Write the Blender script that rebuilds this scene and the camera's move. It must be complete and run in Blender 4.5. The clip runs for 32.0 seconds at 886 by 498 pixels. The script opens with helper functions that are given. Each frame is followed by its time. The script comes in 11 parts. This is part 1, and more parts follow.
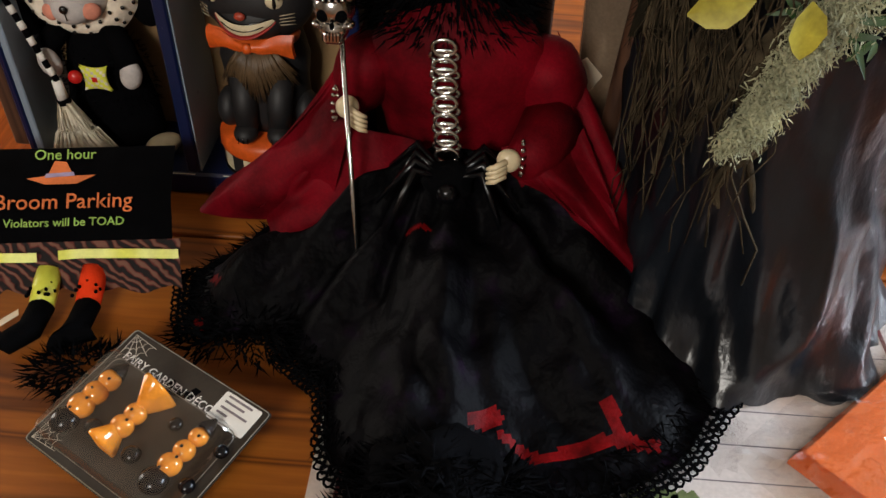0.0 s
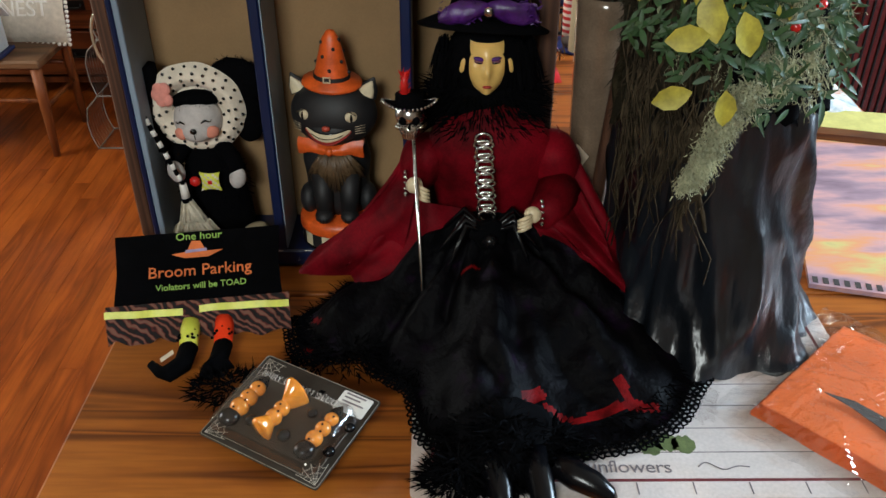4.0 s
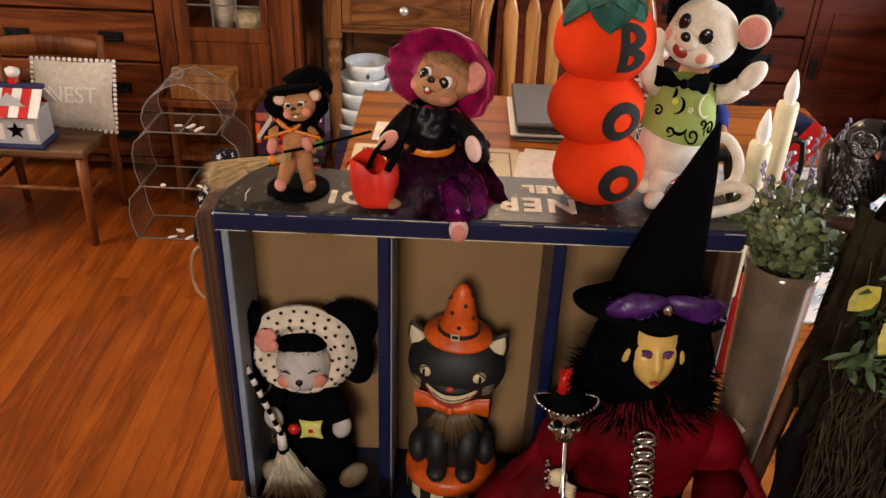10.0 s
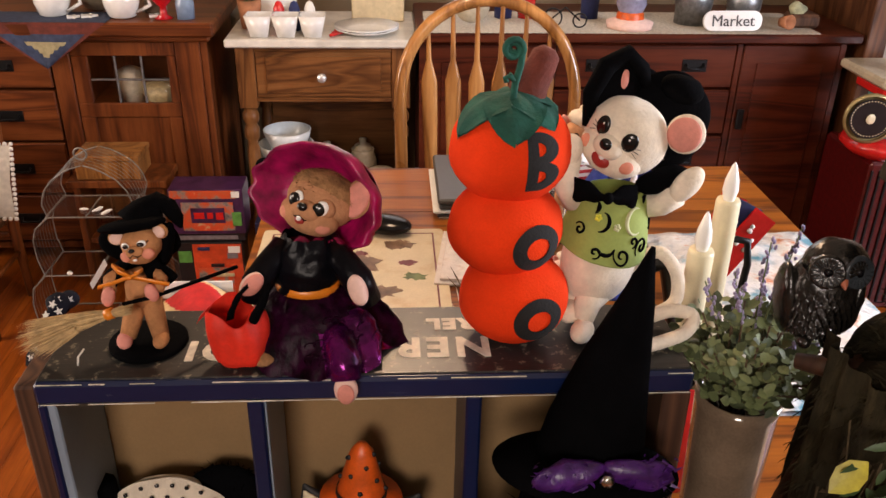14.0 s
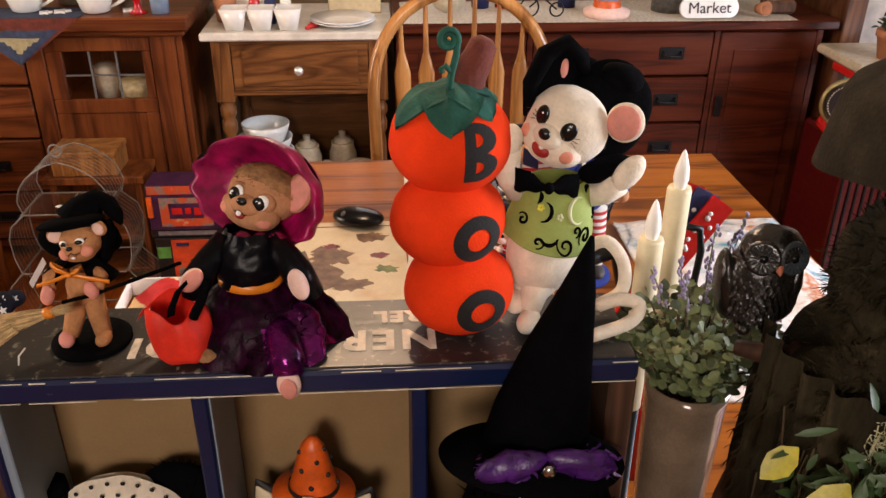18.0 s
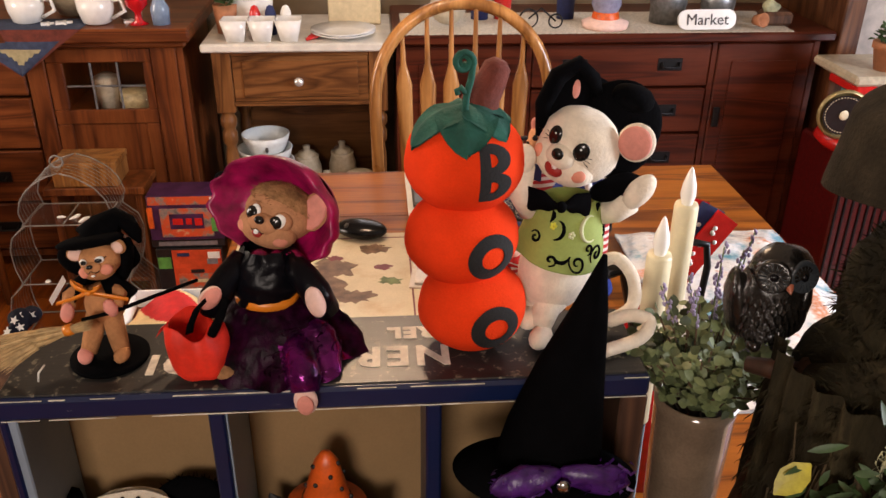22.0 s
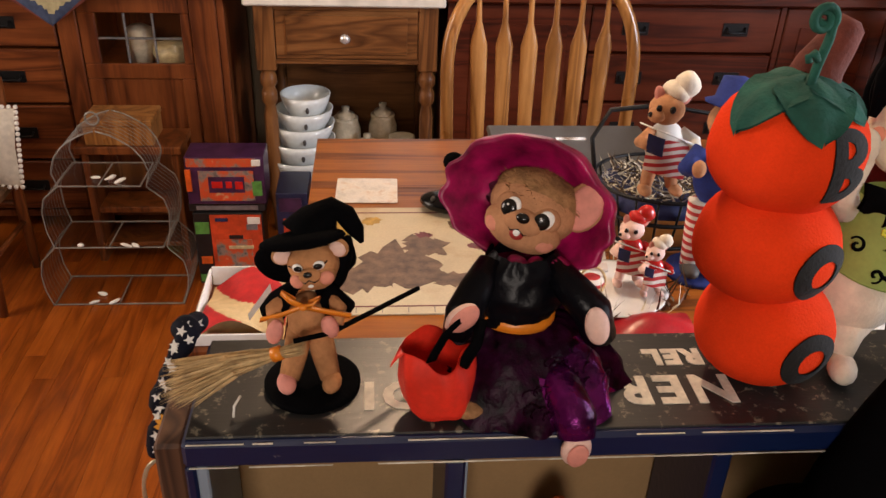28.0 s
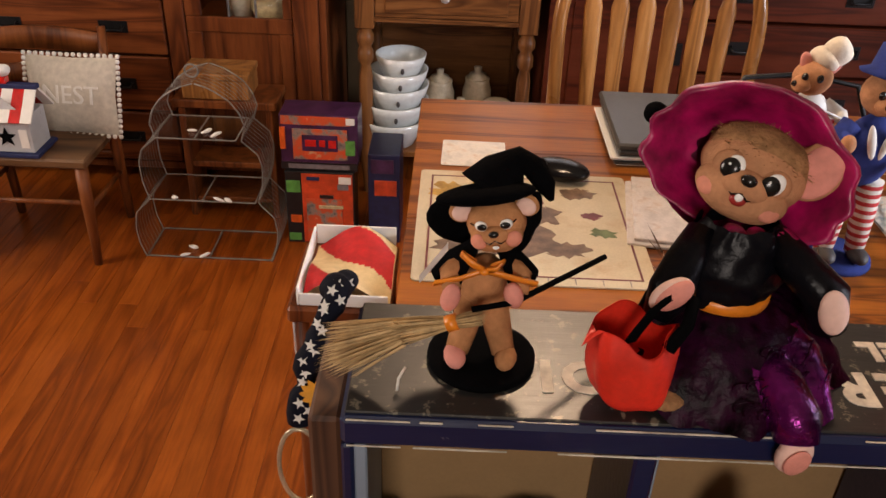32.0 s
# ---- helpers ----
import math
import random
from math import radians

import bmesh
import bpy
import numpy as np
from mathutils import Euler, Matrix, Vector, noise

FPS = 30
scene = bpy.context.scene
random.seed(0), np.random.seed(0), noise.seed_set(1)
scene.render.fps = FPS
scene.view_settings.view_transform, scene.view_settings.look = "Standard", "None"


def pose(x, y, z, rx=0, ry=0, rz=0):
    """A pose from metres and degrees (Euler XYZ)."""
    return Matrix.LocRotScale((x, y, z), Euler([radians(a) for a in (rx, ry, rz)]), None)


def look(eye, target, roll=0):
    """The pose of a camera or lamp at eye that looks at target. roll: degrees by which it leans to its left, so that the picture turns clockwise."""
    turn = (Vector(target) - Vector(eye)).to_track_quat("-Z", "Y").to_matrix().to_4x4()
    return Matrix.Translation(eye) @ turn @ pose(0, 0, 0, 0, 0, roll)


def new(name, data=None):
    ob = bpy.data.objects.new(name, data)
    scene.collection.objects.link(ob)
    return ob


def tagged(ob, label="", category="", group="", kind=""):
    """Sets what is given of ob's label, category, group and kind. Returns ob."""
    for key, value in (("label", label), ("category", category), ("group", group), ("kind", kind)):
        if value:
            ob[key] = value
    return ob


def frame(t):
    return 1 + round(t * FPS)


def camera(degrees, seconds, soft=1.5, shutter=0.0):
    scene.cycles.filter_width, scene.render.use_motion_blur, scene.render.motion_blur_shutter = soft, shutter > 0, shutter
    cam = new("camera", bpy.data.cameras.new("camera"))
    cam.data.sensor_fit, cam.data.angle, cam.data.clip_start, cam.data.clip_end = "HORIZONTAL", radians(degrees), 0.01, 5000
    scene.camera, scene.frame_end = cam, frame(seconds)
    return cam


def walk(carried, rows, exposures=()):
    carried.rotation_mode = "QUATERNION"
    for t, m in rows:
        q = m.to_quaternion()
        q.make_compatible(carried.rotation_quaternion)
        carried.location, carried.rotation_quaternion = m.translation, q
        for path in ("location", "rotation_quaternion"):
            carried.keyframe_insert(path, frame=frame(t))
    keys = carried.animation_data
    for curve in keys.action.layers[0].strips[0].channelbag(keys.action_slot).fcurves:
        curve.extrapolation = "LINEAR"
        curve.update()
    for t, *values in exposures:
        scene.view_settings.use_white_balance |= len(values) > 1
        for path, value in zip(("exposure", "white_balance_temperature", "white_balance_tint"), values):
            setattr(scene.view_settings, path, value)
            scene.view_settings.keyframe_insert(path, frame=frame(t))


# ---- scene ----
cam = camera(55.3, 32.0)
PATH = [
    (0, (-0.004, 0.028, 1.233), (-0.078, 1.522, -0.095), 1.8),
    (0.5, (0.014, 0.009, 1.24), (-0.035, 1.522, -0.068), 1.8),
    (1, (0.011, -0.034, 1.248), (-0.074, 1.485, -0.05), 1.0),
    (1.5, (-0.017, -0.11, 1.249), (0.0, 1.435, -0.021), 0.8),
    (2, (-0.037, -0.158, 1.246), (0.002, 1.378, -0.034), -0.1),
    (2.5, (-0.055, -0.155, 1.252), (-0.013, 1.377, -0.032), 0.7),
    (3, (-0.058, -0.169, 1.259), (-0.039, 1.392, 0.009), 0.3),
    (3.5, (-0.058, -0.184, 1.286), (-0.039, 1.424, 0.096), 0.2),
    (4, (-0.078, -0.204, 1.318), (-0.065, 1.469, 0.222), 0.1),
    (4.5, (-0.09, -0.23, 1.345), (-0.081, 1.495, 0.334), 0.6),
    (6.5, (-0.096, -0.251, 1.351), (-0.086, 1.441, 0.284), 1.4),
    (7, (-0.111, -0.247, 1.357), (-0.117, 1.465, 0.324), 1.5),
    (7.5, (-0.108, -0.243, 1.359), (-0.147, 1.486, 0.355), 2.4),
    (8, (-0.097, -0.217, 1.359), (-0.189, 1.476, 0.298), 1.6),
    (8.5, (-0.099, -0.199, 1.381), (-0.201, 1.532, 0.383), 2.1),
    (9, (-0.111, -0.16, 1.406), (-0.291, 1.551, 0.386), 0.9),
    (9.5, (-0.121, -0.102, 1.43), (-0.3, 1.612, 0.415), 2.8),
    (10, (-0.204, 0.005, 1.449), (-0.219, 1.727, 0.433), 2.2),
    (10.5, (-0.257, 0.072, 1.456), (-0.14, 1.786, 0.432), 1.0),
    (11, (-0.259, 0.084, 1.465), (-0.048, 1.823, 0.5), 2.4),
    (11.5, (-0.228, 0.11, 1.477), (-0.034, 1.888, 0.582), 1.9),
    (12, (-0.203, 0.115, 1.484), (-0.043, 1.9, 0.595), 2.3),
    (12.5, (-0.212, 0.123, 1.475), (-0.055, 1.904, 0.579), 2.1),
    (13, (-0.2, 0.132, 1.467), (-0.037, 1.901, 0.548), 1.9),
    (13.5, (-0.182, 0.138, 1.461), (-0.044, 1.913, 0.549), 1.7),
    (14, (-0.164, 0.153, 1.45), (-0.048, 1.929, 0.538), 1.1),
    (14.5, (-0.147, 0.162, 1.446), (-0.031, 1.927, 0.514), 1.0),
    (16.5, (-0.137, 0.165, 1.445), (-0.019, 1.918, 0.491), 0.6),
    (17, (-0.131, 0.166, 1.445), (-0.009, 1.918, 0.488), 0.3),
    (17.5, (-0.129, 0.159, 1.448), (0.005, 1.916, 0.501), 0.6),
    (18, (-0.131, 0.153, 1.45), (0.007, 1.918, 0.52), 0.5),
    (18.5, (-0.136, 0.151, 1.455), (-0.003, 1.91, 0.511), 0.4),
    (19, (-0.133, 0.141, 1.462), (0.018, 1.915, 0.551), 0.0),
    (19.5, (-0.138, 0.136, 1.466), (0.015, 1.915, 0.565), 0.3),
    (20, (-0.142, 0.133, 1.467), (0.009, 1.902, 0.547), 0.2),
    (20.5, (-0.144, 0.137, 1.465), (0.015, 1.912, 0.558), 0.8),
    (21, (-0.141, 0.144, 1.463), (0.02, 1.916, 0.548), 0.6),
    (21.5, (-0.144, 0.146, 1.464), (0.015, 1.915, 0.544), 0.7),
    (22, (-0.144, 0.149, 1.46), (0.004, 1.922, 0.547), 0.6),
    (22.5, (-0.145, 0.159, 1.457), (0.002, 1.929, 0.537), 1.1),
    (23, (-0.149, 0.165, 1.458), (0.0, 1.929, 0.527), 1.2),
    (23.5, (-0.152, 0.163, 1.461), (-0.014, 1.928, 0.53), 1.1),
    (24, (-0.148, 0.156, 1.464), (-0.009, 1.929, 0.549), 0.9),
    (24.5, (-0.149, 0.154, 1.462), (-0.023, 1.925, 0.541), 1.1),
    (25, (-0.155, 0.15, 1.462), (-0.049, 1.928, 0.553), 1.4),
    (25.5, (-0.18, 0.148, 1.457), (-0.133, 1.925, 0.54), 1.6),
    (26, (-0.228, 0.183, 1.446), (-0.199, 1.938, 0.487), 2.5),
    (26.5, (-0.267, 0.243, 1.434), (-0.157, 1.982, 0.453), 2.4),
    (28.5, (-0.303, 0.286, 1.42), (-0.139, 2.015, 0.429), 2.3),
    (29, (-0.297, 0.281, 1.423), (-0.131, 2.021, 0.451), 2.7),
    (29.5, (-0.295, 0.279, 1.423), (-0.148, 2.012, 0.436), 2.7),
    (30, (-0.299, 0.273, 1.425), (-0.185, 2.009, 0.439), 2.6),
    (30.5, (-0.314, 0.263, 1.428), (-0.235, 2.016, 0.469), 2.8),
    (31, (-0.347, 0.27, 1.417), (-0.367, 2.011, 0.432), 2.5),
    (31.5, (-0.367, 0.301, 1.396), (-0.425, 2.013, 0.364), 2.4),
    (32, (-0.359, 0.336, 1.384), (-0.366, 2.033, 0.326), 2.3),
]
walk(cam, [(t, look(eye, target, roll)) for t, eye, target, roll in PATH],
     exposures=[(0.0, 0.05, 5900, 8), (2.0, -0.06, 5150, 1), (4.0, 0.06, 5300, 0), (7.0, 0.16, 5500, 9), (8.0, 0.15, 5600, 15), (9.0, 0.04, 6300, 15), (12.0, 0.0, 6450, 20), (20.0, 0.02, 6450, 19), (25.0, 0.0, 6500, 20), (26.0, -0.05, 6850, 23), (29.0, -0.22, 6200, 15), (32.0, -0.22, 6350, 18)])
# ---- light ----
world = bpy.data.worlds.new("world")
scene.world = world
world.use_nodes = True
wn = world.node_tree
sky = wn.nodes.new("ShaderNodeTexSky")
sky.sky_type, sky.sun_disc, sky.sun_elevation, sky.sun_rotation = "NISHITA", False, radians(35), radians(120)
wn.links.new(sky.outputs[0], wn.nodes["Background"].inputs[0])
wn.nodes["Background"].inputs[1].default_value = 0.1


def area(name, place, target, sx, sy, watts, colour):
    d = bpy.data.lights.new(name, "AREA")
    d.shape, d.size, d.size_y, d.energy, d.color = "RECTANGLE", sx, sy, watts, colour
    ob = new(name, d)
    ob.matrix_world = look(place, target)
    return ob


# assumed daylight from unseen window openings, and an added, unseen pendant over the table
area("daylight_right", (2.56, 0.55, 1.50), (0.1, 0.7, 0.95), 1.1, 1.1, 112, (0.90, 0.95, 1.0))
area("daylight_front", (-0.52, -1.46, 1.95), (-0.1, 0.7, 0.95), 0.55, 0.5, 30, (1.0, 0.88, 0.73))
area("daylight_left", (-3.16, 1.5, 1.5), (-0.6, 2.2, 0.4), 1.2, 1.2, 66, (1.0, 0.84, 0.66))
area("daylight_back", (0.15, 3.39, 1.65), (-0.1, 1.6, 0.7), 0.9, 0.8, 6, (1.0, 0.92, 0.82))
lamp = bpy.data.lights.new("added_pendant_bulb", "POINT")
lamp.energy, lamp.color, lamp.shadow_soft_size = 38, (1.0, 0.70, 0.42), 0.045
lamp_ob = new("added_pendant_bulb", lamp)
lamp_ob.location = (-0.18, 1.55, 2.05)


# ---- mesh tools ----
class Solid:
    """Collects vertices and faces of one mesh; each face has a material number."""

    def __init__(self):
        self.v, self.f, self.m, self.s = [], [], [], []

    def face(self, idx, m, smooth=True):
        self.f.append(idx), self.m.append(m), self.s.append(smooth)

    def net(self, rows, m, wrap=False, flip=False, smooth=True):
        base, n = len(self.v), len(rows[0])
        for r in rows:
            self.v.extend([tuple(p) for p in r])
        for i in range(len(rows) - 1):
            for j in range(n if wrap else n - 1):
                k = (j + 1) % n
                q = (base + i * n + j, base + i * n + k, base + (i + 1) * n + k, base + (i + 1) * n + j)
                self.face(q[::-1] if flip else q, m(i, j) if callable(m) else m, smooth)
        return base

    def ell(self, c, r, m=0, rot=(0, 0, 0), seg=16, ring=10, lump=0.0, freq=30.0):
        e = Euler([radians(a) for a in rot]).to_matrix()
        r = (r, r, r) if isinstance(r, (int, float)) else r
        rows = []
        for i in range(ring + 1):
            a = math.pi * i / ring
            row = []
            for j in range(seg):
                b = 2 * math.pi * j / seg
                p = Vector((math.sin(a) * math.cos(b) * r[0], math.sin(a) * math.sin(b) * r[1], -math.cos(a) * r[2]))
                p = Vector(c) + e @ p
                if lump:
                    p += (p - Vector(c)).normalized() * lump * noise.noise(p * freq)
                row.append(p)
            rows.append(row)
        self.net(rows, m, True)

    def tube(self, pts, rad, m=0, seg=8, cap=True):
        pts = [Vector(p) for p in pts]
        rad = [rad] * len(pts) if isinstance(rad, (int, float)) else rad
        rows = []
        up = Vector((0.3, 0.2, 1)).normalized()
        for i, p in enumerate(pts):
            d = (pts[min(i + 1, len(pts) - 1)] - pts[max(i - 1, 0)]).normalized()
            if abs(d.dot(up)) > 0.98:
                up = Vector((1, 0.1, 0)).normalized()
            x = d.cross(up).normalized()
            y = x.cross(d)
            up = y
            rows.append([p + rad[i] * (math.cos(2 * math.pi * j / seg) * x + math.sin(2 * math.pi * j / seg) * y) for j in range(seg)])
        b = self.net(rows, m, True, True)
        if cap:
            self.face(tuple(b + j for j in range(seg)), m)
            self.face(tuple(b + (len(pts) - 1) * seg + j for j in reversed(range(seg))), m)

    def lathe(self, prof, c, m=0, seg=20, rot=(0, 0, 0), scale=(1, 1)):
        e = Euler([radians(a) for a in rot]).to_matrix()
        rows = []
        for r, z in prof:
            rows.append([Vector(c) + e @ Vector((r * scale[0] * math.cos(2 * math.pi * j / seg), r * scale[1] * math.sin(2 * math.pi * j / seg), z)) for j in range(seg)])
        self.net(rows, m, True)

    def box(self, lo, hi, m=0, bev=0.002, rot=None, pivot=None):
        """A box with bevelled edges between two corners."""
        c = [(a + b) / 2 for a, b in zip(lo, hi)]
        h = [abs(b - a) / 2 for a, b in zip(lo, hi)]
        bev = min(bev, min(h) * 0.6)
        base = len(self.v)
        idx = {}
        for sx in (-1, 1):
            for sy in (-1, 1):
                for sz in (-1, 1):
                    for k in range(3):
                        p = [c[i] + (sx, sy, sz)[i] * (h[i] - (0 if i == k else bev)) for i in range(3)]
                        if rot is not None:
                            o = Vector(pivot if pivot is not None else c)
                            p = o + rot @ (Vector(p) - o)
                        idx[sx, sy, sz, k] = len(self.v)
                        self.v.append(tuple(p))
        g = lambda sx, sy, sz, k: idx[sx, sy, sz, k]
        for s in (-1, 1):
            for k in range(3):
                a, b = [i for i in range(3) if i != k]
                q = []
                for u, w in ((-1, -1), (1, -1), (1, 1), (-1, 1)):
                    t = [0, 0, 0]
                    t[k], t[a], t[b] = s, u, w
                    q.append(g(*t, k))
                if (s > 0) == (k == 1):
                    q.reverse()
                self.face(tuple(q), m, False)
        for k in range(3):
            a, b = [i for i in range(3) if i != k]
            for u in (-1, 1):
                for w in (-1, 1):
                    t0, t1 = [0, 0, 0], [0, 0, 0]
                    t0[a] = t1[a] = u
                    t0[b] = t1[b] = w
                    t0[k], t1[k] = -1, 1
                    self.face((g(*t0, a), g(*t0, b), g(*t1, b), g(*t1, a)), m, False)
        for sx in (-1, 1):
            for sy in (-1, 1):
                for sz in (-1, 1):
                    self.face((g(sx, sy, sz, 0), g(sx, sy, sz, 1), g(sx, sy, sz, 2)), m, False)

    def prism(self, outline, depth, mat4, m=0, smooth=False):
        """A flat outline (x, y), pushed out along z by depth, then placed."""
        n, b = len(outline), len(self.v)
        for z in (0, depth):
            self.v.extend([tuple(mat4 @ Vector((x, y, z))) for x, y in outline])
        self.face(tuple(range(b + n - 1, b - 1, -1)), m, smooth)
        self.face(tuple(range(b + n, b + 2 * n)), m, smooth)
        for i in range(n):
            j = (i + 1) % n
            self.face((b + i, b + j, b + n + j, b + n + i), m, smooth)

    def blade(self, p, q, width, m=0, side=None):
        """A thin tapering strand from p to q."""
        p, q = Vector(p), Vector(q)
        d = (q - p)
        x = d.cross(side or Vector((random.uniform(-1, 1), random.uniform(-1, 1), random.uniform(-1, 1)))).normalized() * width / 2
        b = len(self.v)
        mid = (p + q) / 2 + x * random.uniform(-1, 1)
        self.v.extend([tuple(p - x), tuple(p + x), tuple(mid + x * 0.8), tuple(q), tuple(mid - x * 0.8)])
        self.face((b, b + 1, b + 2, b + 3, b + 4), m)

    def leaf(self, c, length, width, direction, normal, m=0, curl=0.2):
        """A pointed leaf with a folded mid rib."""
        d, n = Vector(direction).normalized(), Vector(normal).normalized()
        s = d.cross(n).normalized()
        n = s.cross(d)
        b = len(self.v)
        for t, w in ((0, 0.06), (0.25, 0.8), (0.55, 1.0), (0.82, 0.6), (1, 0.04)):
            p = Vector(c) + d * (t * length) - n * (curl * length * t * t)
            for k in (-1, 0, 1):
                self.v.append(tuple(p + s * (k * w * width / 2) + n * (abs(k) * w * width * 0.12)))
        for i in range(4):
            for k in range(2):
                a = b + i * 3 + k
                self.face((a, a + 1, a + 4, a + 3), m)


def mesh_of(name, solid, mats):
    me = bpy.data.meshes.new(name)
    me.from_pydata(solid.v, [], solid.f)
    for mt in mats:
        me.materials.append(mt)
    me.polygons.foreach_set("material_index", solid.m)
    me.polygons.foreach_set("use_smooth", solid.s)
    me.update()
    return me


BASES = {}


def thing(name, at, label, category, group="", kind=""):
    """The empty at a thing's base, for its parts."""
    ob = new(name)
    ob.empty_display_size = 0.02
    ob.location = at
    BASES[ob.name] = Vector(at)
    return tagged(ob, label, category, group, kind)


def part(name, solid, mats, parent, label=""):
    """One mesh, given in world metres, under a thing or a part."""
    ob = new(name, mesh_of(name, solid, mats if isinstance(mats, (list, tuple)) else [mats]))
    ob.parent = parent
    ob.matrix_parent_inverse = Matrix.Translation(-BASES[parent.name])
    BASES[ob.name] = Vector((0, 0, 0)) if parent.name in BASES else Vector()
    if label:
        ob["label"] = label
    return ob


def sub(name, solid, mats, parent, label=""):
    """A piece of a part."""
    ob = new(name, mesh_of(name, solid, mats if isinstance(mats, (list, tuple)) else [mats]))
    ob.parent = parent
    if label:
        ob["label"] = label
    return ob


def single(name, solid, mats, label, category, group="", kind=""):
    """A thing of one mesh, given in world metres; its origin goes to the base."""
    xs = np.array(solid.v)
    at = Vector(((xs[:, 0].min() + xs[:, 0].max()) / 2, (xs[:, 1].min() + xs[:, 1].max()) / 2, xs[:, 2].min()))
    solid.v = [tuple(Vector(p) - at) for p in solid.v]
    ob = new(name, mesh_of(name, solid, mats if isinstance(mats, (list, tuple)) else [mats]))
    ob.location = at
    return tagged(ob, label, category, group, kind)


def letters(text, height, mat4, solid, m=0, depth=0.0006, bend=None, spread=1.0, bold=0.0):
    """Adds the text's letters, centred, in the plane of mat4, to a solid."""
    cu = bpy.data.curves.new("letters", "FONT")
    cu.body, cu.size, cu.extrude, cu.resolution_u, cu.align_x, cu.align_y = text, height * 1.4, depth, 3, "CENTER", "CENTER"
    cu.space_character, cu.offset = spread, bold
    ob = bpy.data.objects.new("letters", cu)
    scene.collection.objects.link(ob)
    me = bpy.data.meshes.new_from_object(ob)
    b = len(solid.v)
    for v in me.vertices:
        p = Vector(v.co)
        solid.v.append(tuple(bend(p) if bend else mat4 @ p))
    for f in me.polygons:
        solid.face(tuple(b + i for i in f.vertices), m, False)
    bpy.data.objects.remove(ob)
    bpy.data.curves.remove(cu)


def axes(o, x, y):
    """A placing matrix from an origin and two directions."""
    x, y = Vector(x).normalized(), Vector(y)
    z = x.cross(y).normalized()
    y = z.cross(x)
    m = Matrix((x, y, z)).transposed().to_4x4()
    m.translation = Vector(o)
    return m


# ---- materials ----
def nodes_of(name):
    mt = bpy.data.materials.new(name)
    mt.use_nodes = True
    nt = mt.node_tree
    return mt, nt, nt.nodes["Principled BSDF"]


def speck(nt, scale, detail=4, coords="Object", stretch=None, rough=0.55):
    tc = nt.nodes.new("ShaderNodeTexCoord")
    n = nt.nodes.new("ShaderNodeTexNoise")
    n.inputs["Scale"].default_value, n.inputs["Detail"].default_value, n.inputs["Roughness"].default_value = scale, detail, rough
    if stretch:
        mp = nt.nodes.new("ShaderNodeMapping")
        mp.inputs["Scale"].default_value = stretch
        nt.links.new(tc.outputs[coords], mp.inputs[0])
        nt.links.new(mp.outputs[0], n.inputs["Vector"])
    else:
        nt.links.new(tc.outputs[coords], n.inputs["Vector"])
    return n.outputs["Fac"]


def ramp(nt, fac, stops):
    r = nt.nodes.new("ShaderNodeValToRGB")
    while len(r.color_ramp.elements) < len(stops):
        r.color_ramp.elements.new(0.5)
    for e, (p, c) in zip(r.color_ramp.elements, stops):
        e.position, e.color = p, (*c, 1)
    nt.links.new(fac, r.inputs[0])
    return r.outputs[0]


def mix(nt, a, b, fac, kind="MIX"):
    x = nt.nodes.new("ShaderNodeMix")
    x.data_type, x.blend_type = "RGBA", kind
    for sock, val in ((x.inputs[0], fac), (x.inputs[6], a), (x.inputs[7], b)):
        if isinstance(val, (int, float)):
            sock.default_value = val
        elif isinstance(val, tuple):
            sock.default_value = (*val, 1)
        else:
            nt.links.new(val, sock)
    return x.outputs[2]


def bump(nt, bs, height, strength, distance=0.002):
    b = nt.nodes.new("ShaderNodeBump")
    b.inputs["Strength"].default_value, b.inputs["Distance"].default_value = strength, distance
    nt.links.new(height, b.inputs["Height"])
    nt.links.new(b.outputs[0], bs.inputs["Normal"])


def plain(name, col, rough=0.5, metal=0.0, vary=0.25, scale=60, relief=0.15, sheen=0.0, coat=0.0, fine=400, spec=0.5):
    """A surface of one colour, uneven at two scales."""
    mt, nt, bs = nodes_of(name)
    dark = tuple(c * (1 - vary) for c in col)
    light = tuple(min(1, c * (1 + vary * 0.6)) for c in col)
    big = speck(nt, scale, 3)
    small = speck(nt, fine, 3)
    c = ramp(nt, big, [(0.3, dark), (0.7, light)])
    c = mix(nt, c, ramp(nt, small, [(0.3, (0.75, 0.75, 0.75)), (0.7, (1, 1, 1))]), min(1, vary * 2), "MULTIPLY")
    nt.links.new(c, bs.inputs["Base Color"])
    bs.inputs["Roughness"].default_value, bs.inputs["Metallic"].default_value = rough, metal
    bs.inputs["Sheen Weight"].default_value, bs.inputs["Coat Weight"].default_value = sheen, coat
    bs.inputs["Specular IOR Level"].default_value = spec
    if sheen:
        bs.inputs["Sheen Tint"].default_value = (*[min(1, c * 2 + 0.05) for c in col], 1)
    if relief:
        bump(nt, bs, small, relief, 0.001)
    return mt


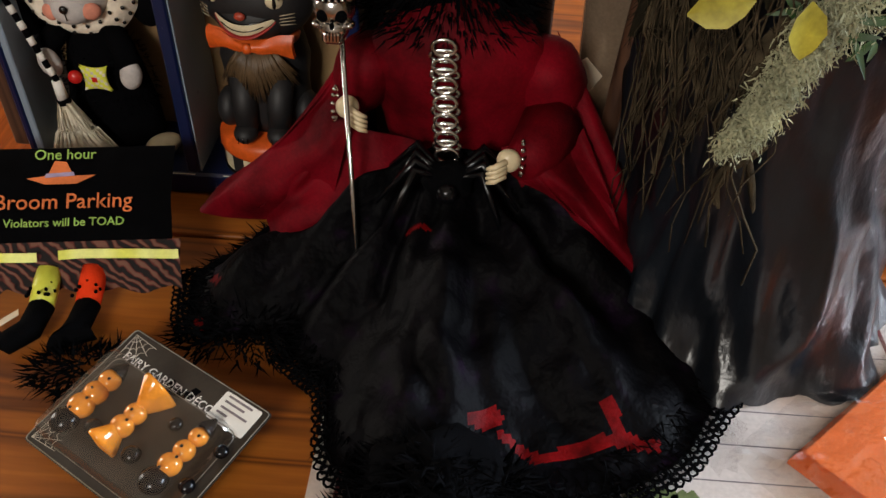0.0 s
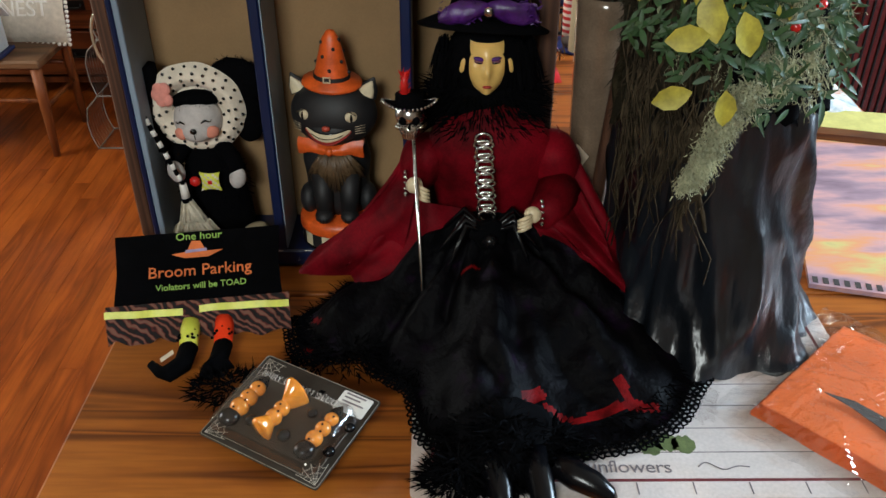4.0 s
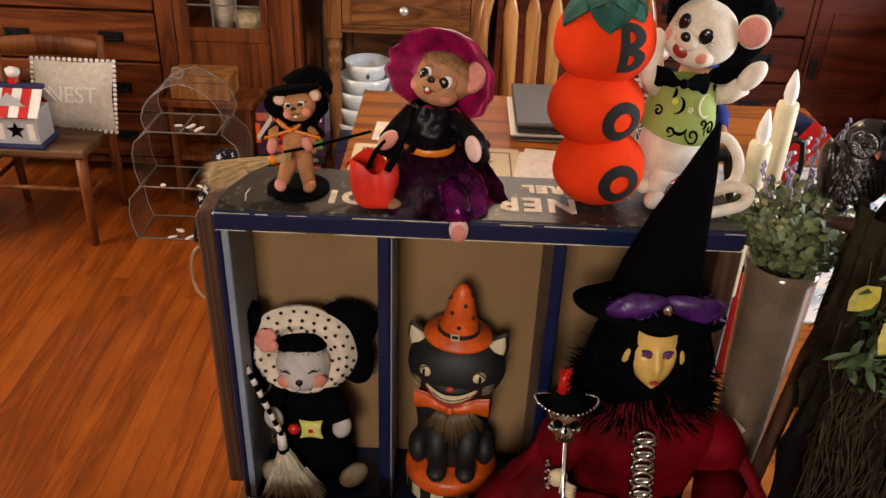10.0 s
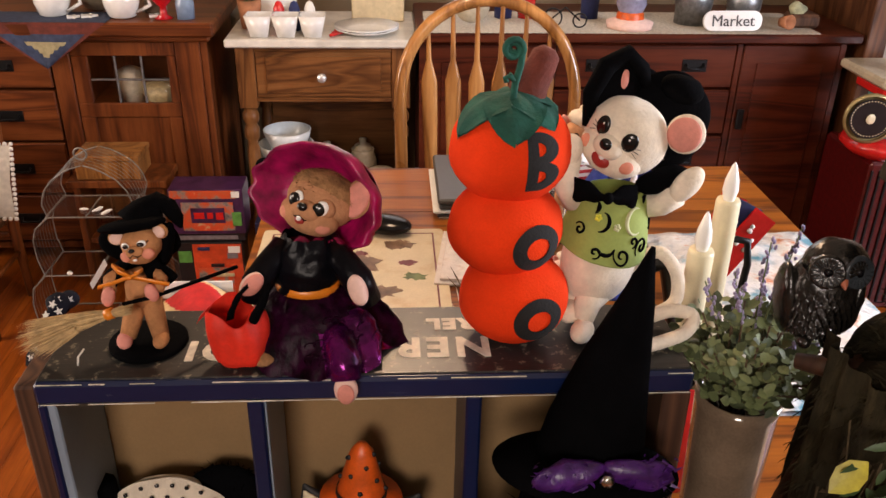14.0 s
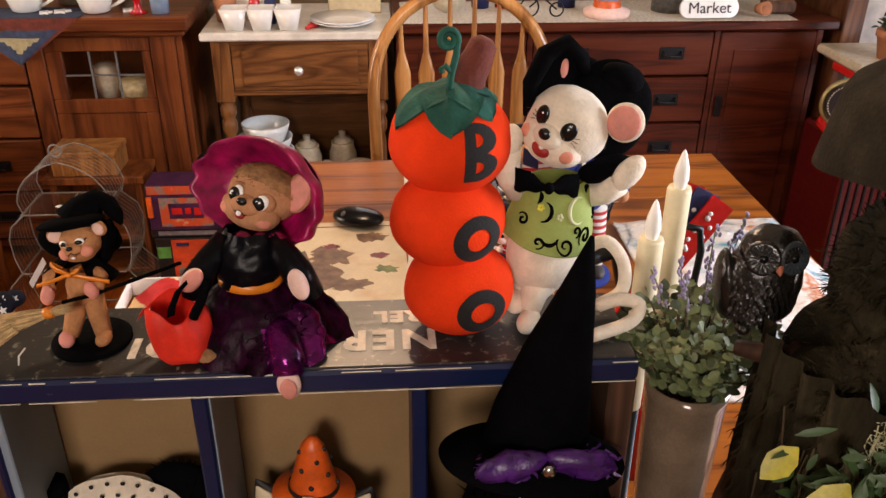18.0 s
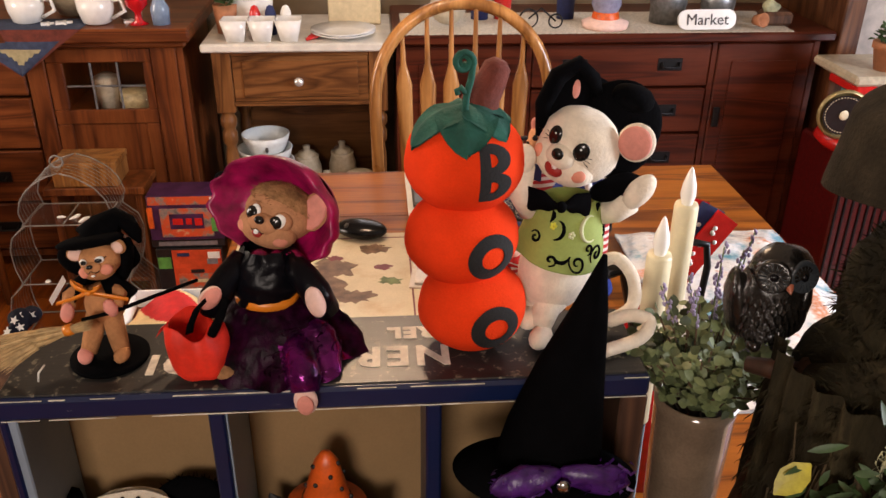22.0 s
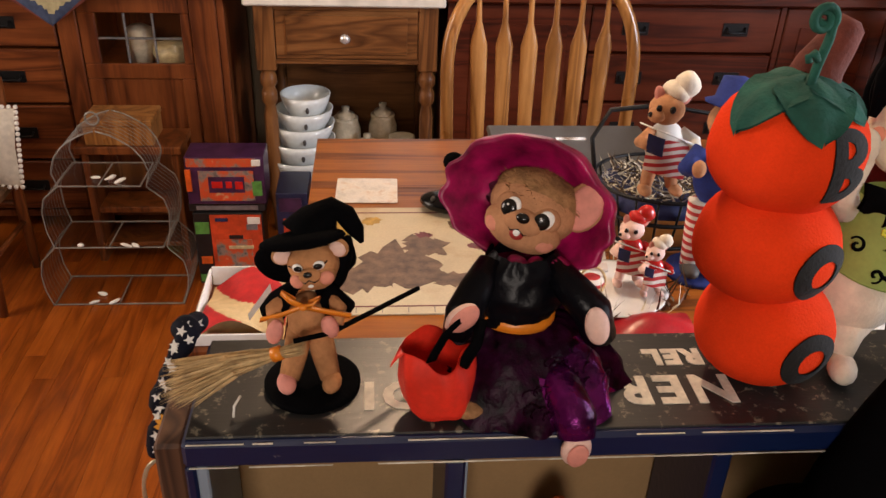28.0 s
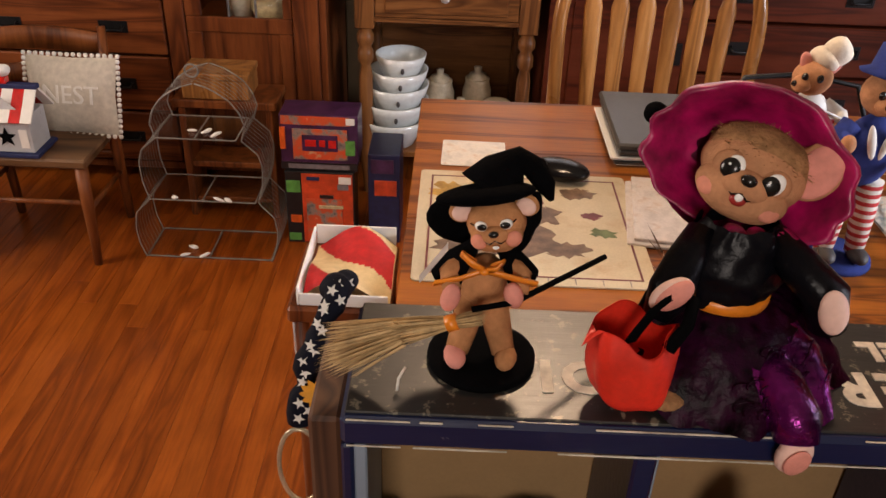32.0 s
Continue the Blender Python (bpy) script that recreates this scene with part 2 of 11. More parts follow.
def wood(name, dark, mid, light, along="X", scale=1.0, rough=0.35, coat=0.0, per_piece=False):
    """Long grain with darker figure, along one axis."""
    mt, nt, bs = nodes_of(name)
    st = {"X": (0.08, 1, 1), "Y": (1, 0.08, 1), "Z": (1, 1, 0.08)}[along]
    st = tuple(a * scale for a in st)
    tc = nt.nodes.new("ShaderNodeTexCoord")
    mp = nt.nodes.new("ShaderNodeMapping")
    mp.inputs["Scale"].default_value = st
    nt.links.new(tc.outputs["Object"], mp.inputs[0])
    vec = mp.outputs[0]
    if per_piece:
        oi = nt.nodes.new("ShaderNodeObjectInfo")
        ad = nt.nodes.new("ShaderNodeVectorMath")
        ad.operation = "MULTIPLY_ADD"
        nt.links.new(oi.outputs["Random"], ad.inputs[0])
        ad.inputs[1].default_value = (37, 53, 29)
        nt.links.new(vec, ad.inputs[2])
        vec = ad.outputs[0]
    n = nt.nodes.new("ShaderNodeTexNoise")
    n.inputs["Scale"].default_value, n.inputs["Detail"].default_value, n.inputs["Distortion"].default_value = 7, 3, 0.6
    nt.links.new(vec, n.inputs["Vector"])
    w = nt.nodes.new("ShaderNodeMath")
    w.operation = "PINGPONG"
    sc = nt.nodes.new("ShaderNodeMath")
    sc.operation = "MULTIPLY"
    sc.inputs[1].default_value = 5
    nt.links.new(n.outputs["Fac"], sc.inputs[0])
    nt.links.new(sc.outputs[0], w.inputs[0])
    w.inputs[1].default_value = 0.5
    c = ramp(nt, w.outputs[0], [(0.0, mid), (0.10, dark), (0.26, mid), (0.6, light)])
    g = nt.nodes.new("ShaderNodeTexNoise")
    g.inputs["Scale"].default_value, g.inputs["Detail"].default_value = 160, 2
    nt.links.new(vec, g.inputs["Vector"])
    c = mix(nt, c, ramp(nt, g.outputs["Fac"], [(0.35, (0.72, 0.68, 0.65)), (0.6, (1, 1, 1))]), 0.6, "MULTIPLY")
    if per_piece:
        c = mix(nt, c, ramp(nt, oi.outputs["Random"], [(0.0, (0.78, 0.76, 0.74)), (1.0, (1.10, 1.06, 1.03))]), 0.7, "MULTIPLY")
    wear = speck(nt, 5, 5)
    c = mix(nt, c, ramp(nt, wear, [(0.35, (0.62, 0.60, 0.58)), (0.65, (1, 1, 1))]), 0.7, "MULTIPLY")
    nt.links.new(c, bs.inputs["Base Color"])
    r = nt.nodes.new("ShaderNodeMapRange")
    r.inputs["To Min"].default_value, r.inputs["To Max"].default_value = rough * 0.75, rough * 1.3
    nt.links.new(wear, r.inputs[0])
    nt.links.new(r.outputs[0], bs.inputs["Roughness"])
    bs.inputs["Coat Weight"].default_value = coat
    bs.inputs["Specular IOR Level"].default_value = 0.35
    bump(nt, bs, g.outputs["Fac"], 0.12, 0.001)
    return mt


def glass(name, rough=0.03, tint=(1, 1, 1), wrinkle=0.0, gloss=0.25):
    """Clear thin plastic or pane: see-through, glossier at a slant."""
    mt, nt, bs = nodes_of(name)
    nt.nodes.remove(bs)
    tr, gl, mx = nt.nodes.new("ShaderNodeBsdfTransparent"), nt.nodes.new("ShaderNodeBsdfGlossy"), nt.nodes.new("ShaderNodeMixShader")
    tr.inputs[0].default_value = (*tint, 1)
    gl.inputs["Roughness"].default_value = rough
    lw = nt.nodes.new("ShaderNodeLayerWeight")
    lw.inputs["Blend"].default_value = 0.5
    pw, ma = nt.nodes.new("ShaderNodeMath"), nt.nodes.new("ShaderNodeMath")
    pw.operation, ma.operation = "POWER", "MULTIPLY_ADD"
    pw.inputs[1].default_value = 4.0
    ma.inputs[1].default_value, ma.inputs[2].default_value = 0.7, gloss * 0.25
    nt.links.new(lw.outputs["Facing"], pw.inputs[0])
    nt.links.new(pw.outputs[0], ma.inputs[0])
    nt.links.new(ma.outputs[0], mx.inputs[0])
    nt.links.new(tr.outputs[0], mx.inputs[1])
    nt.links.new(gl.outputs[0], mx.inputs[2])
    nt.links.new(mx.outputs[0], nt.nodes["Material Output"].inputs[0])
    if wrinkle:
        b = nt.nodes.new("ShaderNodeBump")
        b.inputs["Strength"].default_value, b.inputs["Distance"].default_value = wrinkle, 0.01
        nt.links.new(speck(nt, 60, 3), b.inputs["Height"])
        nt.links.new(b.outputs[0], gl.inputs["Normal"])
        nt.links.new(b.outputs[0], lw.inputs["Normal"])
    return mt


def worn_paint(name, col, under, scale=25, amount=0.62, rough=0.45):
    """Paint rubbed through to what lies under it."""
    mt, nt, bs = nodes_of(name)
    a = speck(nt, scale, 6, rough=0.7)
    f = ramp(nt, a, [(amount, (0, 0, 0)), (amount + 0.05, (1, 1, 1))])
    c = ramp(nt, speck(nt, 8, 4), [(0.3, tuple(x * 0.7 for x in col)), (0.7, col)])
    nt.links.new(mix(nt, c, under, f), bs.inputs["Base Color"])
    bs.inputs["Roughness"].default_value = rough
    bump(nt, bs, speck(nt, 180, 4, stretch=(0.15, 1, 1)), 0.25, 0.001)
    return mt


TABLE_WOOD = wood("oiled_oak", (0.13, 0.034, 0.003), (0.35, 0.106, 0.009), (0.42, 0.136, 0.013), "X", 1.2, 0.46, 0.03)
FLOOR_WOOD = wood("stained_floorboards", (0.22, 0.046, 0.004), (0.34, 0.080, 0.007), (0.39, 0.100, 0.010), "Y", 1.0, 0.32, 0.10, True)
CAB_WOOD = wood("dark_oak", (0.080, 0.019, 0.005), (0.165, 0.043, 0.010), (0.21, 0.060, 0.015), "Z", 1.0, 0.36)
CAB_WOOD_X = wood("dark_oak_level", (0.080, 0.019, 0.005), (0.175, 0.046, 0.011), (0.23, 0.066, 0.017), "X", 1.0, 0.34)
STAND_WOOD = wood("honey_oak", (0.09, 0.032, 0.009), (0.20, 0.078, 0.022), (0.27, 0.115, 0.036), "X", 1.0, 0.35)
STAND_WOOD_Z = wood("honey_oak_upright", (0.09, 0.032, 0.009), (0.20, 0.078, 0.022), (0.27, 0.115, 0.036), "Z", 1.0, 0.35)
SIDE_WOOD = wood("red_mahogany", (0.034, 0.0055, 0.0024), (0.088, 0.0158, 0.0053), (0.105, 0.024, 0.0095), "X", 1.0, 0.33)
CHAIR_WOOD = wood("light_oak", (0.22, 0.09, 0.022), (0.40, 0.18, 0.05), (0.52, 0.26, 0.085), "Z", 1.0, 0.28, 0.3)
OLD_WOOD = wood("old_maple", (0.10, 0.026, 0.006), (0.21, 0.062, 0.014), (0.28, 0.09, 0.022), "Z", 1.0, 0.4)
BOARD = plain("pressed_board", (0.27, 0.165, 0.070), 0.8, vary=0.15, scale=12)
NAVY = worn_paint("navy_paint", (0.003, 0.011, 0.058), (0.36, 0.34, 0.32), 38, 0.68, 0.36)
PALE_BLUE = worn_paint("pale_blue_paint", (0.26, 0.33, 0.42), (0.05, 0.045, 0.05), 18, 0.68, 0.55)
CRATE_TOP = worn_paint("stencilled_crate_paint", (0.022, 0.022, 0.022), (0.17, 0.155, 0.115), 120, 0.58, 0.36)
CRATE_BARE = wood("bare_crate_wood", (0.05, 0.022, 0.012), (0.11, 0.05, 0.026), (0.16, 0.075, 0.04), "Z", 1.0, 0.6)
STENCIL = plain("stencil_paint", (0.74, 0.69, 0.58), 0.6, vary=0.3, scale=90)
WHITE = plain("white_ceramic", (0.78, 0.77, 0.74), 0.18, vary=0.06, coat=0.4, relief=0)
CREAM = plain("cream_stoneware", (0.50, 0.43, 0.31), 0.35, vary=0.2)
BLACK = plain("black_felt", (0.0022, 0.0022, 0.0028), 0.95, vary=0.3, relief=0.5, spec=0.04)
BLACK_SATIN = plain("black_satin", (0.003, 0.003, 0.005), 0.32, vary=0.3, scale=25, relief=0.3, spec=0.12)
BLACK_GLOSS = plain("black_patent", (0.003, 0.003, 0.004), 0.22, vary=0.1, relief=0.1, spec=0.3)
IRON = plain("black_iron", (0.012, 0.012, 0.013), 0.45, metal=0.6)
RED_VELVET = plain("red_velvet", (0.150, 0.0015, 0.007), 0.62, vary=0.65, scale=22, relief=0.5, spec=0.07)
RED_SATIN = plain("red_satin", (0.42, 0.012, 0.018), 0.35, vary=0.3, scale=30)
PURPLE_VELVET = plain("magenta_velvet", (0.32, 0.004, 0.078), 0.36, vary=0.6, scale=70, relief=0.9, spec=0.45, fine=90)
PURPLE_FOIL = plain("purple_foil", (0.14, 0.006, 0.12), 0.25, metal=0.7, vary=0.98, scale=40, relief=1.0, fine=160)
ORANGE_FELT = plain("orange_felt", (0.86, 0.052, 0.007), 0.9, vary=0.18, scale=20, relief=0.7, fine=700, spec=0.1)
GREEN_FELT = plain("green_felt", (0.008, 0.085, 0.060), 0.9, vary=0.3, relief=0.6)
BROWN_FELT = plain("brown_felt", (0.14, 0.026, 0.014), 0.9, vary=0.35, relief=0.6)
TAN_FELT = plain("tan_felt", (0.52, 0.255, 0.13), 0.9, vary=0.25, scale=60, relief=0.6, spec=0.1)
BEAR_FELT = plain("bear_felt", (0.50, 0.235, 0.10), 0.9, vary=0.3, scale=60, relief=0.6, spec=0.1)
FUR_BROWN = plain("brown_plush", (0.33, 0.175, 0.08), 0.95, vary=0.5, scale=110, relief=1.0, spec=0.1)
PINK_FELT = plain("pink_felt", (0.75, 0.30, 0.24), 0.9, vary=0.18, relief=0.4)
PALE_PINK = plain("pale_pink_felt", (0.82, 0.56, 0.48), 0.9, vary=0.12, relief=0.4)
WHITE_FELT = plain("white_plush", (0.80, 0.70, 0.56), 0.95, vary=0.14, scale=80, relief=0.7, sheen=0.2)
GREY_FELT = plain("grey_plush", (0.52, 0.48, 0.46), 0.95, vary=0.2, relief=0.5)
BLUSH = plain("blush_paint", (0.70, 0.27, 0.18), 0.9, vary=0.2)
EYE_BLACK = plain("eye_paint", (0.006, 0.006, 0.006), 0.22, vary=0.05, relief=0)
EYE_WHITE = plain("eye_white", (0.85, 0.85, 0.83), 0.3, vary=0.03, relief=0)
MOUTH = plain("mouth_paint", (0.32, 0.02, 0.015), 0.5, vary=0.1)
ORANGE_RIBBON = plain("orange_ribbon", (0.82, 0.25, 0.015), 0.35, vary=0.2, scale=40)
ORANGE_PAINT = plain("orange_paint", (0.72, 0.11, 0.010), 0.4, vary=0.3, scale=60)
CAT_BLACK = plain("cat_glaze", (0.012, 0.011, 0.012), 0.60, vary=0.5, scale=40, relief=0.1)
CAT_GREY = plain("brushed_fur_paint", (0.10, 0.060, 0.026), 0.5, vary=0.5)
IVORY = plain("ivory_paint", (0.68, 0.58, 0.38), 0.45, vary=0.15)
FACE_PAINT = plain("mask_face", (0.72, 0.47, 0.13), 0.32, vary=0.1, relief=0.05)
HAND_PAINT = plain("bone_hand", (0.68, 0.57, 0.36), 0.35, vary=0.12)
SILVER = plain("silver_metal", (0.62, 0.60, 0.57), 0.22, metal=1.0, vary=0.2, relief=0)
STRAW = plain("broom_straw", (0.60, 0.42, 0.20), 0.8, vary=0.3, scale=150)
PALE_STRAW = plain("pale_bristle", (0.70, 0.64, 0.50), 0.7, vary=0.2, scale=150)
MOSS = plain("grey_green_moss", (0.38, 0.38, 0.23), 0.95, vary=0.5, scale=40, relief=1.0)
VINE = plain("brown_vine", (0.10, 0.062, 0.032), 0.9, vary=0.4)
YELLOW_LEAF = plain("yellow_leaf", (0.42, 0.37, 0.035), 0.5, vary=0.35, scale=80)
GREEN_LEAF = plain("green_sprig", (0.036, 0.078, 0.021), 0.55, vary=0.4)
SAGE_LEAF = plain("sage_leaf", (0.16, 0.20, 0.08), 0.6, vary=0.35)
LILAC = plain("lavender_bud", (0.40, 0.34, 0.54), 0.7, vary=0.3)


def crumpled_satin(name, col):
    """Dark satin with long creases and small crumples."""
    mt, nt, bs = nodes_of(name)
    n1 = speck(nt, 24, 3, stretch=(1, 1, 0.28), rough=0.5)
    n2 = speck(nt, 85, 3, stretch=(1, 1, 0.6))
    # Crease shade is put into the colour: it darkens where the bump is low.
    nt.links.new(ramp(nt, n1, [(0.35, tuple(v * 0.45 for v in col)), (0.65, col)]), bs.inputs["Base Color"])
    ad = nt.nodes.new("ShaderNodeMath")
    ad.operation = "MULTIPLY_ADD"
    ad.inputs[1].default_value = 0.3
    nt.links.new(n2, ad.inputs[0])
    nt.links.new(n1, ad.inputs[2])
    bs.inputs["Roughness"].default_value = 0.30
    bs.inputs["Specular IOR Level"].default_value = 0.6
    bump(nt, bs, ad.outputs[0], 0.45, 0.010)
    return mt


ROBE = crumpled_satin("charcoal_robe", (0.008, 0.010, 0.014))
GREEN_VEST = plain("green_print_cloth", (0.29, 0.36, 0.085), 0.8, vary=0.2, scale=25)
YELLOW_RIBBON = plain("yellow_ribbon", (0.72, 0.74, 0.07), 0.4, vary=0.15)
LIME = plain("lime_thread", (0.42, 0.68, 0.13), 0.6, vary=0.15)
ORANGE_THREAD = plain("orange_thread", (0.78, 0.20, 0.045), 0.6, vary=0.2)
CARD_GREY = plain("printed_dark_card", (0.034, 0.027, 0.020), 0.4, vary=0.3)
PAPER = plain("white_paper", (0.76, 0.74, 0.69), 0.6, vary=0.06)
TAG_PAPER = plain("cream_tag", (0.72, 0.60, 0.44), 0.6, vary=0.08)
INK = plain("printed_ink", (0.05, 0.045, 0.045), 0.6, vary=0.1)
RED = plain("red_enamel", (0.55, 0.015, 0.012), 0.25, vary=0.2, coat=0.3)
BLUE = plain("blue_cloth", (0.010, 0.018, 0.09), 0.7, vary=0.3)
TEAL = plain("teal_enamel", (0.06, 0.27, 0.24), 0.3, vary=0.15, coat=0.3)
WAX = plain("ivory_wax", (0.74, 0.66, 0.43), 0.4, vary=0.08)
CLEAR = glass("clear_plastic", 0.04, wrinkle=0.22, gloss=0.5)
WRAP = glass("crinkled_clear_wrap", 0.05, wrinkle=0.32, gloss=0.65)
PANE = glass("leaded_pane", 0.03, gloss=0.15)
LAPTOP = plain("grey_plastic", (0.050, 0.046, 0.040), 0.4, vary=0.1)
GALV = plain("galvanised_tin", (0.30, 0.31, 0.32), 0.4, metal=0.8, vary=0.35)
MARBLE = plain("white_marble", (0.70, 0.66, 0.58), 0.3, vary=0.2, scale=18, relief=0.05)
LINEN = plain("grey_linen", (0.60, 0.55, 0.46), 0.9, vary=0.15, relief=0.8, fine=900)
WALL = plain("brown_papered_wall", (0.19, 0.135, 0.08), 0.85, vary=0.2, scale=8)
CEILING = plain("cream_ceiling", (0.36, 0.31, 0.23), 0.9, vary=0.12, scale=8)
SACKS = plain("cream_dish", (0.55, 0.45, 0.25), 0.5, vary=0.3)
TERRACOTTA = plain("terracotta", (0.42, 0.17, 0.075), 0.75, vary=0.2)

# ---- room ----
# Ceiling and near walls are unseen; their dark tone holds down bounced light.
ROOM = (-3.2, 2.6, -1.5, 3.42)


def slab(name, boxes, mt, label="", category="", kind="structure", bev=0.004):
    s = Solid()
    for lo, hi in boxes:
        s.box(lo, hi, 0, bev)
    return single(name, s, mt, label, category, kind=kind)


X0, X1, Y0, Y1 = ROOM
slab("ground", [((X0 - 0.1, Y0 - 0.1, -0.12), (X1 + 0.1, Y1 + 0.1, -0.022))], CAB_WOOD)
slab("ceiling", [((X0 - 0.1, Y0 - 0.1, 2.5), (X1 + 0.1, Y1 + 0.1, 2.6))], CEILING)


def windowed_wall(name, axis, at, thick, lo, hi, a, b, z0, z1):
    """A wall across one axis with a window opening from a to b and z0 to z1."""
    def bx(u0, u1, w0, w1):
        if axis == "x":
            return ((at, u0, w0), (at + thick, u1, w1))
        return ((u0, at, w0), (u1, at + thick, w1))
    return slab(name, [bx(lo, a, -0.02, 2.5), bx(b, hi, -0.02, 2.5), bx(a, b, -0.02, z0), bx(a, b, z1, 2.5)], WALL)


# The openings are assumed, each set behind one of the daylight lamps.
windowed_wall("wall_east", "x", X1, 0.1, Y0, Y1, -0.05, 1.15, 0.9, 2.1)
windowed_wall("wall_south", "y", Y0 - 0.1, 0.1, X0, X1, -0.87, -0.17, 1.62, 2.28)
windowed_wall("wall_north", "y", Y1, 0.1, X0, X1, -0.3, 0.6, 1.25, 2.05)
windowed_wall("wall_west", "x", X0 - 0.1, 0.1, Y0, Y1, 0.9, 2.1, 0.9, 2.1)

# pendant lamp: unseen, added as a body for the warm fill bulb
pl = thing("added_pendant", (-0.18, 1.55, 2.5), "unseen pendant added over the dining table for warm light", "lamp")
s = Solid()
s.tube([(-0.18, 1.55, 2.5), (-0.18, 1.55, 2.16)], 0.005)
part("cord", s, BLACK, pl)
s = Solid()
s.lathe([(0.02, 0.12), (0.05, 0.11), (0.15, 0.02), (0.16, 0.0), (0.157, 0.0), (0.147, 0.018), (0.05, 0.105), (0.02, 0.115)], (-0.18, 1.55, 2.06), 0, 28)
part("shade", s, GALV, pl)


# ---- dining table ----
TX0, TX1, TY0, TY1, TZ = -0.42, 0.62, 0.258, 1.915, 0.75
tb = thing("dining_table", (0.1, 1.05, 0), "oiled oak dining table cluttered with seasonal decorations", "table")
cuts = [TY0, 0.57, 0.86, 1.15, 1.44, 1.68, TY1]
for a, b in zip(cuts, cuts[1:]):
    s = Solid()
    s.box((TX0, a, TZ - 0.03), (TX1, b - 0.0008, TZ), 0, 0.004 if a == TY0 else 0.0012)
    part("board", s, TABLE_WOOD, tb)
for nm, lo, hi in (("apron", (TX0 + 0.05, TY0 + 0.02, 0.645), (TX1 - 0.05, TY0 + 0.042, 0.72)), ("apron", (TX0 + 0.05, TY1 - 0.042, 0.645), (TX1 - 0.05, TY1 - 0.02, 0.72)),
                   ("apron", (TX0 + 0.02, TY0 + 0.045, 0.645), (TX0 + 0.042, TY1 - 0.045, 0.72)), ("apron", (TX1 - 0.042, TY0 + 0.045, 0.645), (TX1 - 0.02, TY1 - 0.045, 0.72))):
    s = Solid()
    s.box(lo, hi)
    part(nm, s, TABLE_WOOD, tb)
for x in (TX0 + 0.085, TX1 - 0.085):
    for y in (TY0 + 0.09, TY1 - 0.09):
        s = Solid()
        s.box((x - 0.035, y - 0.035, 0.56), (x + 0.035, y + 0.035, 0.72))
        s.lathe([(0.028, 0.56), (0.036, 0.53), (0.026, 0.50), (0.036, 0.40), (0.032, 0.2), (0.02, 0.06), (0.026, 0.03), (0.022, 0.0)], (x, y, 0), 0, 18)
        part("leg", s, TABLE_WOOD, tb)

# ---- crate ----
CX0, CX1, CY0, CY1, CZ0, CZ1 = -0.405, 0.044, 0.624, 0.716, 0.752, 1.11
cr = thing("wooden_crate", ((CX0 + CX1) / 2, (CY0 + CY1) / 2, CZ0), "worn navy painted wooden bottle crate stood on its side", "crate")
s = Solid()
s.box((CX0, CY0, 1.0925), (CX1, CY1, CZ1), 0, 0.0025)
top = part("top_board", s, [NAVY], cr)
s = Solid()
s.box((CX0 + 0.002, CY0 + 0.004, CZ1 - 0.001), (CX1 - 0.002, CY1 - 0.001, CZ1 + 0.0012), 0, 0.001)
sub("printed_face", s, CRATE_TOP, top, "dark rubbed top face with pale stencilled letters")
for txt, hgt, x, y in (("OI", 0.023, -0.292, 0.660), ("NER", 0.024, -0.130, 0.660), ("REL", 0.0140, -0.122, 0.690)):
    s = Solid()
    letters(txt, hgt, axes((x, y, CZ1 + 0.0016), (-1, 0, 0), (0, -1, 0)), s, 0, 0.0003, None, 1.2, 0.0012)
    sub("stencil_word", s, STENCIL, top, "worn cream stencil lettering, upside down")
s = Solid()
s.box((CX0, CY0, CZ0), (CX1, CY1, 0.774), 0, 0.0025)
part("bottom_board", s, [NAVY], cr)
for nm, a, b, mt in (("side_board", CX0, CX0 + 0.006, NAVY), ("side_board", CX1 - 0.02, CX1, CRATE_BARE)):
    s = Solid()
    s.box((a, CY0 + 0.001, 0.7742), (b, CY1, 1.0922), 0, 0.0015)
    sb = part(nm, s, mt, cr)
s = Solid()
s.box((CX0 + 0.0062, CY0 + 0.0015, 0.7745), (CX0 + 0.0125, CY1 - 0.014, 1.0921), 0, 0.001)
part("side_lining", s, PALE_BLUE, cr, "pale blue rubbed paint")
s = Solid()
s.tube([(CX0 + 0.0128, 0.668, 0.885), (CX0 + 0.0128, 0.668, 0.985)], 0.011, 0, 10)
part("hand_slot", s, BLACK, cr, "dark oblong hand hole")
for x, mt in ((-0.2655, NAVY), (-0.115, NAVY)):
    s = Solid()
    s.box((x, CY0 + 0.001, 0.7742), (x + 0.011, CY1 - 0.014, 1.0922), 0, 0.0015)
    part("divider", s, mt, cr)
s = Solid()
s.box((-0.2543, CY0 + 0.004, 0.7745), (-0.2528, CY1 - 0.0145, 1.0921), 0, 0.0005)
part("divider_face", s, PALE_BLUE, cr, "pale blue rubbed paint")
s = Solid()
s.box((CX0 + 0.006, CY1 - 0.012, 0.7742), (CX1 - 0.02, CY1 - 0.005, 1.0922), 0, 0.001)
part("back_panel", s, BOARD, cr, "tan pressed board back")
s = Solid()
s.box((CX0 - 0.016, CY0 + 0.006, 0.79), (CX0 - 0.0005, CY1 - 0.008, 1.104), 0, 0.002)
part("end_cleat", s, CRATE_BARE, cr, "bare brown wooden cleat")
s = Solid()
rw = random.Random(3)
